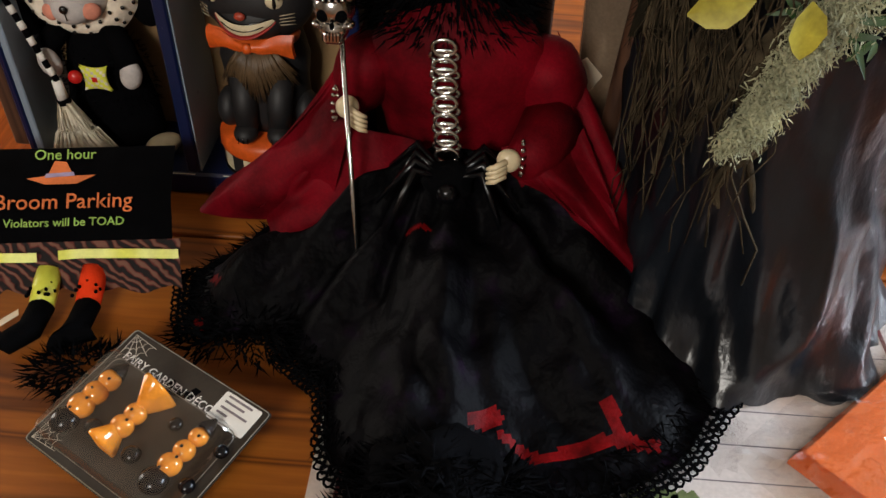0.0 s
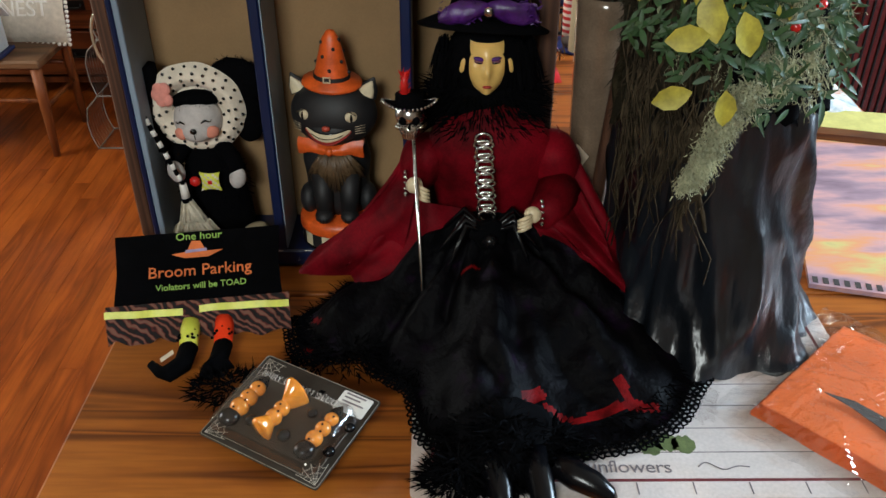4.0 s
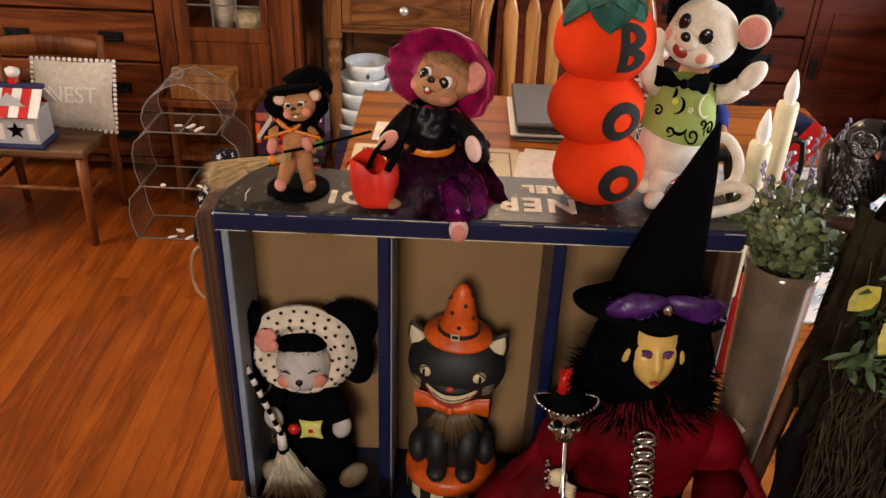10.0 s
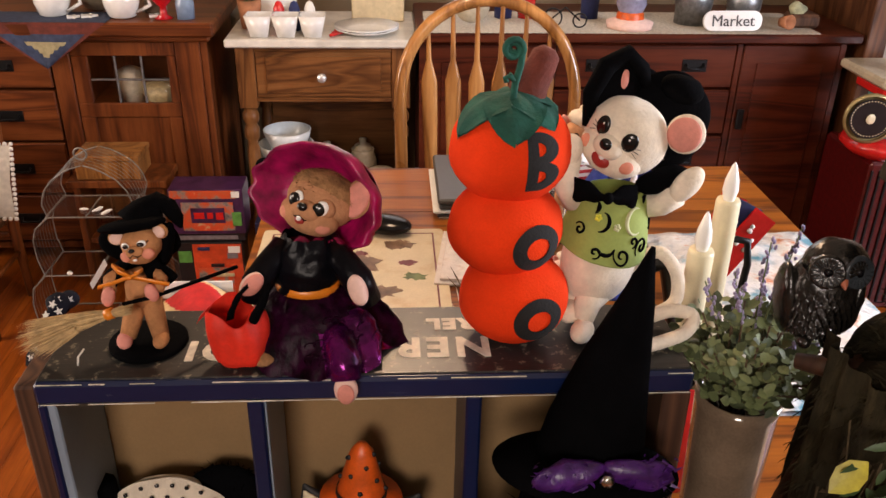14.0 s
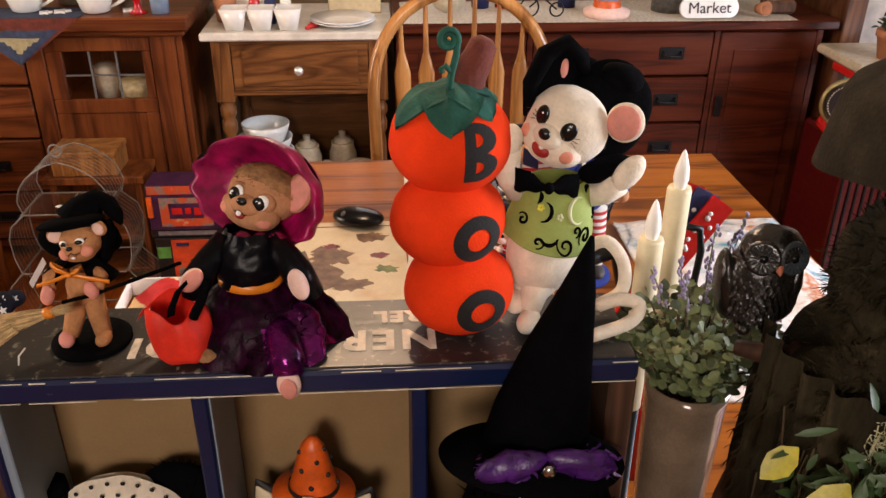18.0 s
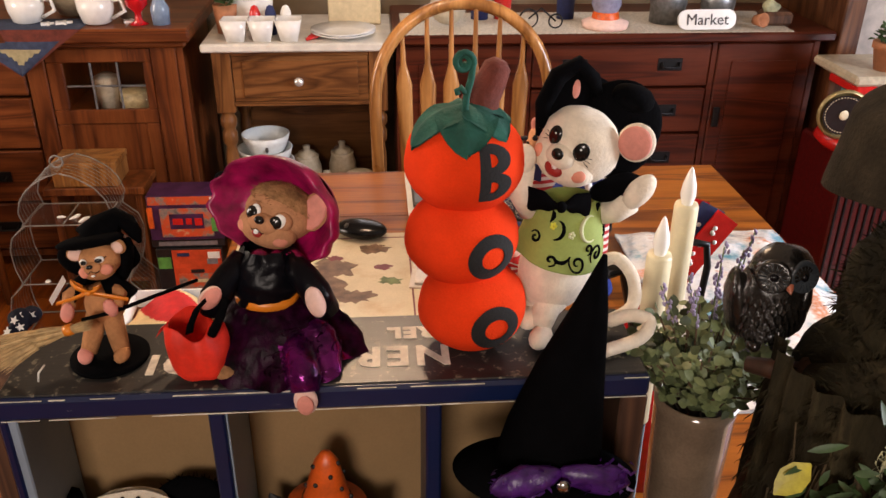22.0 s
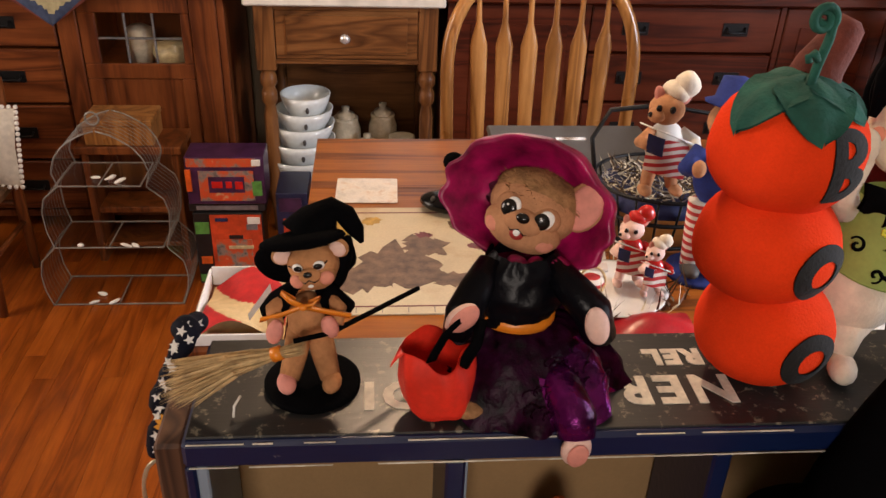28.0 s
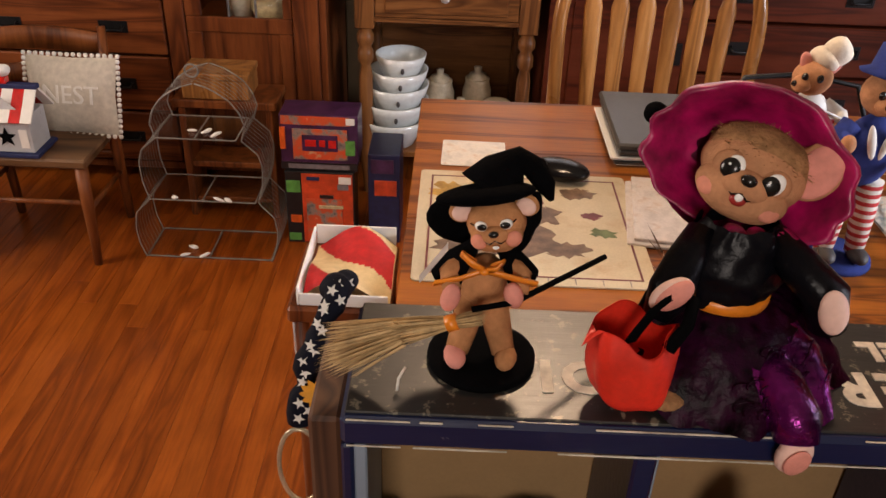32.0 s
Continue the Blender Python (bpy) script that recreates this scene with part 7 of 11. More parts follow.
for k in range(41):
    t = k / 40
    z = 0.7545 + 0.40 * t
    row = []
    for j in range(120):
        a = 2 * math.pi * j / 120
        fold = 1.2 * (0.5 - abs(math.sin(3.5 * a + 2.4 * noise.noise(Vector((math.cos(a), math.sin(a), t * 1.7)))))) + 0.7 * (0.5 - abs(math.sin(8.5 * a + 5 * noise.noise(Vector((math.cos(a) * 1.5, math.sin(a) * 1.5, t * 2.5 + 5)))))) + 1.3 * noise.noise(Vector((math.cos(a) * 3, math.sin(a) * 3, t * 2.2))) + 0.35 * noise.noise(Vector((math.cos(a) * 9, math.sin(a) * 9, t * 7)))
        rad = (0.104 - 0.032 * t + 0.012 * max(0, 1 - t * 7) ** 2) * (1 + (0.12 - 0.04 * t) * fold)
        row.append(Vector((tcx - 0.025 * t + rad * math.cos(a), tcy + 0.01 * t + rad * 1.05 * math.sin(a) + 0.004 * math.sin(12 * t + 3 * a), z + 0.004 * math.sin(6 * a) * (1 - t))))
    rows.append(row)
s.net(rows, 0, True)
part("robe", s, ROBE, tf, "charcoal satin robe in long folds")
HOOD = Vector((0.203, 0.552, 0))


def bark(name):
    """Brown-olive felted bark with deep furrows."""
    mt, nt, bs = nodes_of(name)
    n = speck(nt, 35, 6, stretch=(1, 1, 0.3), rough=0.75)
    c = ramp(nt, n, [(0.36, (0.010, 0.0080, 0.0038)), (0.55, (0.026, 0.0205, 0.0092)), (0.74, (0.072, 0.058, 0.027))])
    c = mix(nt, c, ramp(nt, speck(nt, 9, 3), [(0.35, (0.55, 0.55, 0.55)), (0.65, (1, 1, 1))]), 1.0, "MULTIPLY")
    nt.links.new(c, bs.inputs["Base Color"])
    bs.inputs["Roughness"].default_value = 0.9
    bs.inputs["Specular IOR Level"].default_value = 0.15
    bump(nt, bs, n, 0.9, 0.006)
    return mt


FELTED = bark("olive_brown_felted_fur")
# furry brown shoulders and a bent sleeve with its cuff
s = Solid()
for c, r, rot in (((0.192, 0.560, 1.205), (0.060, 0.052, 0.052), (0, -8, 0)), ((0.164, 0.548, 1.226), (0.036, 0.036, 0.030), (0, 30, 0)), ((0.180, 0.556, 1.135), (0.066, 0.060, 0.062), (0, 0, 0))):
    s.ell(c, r, 0, rot, 34, 24, 0.010, 28)
    fuzz(s, c, r, 1500, 0.008, 0)
part("shoulder", s, FELTED, tf, "brown furry shoulders")
s = Solid()
s.tube([(0.176, 0.520, 1.190), (0.150, 0.516, 1.168), (0.126, 0.530, 1.156), (0.112, 0.545, 1.150)], [0.026, 0.024, 0.022, 0.019], 0, 22)
fuzz(s, (0.140, 0.522, 1.160), (0.036, 0.026, 0.024), 1500, 0.008, 0)
part("sleeve", s, FELTED, tf, "brown furry sleeve")
# felt hat with a drooping brim
s = Solid()
rows = []
for k in range(30):
    if k < 14:
        q = k / 13
        rr, zz = (0.094 - 0.016 * q, -0.050 + 0.076 * q) if q < 0.5 else (0.086 - 0.068 * (q - 0.5), -0.012 + 0.032 * (q - 0.5))
    else:
        q = (k - 14) / 15
        rr, zz = 0.052 * math.cos(q * 1.45) ** 0.8 + 0.0005, 0.004 + 0.062 * math.sin(q * 1.5)
    row = []
    for j in range(64):
        a = 2 * math.pi * j / 64
        dr = max(0, 1 - k / 13)
        row.append(HOOD + Vector((rr * (1 + 0.03 * math.sin(3 * a)) * math.cos(a), rr * 0.95 * math.sin(a), 1.336 + zz + dr * (0.010 * math.sin(2 * a + 0.5) + 0.010 * math.cos(a)) + 0.003 * noise.noise(Vector((math.cos(a) * 3, math.sin(a) * 3, k * 0.2))))))
    rows.append(row)
s.net(rows, 0, True)
s.net([[p - Vector((0, 0, 0.004)) for p in r] for r in rows[:14]], 0, True, True)
s.net([[p, p - Vector((0, 0, 0.004))] for p in rows[0] + rows[0][:1]], 0)
hat = part("felt_hat", s, plain("grey_brown_felt", (0.028, 0.022, 0.014), 0.95, vary=0.45, scale=45, relief=0.8, spec=0.1), tf, "drooping grey-brown felt hat")
# Hair in plain black, so the brim's shade is part of its colour.
s = Solid()
s.ell(HOOD + Vector((-0.006, -0.004, 1.262)), (0.040, 0.042, 0.040), 0, (0, 0, 0), 24, 16, 0.006, 50)
for i in range(900):
    a = random.uniform(-3.3, -0.4)
    p = HOOD + Vector((0.038 * math.cos(a), 0.040 * math.sin(a), random.uniform(1.225, 1.285)))
    s.blade(p, p + Vector((random.uniform(-0.012, 0.008), random.uniform(-0.014, 0.0), -random.uniform(0.008, 0.03))), 0.0022, 0)
part("shaded_hair", s, BLACK, tf, "hair under the brim, its shade painted in as black")


def shell(a, z):
    """A place just outside the figure, by direction and height."""
    t = (z - 0.7545) / 0.40
    rad = 0.108 - 0.033 * min(1.2, t)
    return Vector((tcx - 0.025 * t + rad * math.cos(a), tcy + 0.01 * t + rad * 1.05 * math.sin(a), z))


def clump(s, c, rx, rz, n, size, m=0, hang=0.5):
    """A ragged tuft: short curling threads round a middle."""
    c = Vector(c)
    for i in range(n):
        d = Vector((random.gauss(0, 1), random.gauss(0, 1), random.gauss(0, 1))).normalized() * random.random() ** 0.5
        p = c + Vector((d.x * rx, d.y * rx * 0.6, d.z * rz))
        q = p + Vector((random.uniform(-1, 1), random.uniform(-1, 0.5), random.uniform(-1, 1) - hang)) * size
        r = q + Vector((random.uniform(-1, 1), random.uniform(-1, 0.5), random.uniform(-1, 1) - hang)) * size * 0.8
        w = random.uniform(0.0006, 0.0016)
        s.blade(p, q, w, m)
        s.blade(q, r, w * 0.8, m)


s = Solid()
for k in range(26):
    t = k / 25
    c = Vector((0.172, 0.436, 1.055)).lerp(Vector((0.137, 0.430, 0.968)), t) + Vector((0.006 * math.sin(k * 1.7), 0, 0))
    clump(s, c, 0.016 * (1 - 0.6 * t), 0.010, 130, 0.005)
for k in range(26):
    a, z = random.uniform(-1.45, 0.4), random.uniform(1.03, 1.13)
    clump(s, shell(a, z) + Vector((math.cos(a), math.sin(a), 0)) * 0.006, random.uniform(0.010, 0.020), 0.016, 90, 0.007)
for k in range(30):
    a, z = random.uniform(-2.3, -1.0), random.uniform(1.04, 1.16)
    clump(s, shell(a, z) + Vector((math.cos(a), math.sin(a), 0)) * 0.010, random.uniform(0.008, 0.016), 0.018, 80, 0.007)
for k in range(14):
    a = random.uniform(-3.1, -0.6)
    clump(s, HOOD + Vector((0.070 * math.cos(a), 0.066 * math.sin(a), 1.338)), random.uniform(0.006, 0.012), 0.006, 60, 0.005, 0, 0.1)
part("moss", s, MOSS, tf, "clumped hanging grey-green moss")["kind"] = "stuff"
# felted cloak with a torn lower edge
s = Solid()
rows = []
for i in range(61):
    a = radians(-205 + 104 * i / 60)
    low = 0.985 + 0.035 * noise.noise(Vector((i * 0.20, 2, 0))) + 0.012 * math.sin(i * 1.1) + 0.09 * max(0, (i - 30) / 30)
    row = []
    for k in range(15):
        t = k / 14
        z = 1.175 + (low - 1.175) * t
        o = 0.009 + 0.008 * noise.noise(Vector((i * 0.22, t * 3, 8))) + 0.003 * math.sin(i * 0.8 + 2 * t)
        row.append(shell(a, z) + Vector((math.cos(a), math.sin(a), 0)) * o)
    rows.append(row)
s.net(rows, 0, False, True)
for i in range(1500):
    r_ = random.choice(rows)
    p = r_[random.randrange(2, 15)]
    o = Vector((p.x - tcx, p.y - tcy, 0)).normalized()
    s.blade(p, p + o * random.uniform(0.001, 0.004) + Vector((random.uniform(-0.006, 0.006), 0, -random.uniform(0.003, 0.012))), 0.0007, 0)
part("cloak", s, FELTED, tf, "felted brown cloak with a torn hem")
s = Solid()
rows = []
for i in range(41):
    a = radians(-108 + 100 * i / 40)
    rows.append([shell(a, 1.165 - 0.150 * k / 12 + 0.02 * noise.noise(Vector((i * 0.3, k * 0.1, 1))) * k / 12) + Vector((math.cos(a), math.sin(a), 0)) * (0.006 + 0.004 * math.sin(i * 0.9) + 0.004 * noise.noise(Vector((i * 0.3, k * 0.4, 3)))) for k in range(13)])
s.net(rows, 0, False, True)
part("black_drape", s, BLACK, tf, "black cloth drape under the leaves")
# dark gauze hanging down one side in torn strips
s = Solid()
for i in range(13):
    a = -2.95 + 1.05 * i / 12 + random.uniform(-0.05, 0.05)
    z1, z0 = random.uniform(1.06, 1.14), random.uniform(0.90, 1.02)
    w = random.uniform(0.03, 0.09)
    rows = []
    for k in range(14):
        t = k / 13
        aa = a + 0.30 * noise.noise(Vector((i * 1.3, t * 3, 0)))
        out = 0.004 + 0.010 * abs(noise.noise(Vector((i * 0.7, t * 3, 4)))) + 0.0007 * (i % 6)
        wd = w * (1 - 0.7 * t ** 3) * (1 + 0.5 * noise.noise(Vector((i, t * 9, 2))))
        rows.append([shell(aa + wd * u, z1 + (z0 - z1) * t) + Vector((math.cos(aa), math.sin(aa), 0)) * (out + 0.003 * math.cos(u * 3 + i)) for u in (-1, -0.4, 0.3, 1)])
    s.net(rows, 0)
for i in range(70):
    a = random.uniform(-2.9, -1.95)
    z1, z0 = random.uniform(1.0, 1.15), random.uniform(0.86, 1.0)
    pts = []
    for k in range(8):
        t = k / 7
        aa = a + 0.22 * noise.noise(Vector((i * 3.1, t * 3, 1)))
        pts.append(shell(aa, z1 + (z0 - z1) * t) + Vector((math.cos(aa), math.sin(aa), 0)) * (0.014 + 0.012 * noise.noise(Vector((i, t * 4, 6)))))
    s.tube(pts, random.uniform(0.0004, 0.0009), 0, 3)
part("gauze", s, plain("torn_brown_gauze", (0.060, 0.045, 0.026), 0.95, vary=0.7, scale=70, relief=1.0, spec=0.1), tf, "torn dark brown gauze strips")["kind"] = "stuff"
for x, y, z, dx_, dz_, ln in ((0.110, 0.418, 1.101, 0.9, 0.15, 0.034), (0.155, 0.414, 1.106, 0.3, -0.9, 0.036), (0.106, 0.418, 1.053, 0.9, 0.3, 0.032), (0.148, 0.412, 1.046, 0.1, -1, 0.030), (0.155, 0.430, 1.158, -0.9, 0.3, 0.030), (0.180, 0.428, 1.155, 0.3, 0.9, 0.026), (0.148, 0.488, 1.138, 0.8, -0.3, 0.044), (0.126, 0.500, 1.146, -0.6, 0.5, 0.026), (0.176, 0.470, 1.150, 0.5, 0.6, 0.026)):
    s = Solid()
    s.leaf((x - dx_ * ln * 0.5, y, z - dz_ * ln * 0.5), ln, ln * 0.62, (dx_, -0.12, dz_), (0.1, -1, 0.25), 0, 0.10)
    part("leaf", s, YELLOW_LEAF, tf)
for a, z, ln in ((-2.35, 1.145, 0.036), (-2.05, 1.130, 0.040), (-2.60, 1.150, 0.026), (-1.80, 1.150, 0.032)):
    s = Solid()
    p = shell(a, z) + Vector((math.cos(a), math.sin(a), 0)) * 0.036
    s.leaf(p, ln, ln * 0.6, (math.sin(a * 3), -0.3, -0.7), (-0.5, -0.7, 0.6), 0, 0.10)
    part("leaf", s, YELLOW_LEAF, tf)
s = Solid()
for i in range(420):
    a, z = random.uniform(-2.4, 0.2), random.gauss(1.115, 0.035)
    p = shell(a, min(1.17, z)) + Vector((math.cos(a), math.sin(a), 0)) * random.uniform(0.0, 0.02)
    d = Vector((random.uniform(-1, 1), random.uniform(-1, 0.2), random.uniform(-0.8, 0.6)))
    s.leaf(p, random.uniform(0.008, 0.02), random.uniform(0.003, 0.007), d, (random.uniform(-0.4, 0.4), -1, 0.6), 0, 0.2)
for i in range(150):
    a, z = random.uniform(-2.6, -0.6), random.uniform(1.225, 1.262)
    d = Vector((random.uniform(-1, 1), random.uniform(-1, 0.2), random.uniform(-1, 0.3)))
    s.leaf(HOOD + Vector((0.055 * math.cos(a), 0.052 * math.sin(a), z)), random.uniform(0.008, 0.018), random.uniform(0.002, 0.005), d, (random.uniform(-0.4, 0.4), -1, 0.6), 0, 0.2)
for i in range(160):
    a, z = random.uniform(-1.9, 0.0), random.uniform(1.03, 1.13)
    p = shell(a, z) + Vector((math.cos(a), math.sin(a), 0)) * random.uniform(0.010, 0.022)
    s.leaf(p, random.uniform(0.012, 0.026), random.uniform(0.003, 0.006), (random.uniform(-1, 1), random.uniform(-0.6, 0.1), random.uniform(-1, 0.6)), (random.uniform(-0.4, 0.4), -1, 0.5), 0, 0.3)
for i in range(260):
    a, z = random.uniform(-2.7, -1.6), random.uniform(1.07, 1.155)
    p = shell(a, z) + Vector((math.cos(a), math.sin(a), 0)) * random.uniform(0.018, 0.034)
    s.leaf(p, random.uniform(0.010, 0.022), random.uniform(0.003, 0.006), (random.uniform(-1, 1), random.uniform(-0.8, 0.1), random.uniform(-1, 0.6)), (random.uniform(-0.8, 0.0), -0.8, 0.7), 0, 0.25)
part("sprigs", s, GREEN_LEAF, tf, "small green leaf sprigs")["kind"] = "stuff"
for a, z in ((-2.1, 1.135), (-1.35, 1.10), (-1.1, 1.115), (-1.6, 1.15), (-0.9, 1.13), (-1.85, 1.165)):
    s = Solid()
    s.ell(shell(a, z) + Vector((math.cos(a), math.sin(a), 0)) * 0.016, 0.0045, 0, (0, 0, 0), 10, 8)
    part("berry", s, RED, tf)
for x, y, z in ((0.136, 0.520, 1.342), (0.154, 0.500, 1.344), (0.128, 0.545, 1.340)):
    s = Solid()
    s.ell((x, y, z), 0.0045, 0, (0, 0, 0), 12, 8)
    part("berry", s, RED, tf)
s = Solid()
s.tube([(0.120, 0.560, 1.160), (0.110, 0.572, 1.09), (0.103, 0.584, 1.02), (0.096, 0.592, 0.90), (0.090, 0.600, 0.765)], [0.0085, 0.0075, 0.0075, 0.007, 0.0065], 0, 10)
s.tube([(0.145, 0.53, 1.165), (0.12, 0.56, 1.152), (0.09, 0.585, 1.146)], [0.012, 0.009, 0.005], 0, 8)
part("branch", s, CRATE_BARE, tf, "dark bent branch arm")
s = Solid()
for k in range(10):
    s.leaf((0.115 + 0.009 * k, 0.452 - 0.001 * k, 1.128 - 0.0012 * k), 0.011, 0.004, (0, -0.2, -1), (0, -1, 0.2), 0, 0.1)
part("fringe", s, YELLOW_LEAF, tf, "row of small yellow fronds")

s = Solid()
oc = Vector((0.108, 0.600, 1.190))
s.ell(oc, (0.0275, 0.0240, 0.0350), 0, (6, 6, 0), 26, 20, 0.0016, 90)
s.ell(oc + Vector((0.005, -0.005, 0.0290)), (0.0240, 0.0215, 0.0195), 0, (0, 0, 0), 24, 16, 0.001, 90)
for sx in (-1, 1):
    fcx = oc + Vector((0.004 + sx * 0.0112, -0.0225 + 0.002 * (sx > 0), 0.0300))
    rot_ = (78, 0, sx * 20)
    s.lathe([(0.0, 0.0015), (0.004, 0.0030), (0.0085, 0.0018), (0.0112, 0.0030), (0.0125, 0.0022), (0.0132, -0.002)], fcx, 1 if sx > 0 else 0, 26, rot_)
    s.ell(fcx + Vector((0, -0.0030, 0.0005)), (0.0032, 0.0018, 0.0032), 2, (0, 0, 0), 12, 8)
    for q in range(18):
        an = 2 * math.pi * q / 18
        e_ = Euler([radians(v) for v in rot_]).to_matrix()
        s.tube([fcx + e_ @ Vector((0.0045 * math.cos(an), 0.0045 * math.sin(an), 0.0030)), fcx + e_ @ Vector((0.0108 * math.cos(an), 0.0108 * math.sin(an), 0.0032))], 0.0003, 1, 4)
    s.ell(oc + Vector((sx * 0.0235, 0.002, -0.006)), (0.0085, 0.0175, 0.0300), 0, (0, sx * 6, 0), 18, 12, 0.0015, 140)
s.lathe([(0.0032, 0.0), (0.0026, 0.003), (0.0004, 0.0072)], oc + Vector((0.004, -0.0270, 0.0255)), 3, 10, (125, 0, 0))
for row_ in range(9):
    for q in range(15):
        a = radians(-172 + 164 * (q + 0.5 * (row_ % 2)) / 14.5)
        v = 0.42 - 0.155 * row_
        p = oc + Vector((0.0274 * math.cos(a) * math.cos(v), 0.0240 * math.sin(a) * math.cos(v) - 0.0004, 0.035 * math.sin(v)))
        s.leaf(p, random.uniform(0.006, 0.010), random.uniform(0.003, 0.0055), (0.12 * math.cos(a), 0.12 * math.sin(a) - 0.05, -1), (math.cos(a), math.sin(a), 0.35), 0, -0.06)
for sx in (-1, 1):
    s.ell(oc + Vector((sx * 0.009, -0.014, -0.0345)), (0.006, 0.009, 0.006), 0)
OWL = plain("dark_owl_resin", (0.010, 0.0088, 0.0075), 0.24, vary=0.7, scale=90, relief=0.8, fine=260, spec=0.6)
turn(s, 0, oc + Vector((0, 0, -0.03)), (0, 0, -8), 0.82)
s.v = [(p[0] - 0.005, p[1], p[2] + 0.002) for p in s.v]
single("owl_figurine", s, [OWL, plain("owl_eye_ring", (0.030, 0.036, 0.042), 0.25, vary=0.4), BLACK_GLOSS, plain("owl_beak", (0.34, 0.10, 0.05), 0.4)], "glossy dark owl figurine perched on the branch arm", "figurine")

# ---- vase with greenery ----
vs = thing("flower_vase", (0.098, 0.664, 0.751), "tall tan glass vase of sage sprigs and lavender behind the dolls", "vase")
s = Solid()
s.lathe([(0.0, 0.0), (0.023, 0.0), (0.0245, 0.004), (0.026, 0.12), (0.0315, 0.30), (0.0330, 0.312), (0.0295, 0.312), (0.024, 0.13), (0.0, 0.12)], (0.098, 0.664, 0.751), 0, 30)
part("vessel", s, plain("smoky_tan_glass", (0.19, 0.135, 0.09), 0.12, vary=0.35, scale=20, coat=0.6, relief=0), vs)
s = Solid()
t2 = Solid()
for i in range(64):
    a, r = random.random() * 6.283, math.sqrt(random.random())
    top = Vector((0.096 + 0.064 * r * math.cos(a), 0.660 + 0.050 * r * math.sin(a), 1.082 + 0.082 * (1 - r * 0.8) * random.uniform(0.5, 1.1)))
    b0 = Vector((0.098 + 0.012 * math.cos(a), 0.664 + 0.012 * math.sin(a), 1.045))
    s.tube([b0, b0.lerp(top, 0.5) + Vector((0, 0, 0.012)), top], 0.0008, 0, 4)
    for k in range(16):
        p = b0.lerp(top, 0.25 + 0.75 * k / 15) + Vector((random.uniform(-0.004, 0.004), random.uniform(-0.004, 0.004), 0.006))
        d = Vector((random.uniform(-1, 1), random.uniform(-1, 0.7), random.uniform(-0.2, 1.0)))
        t2.leaf(p, random.uniform(0.007, 0.0125), random.uniform(0.0052, 0.0085), d, (random.uniform(-0.6, 0.6), -0.7, 1), 0 if random.random() < 0.75 else 1, 0.12)
part("stem", s, VINE, vs)["kind"] = "stuff"
part("foliage", t2, [SAGE_LEAF, plain("deep_sage_leaf", (0.06, 0.08, 0.03), 0.6, vary=0.4)], vs, "grey-green sage leaves")["kind"] = "stuff"
s = Solid()
for i in range(18):
    top = Vector((0.098 + random.uniform(-0.045, 0.060), 0.672 + random.uniform(-0.035, 0.035), random.uniform(1.115, 1.170) + (0.045 if i % 5 == 0 else 0)))
    if i % 5 == 0:
        top.x = random.uniform(0.105, 0.140)
    b0 = Vector((0.100, 0.668, 1.055))
    s.tube([b0, b0.lerp(top, 0.6) + Vector((0, 0, 0.006)), top], 0.0007, 1, 4)
    for k in range(20):
        p = b0.lerp(top, 1 - 0.018 * k) + Vector((random.uniform(-0.0028, 0.0028), random.uniform(-0.0028, 0.0028), 0.002))
        s.ell(p, (0.0013, 0.0013, 0.0022), 0, (random.uniform(-40, 40), random.uniform(-40, 40), 0), 6, 4)
part("lavender", s, [LILAC, SAGE_LEAF], vs, "purple lavender spikes")["kind"] = "stuff"

# ---- wrapped flag and laid-out picture cloth at the side ----
wf = thing("wrapped_flag", (0.30, 0.38, 0.751), "folded orange printed flag in a crinkled clear bag on the table", "packaging")
fm = axes((0.221, 0.366, 0.7545), (0.100, -0.108, 0), (0.108, 0.100, 0))
ORANGE_CLOTH = plain("orange_nylon", (0.80, 0.17, 0.03), 0.5, vary=0.2, scale=15, relief=0.3)
for k in range(3):
    s = Solid()
    o = 0.004 * k
    rows = [[fm @ Vector((-0.010 + o * 0.6 + 0.23 * u, o + 0.17 * v, 0.002 + 0.0042 * k + 0.0015 * noise.noise(Vector((u * 5, v * 5, k))) + (0.003 * math.sin(math.pi * u) if k == 2 else 0))) for v in [j / 10 for j in range(11)]] for u in [i / 14 for i in range(15)]]
    s.net(rows, 0, False, False)
    s.net([[p - Vector((0, 0, 0.0025)) for p in r] for r in rows], 0, False, True)
    fold = part("fold", s, ORANGE_CLOTH, wf)
s = Solid()
gm = fm @ Matrix.Translation((0.085, 0.055, 0.0155))
s.prism([(-0.055, 0.005), (-0.030, 0.014), (0.0, 0.013), (0.02, 0.02), (0.06, 0.012), (0.09, -0.01), (0.10, -0.035), (0.06, -0.020), (0.045, -0.045), (0.03, -0.016), (0.005, -0.004), (-0.03, 0.004)], 0.0006, gm, 0)
s.prism([(0.0, 0.06), (0.05, 0.055), (0.10, 0.07), (0.10, 0.09), (0.02, 0.08)], 0.0006, gm, 0)
part("black_print", s, INK, wf, "black printed bat shapes")
s = Solid()
s.prism([(0.04, -0.004), (0.08, 0.002), (0.10, -0.012), (0.09, -0.022), (0.055, -0.014)], 0.0005, gm @ Matrix.Translation((0.002, -0.014, 0.0002)), 0)
s.prism([(-0.01, 0.045), (0.06, 0.042), (0.11, 0.058), (0.10, 0.066), (0.02, 0.056)], 0.0005, gm @ Matrix.Translation((0, 0, 0.0003)), 0)
part("yellow_print", s, YELLOW_RIBBON, wf, "yellow printed edging")
s = Solid()
rows = []
rg = random.Random(12)
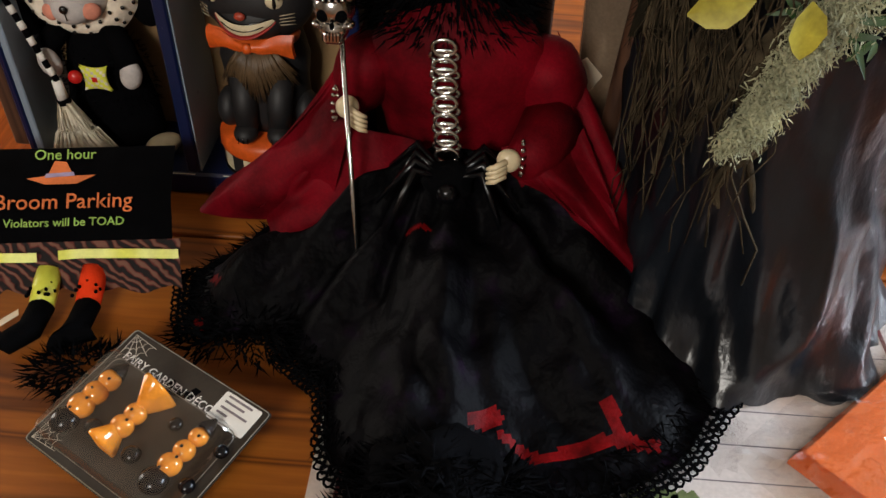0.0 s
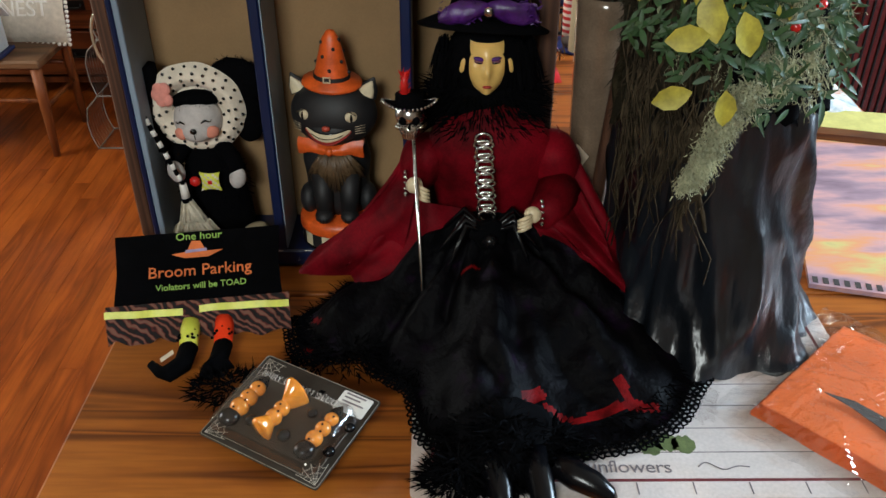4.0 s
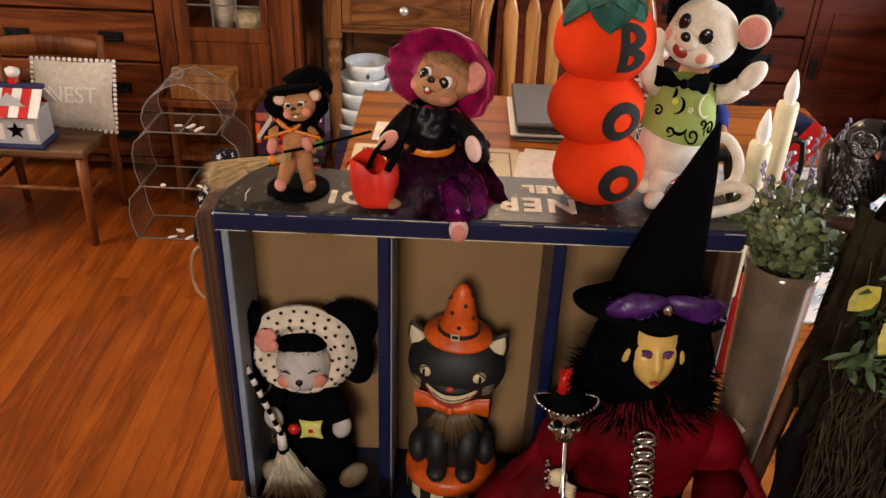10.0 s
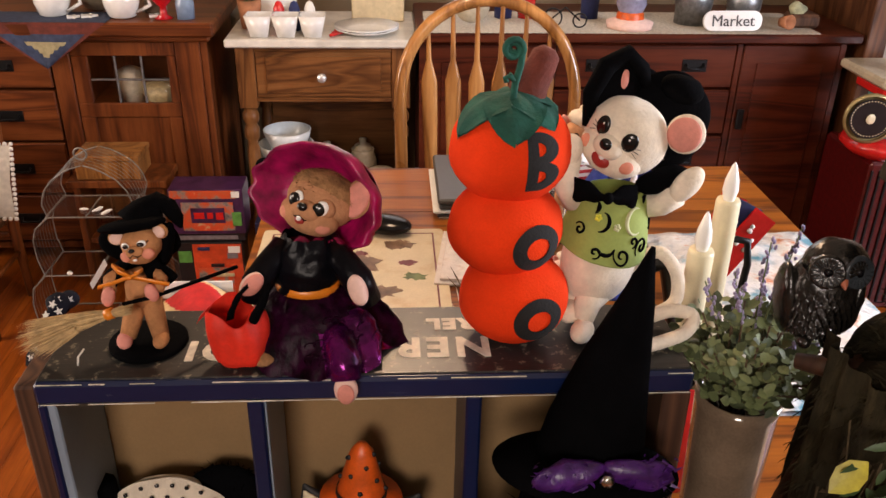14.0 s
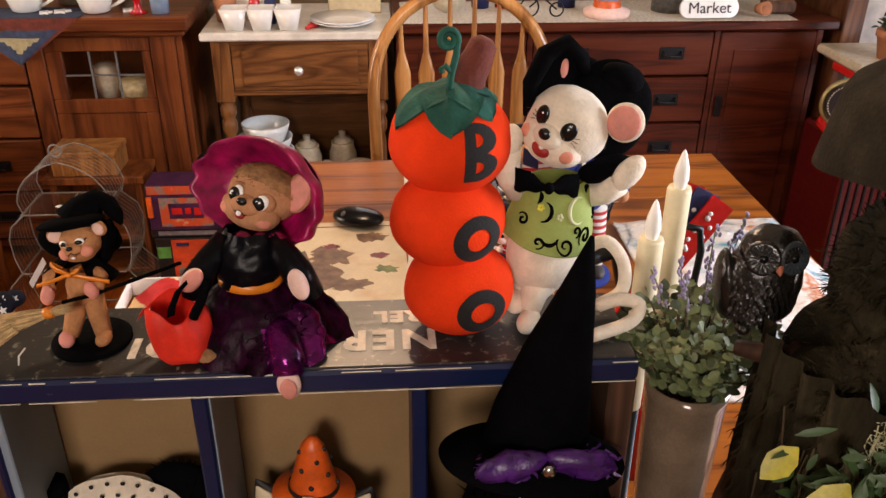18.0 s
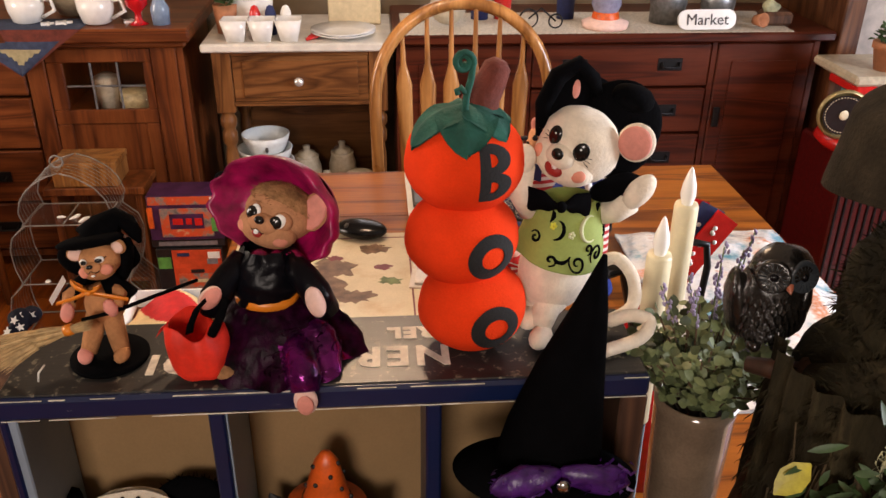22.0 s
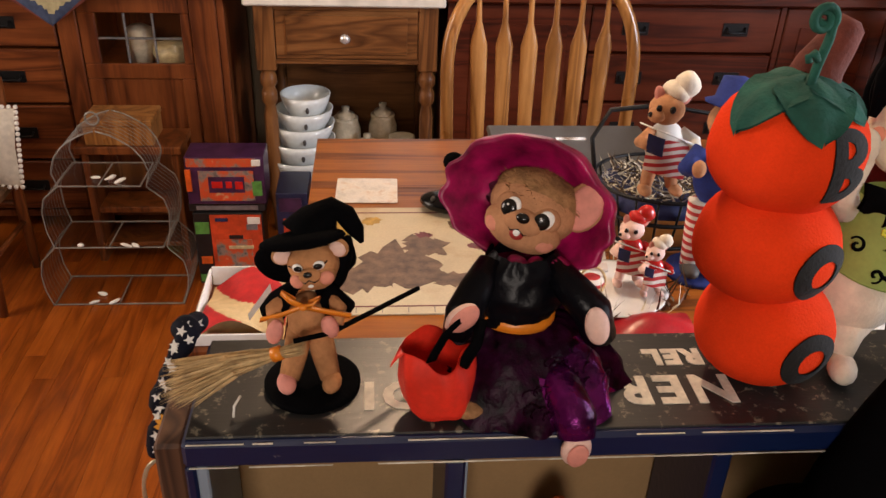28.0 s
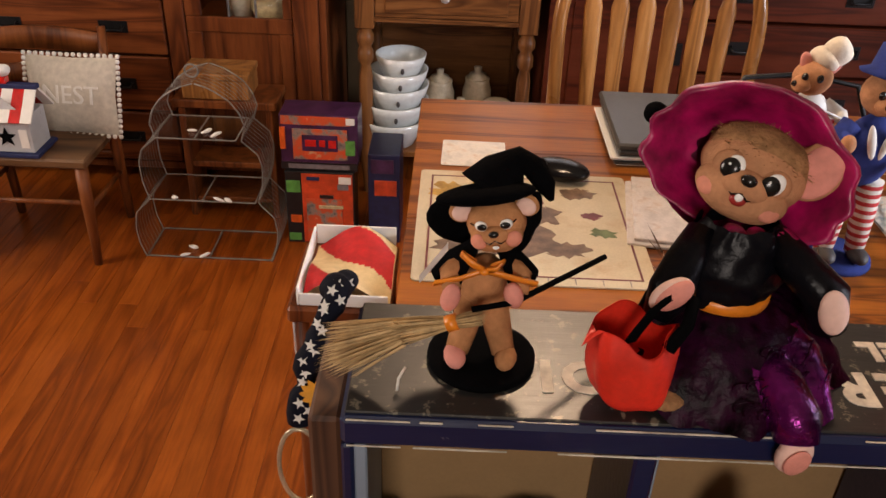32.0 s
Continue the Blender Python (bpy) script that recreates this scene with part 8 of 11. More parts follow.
creases = [(rg.uniform(0.1, 0.9), rg.uniform(0.1, 0.9), rg.uniform(0, 3.14), rg.uniform(0.05, 0.16)) for k in range(16)]
for i in range(61):
    u = i / 60
    row = []
    for j in range(53):
        v = j / 52
        edge = min(u, v, 1 - u, 1 - v)
        h = 0.019 * min(1, 4.5 * edge + 0.12)
        h += (0.0010 + 0.0060 * max(0, 1 - 7 * edge)) * noise.noise(Vector((u * 17, v * 15, 3))) + 0.0012 * noise.noise(Vector((u * 34, v * 30, 7)))
        for cu, cv, an, ln in creases:
            du, dv = u - cu, v - cv
            al, ac = du * math.cos(an) + dv * math.sin(an), -du * math.sin(an) + dv * math.cos(an)
            if abs(al) < ln:
                h += 0.0045 * max(0, 1 - abs(ac) / 0.022) * (1 - (al / ln) ** 2)
        row.append(fm @ Vector((-0.038 + 0.285 * u, -0.030 + 0.24 * v, max(0.0005, h))))
    rows.append(row)
s.net(rows, 0, False, False, False)
bag = part("clear_bag", s, WRAP, wf, "crinkled clear plastic bag")
bag.visible_shadow = False


def dusk_print(name):
    """A printed evening landscape in long soft bands."""
    mt, nt, bs = nodes_of(name)
    n = speck(nt, 9, 4, stretch=(0.6, 2.2, 1))
    c = ramp(nt, n, [(0.28, (0.11, 0.075, 0.115)), (0.42, (0.36, 0.26, 0.33)), (0.50, (0.60, 0.36, 0.37)), (0.58, (0.70, 0.34, 0.17)), (0.66, (0.62, 0.55, 0.22)), (0.76, (0.25, 0.21, 0.22))])
    nt.links.new(c, bs.inputs["Base Color"])
    bs.inputs["Roughness"].default_value = 0.3
    return mt


pc = thing("picture_puzzle", (0.47, 0.87, 0.751), "landscape picture panel in dusk pinks lying on the table", "picture")
s = Solid()
pmx = axes((0.346, 0.578, 0.7515), (0.965, -0.26, 0), (0.26, 0.965, 0))
s.prism([(0, 0), (0.27, 0), (0.27, 0.40), (0, 0.40)], 0.006, pmx, 0)
part("panel", s, dusk_print("dusk_landscape_print"), pc)
s = Solid()
for k in range(23):
    s.prism([(0.004 + 0.0115 * k, 0.004), (0.010 + 0.0115 * k, 0.004), (0.010 + 0.0115 * k, 0.016), (0.004 + 0.0115 * k, 0.016)], 0.0006, pmx @ Matrix.Translation((0, 0, 0.006)), 0)
part("dashed_border", s, INK, pc, "dark dashed border")
s = Solid()
s.prism([(0, 0.401), (0.27, 0.401), (0.27, 0.425), (0, 0.425)], 0.016, pmx, 0)
part("wood_edge", s, STAND_WOOD, pc, "brown wooden edge")
s = Solid()
s.prism([(0.04, 0.44), (0.20, 0.44), (0.18, 0.52), (0.05, 0.51)], 0.01, pmx, 0)
single("yellow_folder", s, plain("pale_yellow_card", (0.62, 0.60, 0.20), 0.5, vary=0.15), "pale yellow card folder behind the picture panel", "folder")
# ---- behind the crate, on the table ----
s = Solid()
s.prism(rounded(-0.055, -0.05, 0.055, 0.05, 0.004), 0.0008, axes((-0.318, 1.667, TZ + 0.0012), (1, -0.02, 0), (0.02, 1, 0)), 0)
cd = single("note_card", s, mat_print("leaf_card_print", (0.82, 0.76, 0.68), 5.0), "small printed card with rust leaves, on the table", "card")
lt = thing("laptop", (0.10, 1.77, TZ), "closed grey laptop on a stack of papers at the table end", "laptop")
s = Solid()
s.box((-0.075, 1.64, TZ + 0.020), (0.235, 1.88, TZ + 0.031), 0, 0.004)
base = part("base", s, LAPTOP, lt)
s = Solid()
s.box((-0.078, 1.638, TZ + 0.0315), (0.238, 1.882, TZ + 0.044), 0, 0.005)
lid = part("lid", s, LAPTOP, lt)
s = Solid()
s.box((0.05, 1.80, TZ + 0.0441), (0.11, 1.815, TZ + 0.0446), 0, 0.0002)
sub("badge", s, SILVER, lid, "small silver badge bar")
for k in range(4):
    s = Solid()
    s.box((-0.075 - 0.004 * k, 1.645 - 0.006 * (k % 2), TZ + 0.0012 + 0.0045 * k), (0.20 + 0.01 * k, 1.86, TZ + 0.0050 + 0.0045 * k), 0, 0.0008)
    single("paper_sheaf", s, PAPER if k != 1 else CARD_GREY, "sheaf of paper in the pile under the laptop", "paper", "papers under the laptop")
s = Solid()
s.ell((-0.178, 1.585, TZ + 0.0185), (0.033, 0.050, 0.016), 0, (0, 0, 70), 20, 12)
s.ell((-0.205, 1.575, TZ + 0.03), (0.008, 0.004, 0.004), 1, (0, 0, 70), 10, 6)
single("computer_mouse", s, [BLACK_GLOSS, LAPTOP], "glossy black computer mouse beside the rooster placemat", "mouse")


def stars_stripes(name, scale):
    mt, nt, bs = nodes_of(name)
    w = nt.nodes.new("ShaderNodeTexWave")
    w.bands_direction = "Z"
    w.inputs["Scale"].default_value = scale
    tc = nt.nodes.new("ShaderNodeTexCoord")
    nt.links.new(tc.outputs["Object"], w.inputs["Vector"])
    r = nt.nodes.new("ShaderNodeValToRGB")
    r.color_ramp.interpolation = "CONSTANT"
    r.color_ramp.elements[0].color, r.color_ramp.elements[1].color = (0.48, 0.03, 0.03, 1), (0.76, 0.70, 0.62, 1)
    r.color_ramp.elements[1].position = 0.5
    nt.links.new(w.outputs["Fac"], r.inputs[0])
    nt.links.new(mix(nt, r.outputs[0], ramp(nt, speck(nt, 300, 2), [(0.3, (0.8, 0.8, 0.8)), (0.7, (1, 1, 1))]), 0.7, "MULTIPLY"), bs.inputs["Base Color"])
    bs.inputs["Roughness"].default_value = 0.85
    return mt


STRIPES = stars_stripes("striped_flag_cloth", 26)


def small_mouse(at, h, coat, hat, label, flag=True):
    """A small felt mouse doll standing at a place, of height h."""
    s = Solid()
    at = Vector(at)
    k = h / 0.16
    for sx in (-1, 1):
        s.tube([at + Vector((sx * 0.012, 0, 0.045)) * k, at + Vector((sx * 0.018, -0.004, 0.008)) * k], [0.011 * k, 0.008 * k], 0, 10)
        s.ell(at + Vector((sx * 0.021, -0.012, 0.007)) * k, (0.009 * k, 0.016 * k, 0.007 * k), 0)
        s.tube([at + Vector((sx * 0.018, 0, 0.085)) * k, at + Vector((sx * 0.036, -0.012, 0.075)) * k, at + Vector((sx * 0.030, -0.028, 0.078)) * k], [0.009 * k, 0.009 * k, 0.008 * k], 1 if sx > 0 else 0, 10)
    s.ell(at + Vector((0, 0, 0.068)) * k, (0.026 * k, 0.020 * k, 0.032 * k), 1)
    hc = at + Vector((-0.006, -0.004, 0.118)) * k
    s.ell(hc, (0.023 * k, 0.022 * k, 0.021 * k), 0)
    s.ell(hc + Vector((-0.016, -0.012, -0.004)) * k, (0.012 * k, 0.011 * k, 0.010 * k), 0)
    s.ell(hc + Vector((-0.026, -0.016, -0.002)) * k, 0.0035 * k, 3)
    for dx_, dy_ in ((-0.016, -0.017), (0.0, -0.022)):
        s.ell(hc + Vector((dx_, dy_, 0.006)) * k, (0.004 * k, 0.003 * k, 0.005 * k), 3)
    for sx in (-1, 1):
        s.ell(hc + Vector((0.006 + sx * 0.018, 0.0, 0.018)) * k, (0.007 * k, 0.004 * k, 0.013 * k), 4, (0, sx * 18, 0))
    s.ell(hc + Vector((0.010, 0.004, 0.022)) * k, (0.020 * k, 0.017 * k, 0.014 * k), 2, (0, 25, 0), 16, 10, 0.003 * k, 60)
    s.ell(hc + Vector((0.022, 0.004, 0.030)) * k, (0.018 * k, 0.015 * k, 0.018 * k), 2, (0, 0, 0), 14, 10, 0.003 * k, 60)
    if flag:
        rows = [[at + Vector((-0.034 + 0.058 * u, -0.030 - 0.004 * math.sin(u * 5), 0.095 - 0.018 * u - 0.050 * v)) * k for v in [j / 6 for j in range(7)]] for u in [i / 8 for i in range(9)]]
        s.net(rows, (lambda i, j: 6 if i < 3 and j < 3 else 5))
        s.tube([at + Vector((-0.046, -0.028, 0.108)) * k, at + Vector((0.040, -0.028, 0.074)) * k], 0.0012 * k, 7, 6)
    return single("patriotic_mouse_doll", s, [TAN_FELT if coat is PAPER else PALE_PINK, coat, hat, EYE_BLACK, PINK_FELT, STRIPES, BLUE, PAPER], label, "doll", "patriotic mouse dolls")


bk = thing("wire_basket", (0.17, 1.52, TZ), "dark wire basket of dried greenery and ribbon on the table", "basket")
s = Solid()
for z, r in ((0.003, 0.09), (0.05, 0.105), (0.095, 0.115)):
    s.tube([(0.17 + r * math.cos(a), 1.52 + r * 0.85 * math.sin(a), TZ + z) for a in [j * math.pi / 16 for j in range(33)]], 0.0035, 0, 6, False)
for j in range(20):
    a = 2 * math.pi * j / 20
    s.tube([(0.17 + 0.09 * math.cos(a), 1.52 + 0.0765 * math.sin(a), TZ + 0.003), (0.17 + 0.115 * math.cos(a), 1.52 + 0.098 * math.sin(a), TZ + 0.095)], 0.0022, 0, 5)
part("frame", s, IRON, bk)
s = Solid()
s.tube([(0.055, 1.52, TZ + 0.095), (0.045, 1.53, TZ + 0.16), (0.075, 1.55, TZ + 0.20), (0.16, 1.56, TZ + 0.205), (0.25, 1.56, TZ + 0.19), (0.285, 1.53, TZ + 0.095)], 0.004, 0, 8)
part("handle", s, IRON, bk)
s = Solid()
s.lathe([(0.0, 0.083), (0.104, 0.083), (0.104, 0.06), (0.0, 0.05)], (0.17, 1.52, TZ), 0, 24, (0, 0, 0), (1, 0.85))
part("liner", s, BLUE, bk, "dark blue cloth liner")
s = Solid()
for i in range(500):
    a, r = random.random() * 6.283, math.sqrt(random.random())
    p = Vector((0.17 + 0.1 * r * math.cos(a), 1.52 + 0.085 * r * math.sin(a), TZ + 0.085))
    s.blade(p, p + Vector((random.uniform(-0.03, 0.03), random.uniform(-0.03, 0.03), random.uniform(0.0, 0.025))), 0.003, i % 2)
part("filler", s, [PALE_STRAW, VINE], bk, "pale shredded filler")["kind"] = "stuff"
small_mouse((0.135, 1.450, TZ + 0.105), 0.185, PAPER, WHITE_FELT, "white capped mouse doll in an apron holding a striped flag")
pt = thing("doll_plate", (0.045, 1.315, TZ), "white plate with tiny patriotic mouse figures and a fruit basket", "plate")
s = Solid()
s.lathe([(0.0, 0.004), (0.055, 0.004), (0.078, 0.012), (0.080, 0.014), (0.074, 0.013), (0.052, 0.007), (0.0, 0.007)], (0.045, 1.315, TZ), 0, 32)
part("dish", s, WHITE, pt)
s = Solid()
s.lathe([(0.0, 0.0), (0.014, 0.0), (0.021, 0.026), (0.019, 0.026), (0.0, 0.02)], (0.005, 1.295, TZ + 0.008), 0, 18)
s.tube([(0.005 + 0.020 * math.cos(a), 1.295, TZ + 0.034 + 0.026 * math.sin(a)) for a in [j * math.pi / 10 for j in range(11)]], 0.002, 0, 6)
part("toy_basket", s, STRAW, pt, "small woven basket")
s = Solid()
s.ell((0.005, 1.295, TZ + 0.036), (0.019, 0.017, 0.011), 0)
part("flag_bundle", s, STRIPES, pt, "striped cloth bundle")
small_mouse((0.070, 1.335, TZ + 0.0085), 0.125, RED, RED, "small white mouse doll in red dress and cap")
small_mouse((0.098, 1.305, TZ + 0.0085), 0.095, RED, WHITE_FELT, "tiny white mouse doll in red holding a striped flag")
s = Solid()
for i in range(60):
    a = random.random() * 6.283
    r = random.uniform(0.085, 0.12)
    p = Vector((0.045 + r * math.cos(a), 1.325 + 0.08 * math.sin(a) + random.uniform(-0.01, 0.01), TZ + 0.002))
    s.blade(p, p + Vector((random.uniform(-0.03, 0.03), random.uniform(-0.02, 0.03), random.uniform(0.01, 0.06))), 0.0035, i % 3)
single("dried_twigs", s, [VINE, PALE_STRAW, CRATE_BARE], "dried twigs and ribbon scraps round the plate", "twigs", kind="stuff")
s = Solid()
rows = [[Vector((0.02 + 0.12 * u, 1.19 + 0.07 * v, TZ + 0.002 + 0.022 * math.sin(math.pi * u) * math.sin(math.pi * v) + 0.003 * noise.noise(Vector((u * 5, v * 5, 0))))) for v in [j / 8 for j in range(9)]] for u in [i / 12 for i in range(13)]]
s.net(rows, 0)
single("red_cloth", s, RED_SATIN, "crumpled red cloth on the table behind the crate", "cloth")
s = Solid()
at = Vector((0.195, 1.375, TZ + 0.0005))
s.lathe([(0.0, 0.008), (0.050, 0.008), (0.052, 0.0), (0.0, 0.0)], at, 2, 28)
for sx in (-1, 1):
    s.tube([at + Vector((sx * 0.017, 0, 0.125)), at + Vector((sx * 0.020, -0.006, 0.07)), at + Vector((sx * 0.022, -0.010, 0.018))], [0.019, 0.016, 0.013], 5, 14)
    s.ell(at + Vector((sx * 0.023, -0.020, 0.018)), (0.014, 0.024, 0.011), 3, (0, 0, 0), 14, 10)
    s.tube([at + Vector((sx * 0.030, 0, 0.205)), at + Vector((sx * 0.052, -0.010, 0.180)), at + Vector((sx * 0.048, -0.030, 0.165 + 0.03 * (sx < 0)))], [0.015, 0.014, 0.012], 2, 12)
    s.ell(at + Vector((sx * 0.047, -0.040, 0.163 + 0.03 * (sx < 0))), (0.010, 0.010, 0.013), 0, (0, 0, 0), 12, 8)
s.ell(at + Vector((0, 0, 0.168)), (0.036, 0.028, 0.052), 2, (0, 0, 0), 22, 16)
for sx in (-1, 1):
    s.ell(at + Vector((sx * 0.010, -0.026, 0.190)), (0.006, 0.004, 0.026), 7, (0, sx * 14, 0), 12, 8)
hc = at + Vector((0, -0.004, 0.250))
s.ell(hc, (0.032, 0.029, 0.030), 0, (0, 0, 0), 24, 16, 0.001, 80)
s.ell(hc + Vector((-0.008, -0.024, -0.008)), (0.014, 0.014, 0.012), 0, (0, 0, 0), 16, 10)
s.ell(hc + Vector((-0.012, -0.038, -0.005)), 0.0045, 4, (0, 0, 0), 10, 8)
for dx_ in (-0.018, 0.005):
    s.ell(hc + Vector((dx_, -0.026, 0.006)), (0.0045, 0.003, 0.006), 4, (0, 0, 0), 12, 8)
s.ell(hc + Vector((0.034, 0.002, 0.010)), (0.008, 0.013, 0.016), 6, (0, 10, 0), 16, 10)
s.lathe([(0.040, 0.0), (0.042, 0.004), (0.030, 0.010), (0.027, 0.040), (0.0, 0.046)], hc + Vector((0.002, 0.004, 0.018)), 2, 26, (-8, 12, 0))
single("patriotic_mouse_doll", s, [TAN_FELT, PAPER, plain("royal_blue_felt", (0.012, 0.030, 0.20), 0.9, vary=0.25, relief=0.5), INK, EYE_BLACK, STRIPES, PINK_FELT, PAPER], "tall mouse doll in blue felt coat, hat and striped trousers", "doll", "patriotic mouse dolls")
# magazine pile at the side of the table
for k, (x, y, mt) in enumerate(((-0.085, 1.43, "a"), (-0.075, 1.435, "b"))):
    s = Solid()
    s.box((x, y - 0.06, TZ + 0.0012 + 0.006 * k), (x + 0.14, y + 0.14, TZ + 0.0065 + 0.006 * k), 0, 0.001, Matrix.Rotation(radians(-8), 3, "Z"))
    single("magazine", s, mat_print("magazine_print_" + mt, (0.66, 0.60, 0.56), 5.0), "printed magazine in clear wrap on the table", "magazine", "magazines")


def foil_print(name):
    mt, nt, bs = nodes_of(name)
    c = ramp(nt, speck(nt, 16, 4), [(0.35, (0.12, 0.33, 0.45)), (0.47, (0.70, 0.72, 0.74)), (0.60, (0.82, 0.82, 0.80)), (0.68, (0.65, 0.25, 0.12)), (0.75, (0.75, 0.75, 0.75))])
    nt.links.new(c, bs.inputs["Base Color"])
    bs.inputs["Roughness"].default_value = 0.16
    bump(nt, bs, speck(nt, 30, 3), 0.8, 0.01)
    return mt


FOIL = foil_print("printed_foil")
s = Solid()
rows = [[Vector((0.30 + 0.31 * u, 1.02 + 0.54 * v, TZ + 0.004 + 0.020 * min(1, 5 * u + 0.1, 5 * (1 - u) + 0.1, 6 * v + 0.1, 6 * (1 - v) + 0.1) + 0.006 * noise.noise(Vector((u * 8, v * 9, 4))))) for v in [j / 30 for j in range(31)]] for u in [i / 24 for i in range(25)]]
s.net(rows, 0)
s.net([[Vector((p.x, p.y, TZ + 0.0012)) for p in (r[0], r[-1])] for r in rows], 0, False, True)
single("foil_bag", s, FOIL, "shiny white and blue printed foil bag on the table", "packaging")
# painted sticks in a tin
for k in range(3):
    s = Solid()
    a = 0.32 + 0.16 * k
    o = Vector((0.155, 0.93 - 0.006 * k, 1.0))
    s.prism([(-0.014, -0.05), (0.014, -0.05), (0.014, 0.11), (-0.014, 0.11)], 0.004, axes(o, (math.cos(a), 0, -math.sin(a)), (math.sin(a), 0.1, math.cos(a))), 0)
    for q in range(14):
        c = axes(o, (math.cos(a), 0, -math.sin(a)), (math.sin(a), 0.1, math.cos(a))) @ Vector((random.uniform(-0.010, 0.010), random.uniform(-0.04, 0.10), 0.0045))
        s.ell(c, (0.0028, 0.001, 0.0028), 1, (0, 0, 0), 5, 4)
    single("star_paddle", s, [(RED, BLUE, RED)[k], PAPER], "flat wooden stick painted with white stars", "decoration", "star sticks")
s = Solid()
s.lathe([(0.0, 0.0), (0.035, 0.0), (0.036, 0.17), (0.033, 0.17), (0.032, 0.01), (0.0, 0.01)], (0.155, 0.92, TZ), 0, 24)
single("pencil_tin", s, RED, "red tin behind the crate holding painted sticks", "tin")
# candles on an iron holder
ch = thing("candle_holder", (0.105, 0.79, TZ), "black iron candle holder with two ivory flameless candles", "candle holder")
s = Solid()
s.lathe([(0.0, 0.0), (0.05, 0.0), (0.05, 0.006), (0.006, 0.012), (0.005, 0.22), (0.0, 0.22)], (0.105, 0.79, TZ), 0, 24)
part("base", s, IRON, ch)
s = Solid()
s.tube([(0.030, 0.75, 1.122), (0.060, 0.76, 1.121), (0.105, 0.79, 0.968)], 0.0045, 0, 8)
s.tube([(0.105, 0.79, 0.968), (0.145, 0.80, 1.00), (0.150, 0.80, 1.10), (0.146, 0.80, 1.122), (0.128, 0.80, 1.126)], 0.0035, 0, 8)
s.tube([(0.020, 0.745, 1.121), (0.058, 0.765, 1.121)], 0.007, 0, 10)
part("arm", s, IRON, ch)
for x, y, z0, z1 in ((0.122, 0.800, 0.97, 1.163), (0.086, 0.752, 0.97, 1.140)):
    s = Solid()
    s.lathe([(0.0, 0.0), (0.0105, 0.0), (0.0105, z1 - z0 - 0.003), (0.0095, z1 - z0), (0.004, z1 - z0 - 0.001), (0.0, z1 - z0 - 0.001)], (x, y, z0), 0, 20)
    c = part("candle", s, WAX, ch)
    s = Solid()
    s.lathe([(0.0045, 0.0), (0.0068, 0.010), (0.0058, 0.020), (0.002, 0.033), (0.0, 0.036)], (x, y, z1 - 0.002), 0, 14)
    sub("bulb_flame", s, plain("frosted_flame", (0.86, 0.84, 0.78), 0.3, vary=0.03, relief=0), c, "frosted plastic flame")
# striped cloth and starry garland at the crate's end
s = Solid()
rows = [[Vector((-0.545 + 0.115 * u, 1.245 + 0.14 * v, 0.735 + 0.018 * math.sin(math.pi * u) + 0.010 * math.sin(5 * v + 5 * u))) for v in [j / 40 for j in range(41)]] for u in [i / 40 for i in range(41)]]
s.net(rows, (lambda i, j: 0 if math.sin(0.16 * (i * 0.9 + j) + 0.7 * math.sin(i * 0.14)) > 0 else 1))
s.net([[Vector((p.x, p.y, 0.7265)) for p in r] for r in rows], 1, False, True)
single("folded_bunting", s, [plain("red_cotton", (0.50, 0.012, 0.012), 0.8, vary=0.25), plain("cream_cotton", (0.66, 0.50, 0.26), 0.9, vary=0.15)], "folded red and cream banded bunting in a tray", "bunting")
s = Solid()
for lo, hi in (((-0.552, 1.236, 0.7262), (-0.549, 1.395, 0.754)), ((-0.5485, 1.392, 0.7262), (-0.432, 1.395, 0.758)), ((-0.5485, 1.236, 0.7262), (-0.432, 1.239, 0.745))):
    s.box(lo, hi, 0, 0.001)
single("bunting_tray", s, PAPER, "shallow white card tray holding folded bunting", "tray")
bs_ = thing("side_stool", (-0.50, 1.32, 0), "plain dark wooden stool beside the table", "stool")
s = Solid()
s.box((-0.565, 1.23, 0.70), (-0.428, 1.40, 0.725), 0, 0.004)
part("seat", s, CAB_WOOD, bs_)
for x in (-0.55, -0.443):
    for y in (1.245, 1.385):
        s = Solid()
        s.tube([(x, y, 0.70), (x, y, 0.0)], [0.012, 0.010], 0, 8)
        part("leg", s, CAB_WOOD, bs_)
gl = thing("star_garland", (-0.43, 0.70, 1.0), "dark blue starred cloth roll hanging over the crate's end", "garland")
GP = [(-0.416, 0.738, 1.110), (-0.418, 0.722, 1.115), (-0.422, 0.708, 1.106), (-0.430, 0.698, 1.085), (-0.436, 0.694, 1.062), (-0.437, 0.694, 1.040)]


def roll_at(t):
    """A place on the garland's middle line."""
    f = min(t, 0.9999) * (len(GP) - 1)
    k = int(f)
    return Vector(GP[k]).lerp(Vector(GP[k + 1]), f - k)


s = Solid()
s.tube([roll_at(k / 24) + Vector((0.0015 * math.sin(k * 1.1), 0, 0.001 * math.cos(k * 0.9))) for k in range(25)], [0.0058 + 0.0028 * math.sin(k * 0.35) ** 2 + 0.0010 * math.sin(k * 1.7) - 0.004 * (k in (0, 24)) for k in range(25)], 0, 18)
part("roll", s, plain("dark_navy_cotton", (0.004, 0.005, 0.014), 0.8, vary=0.4, relief=0.5, spec=0.15), gl)
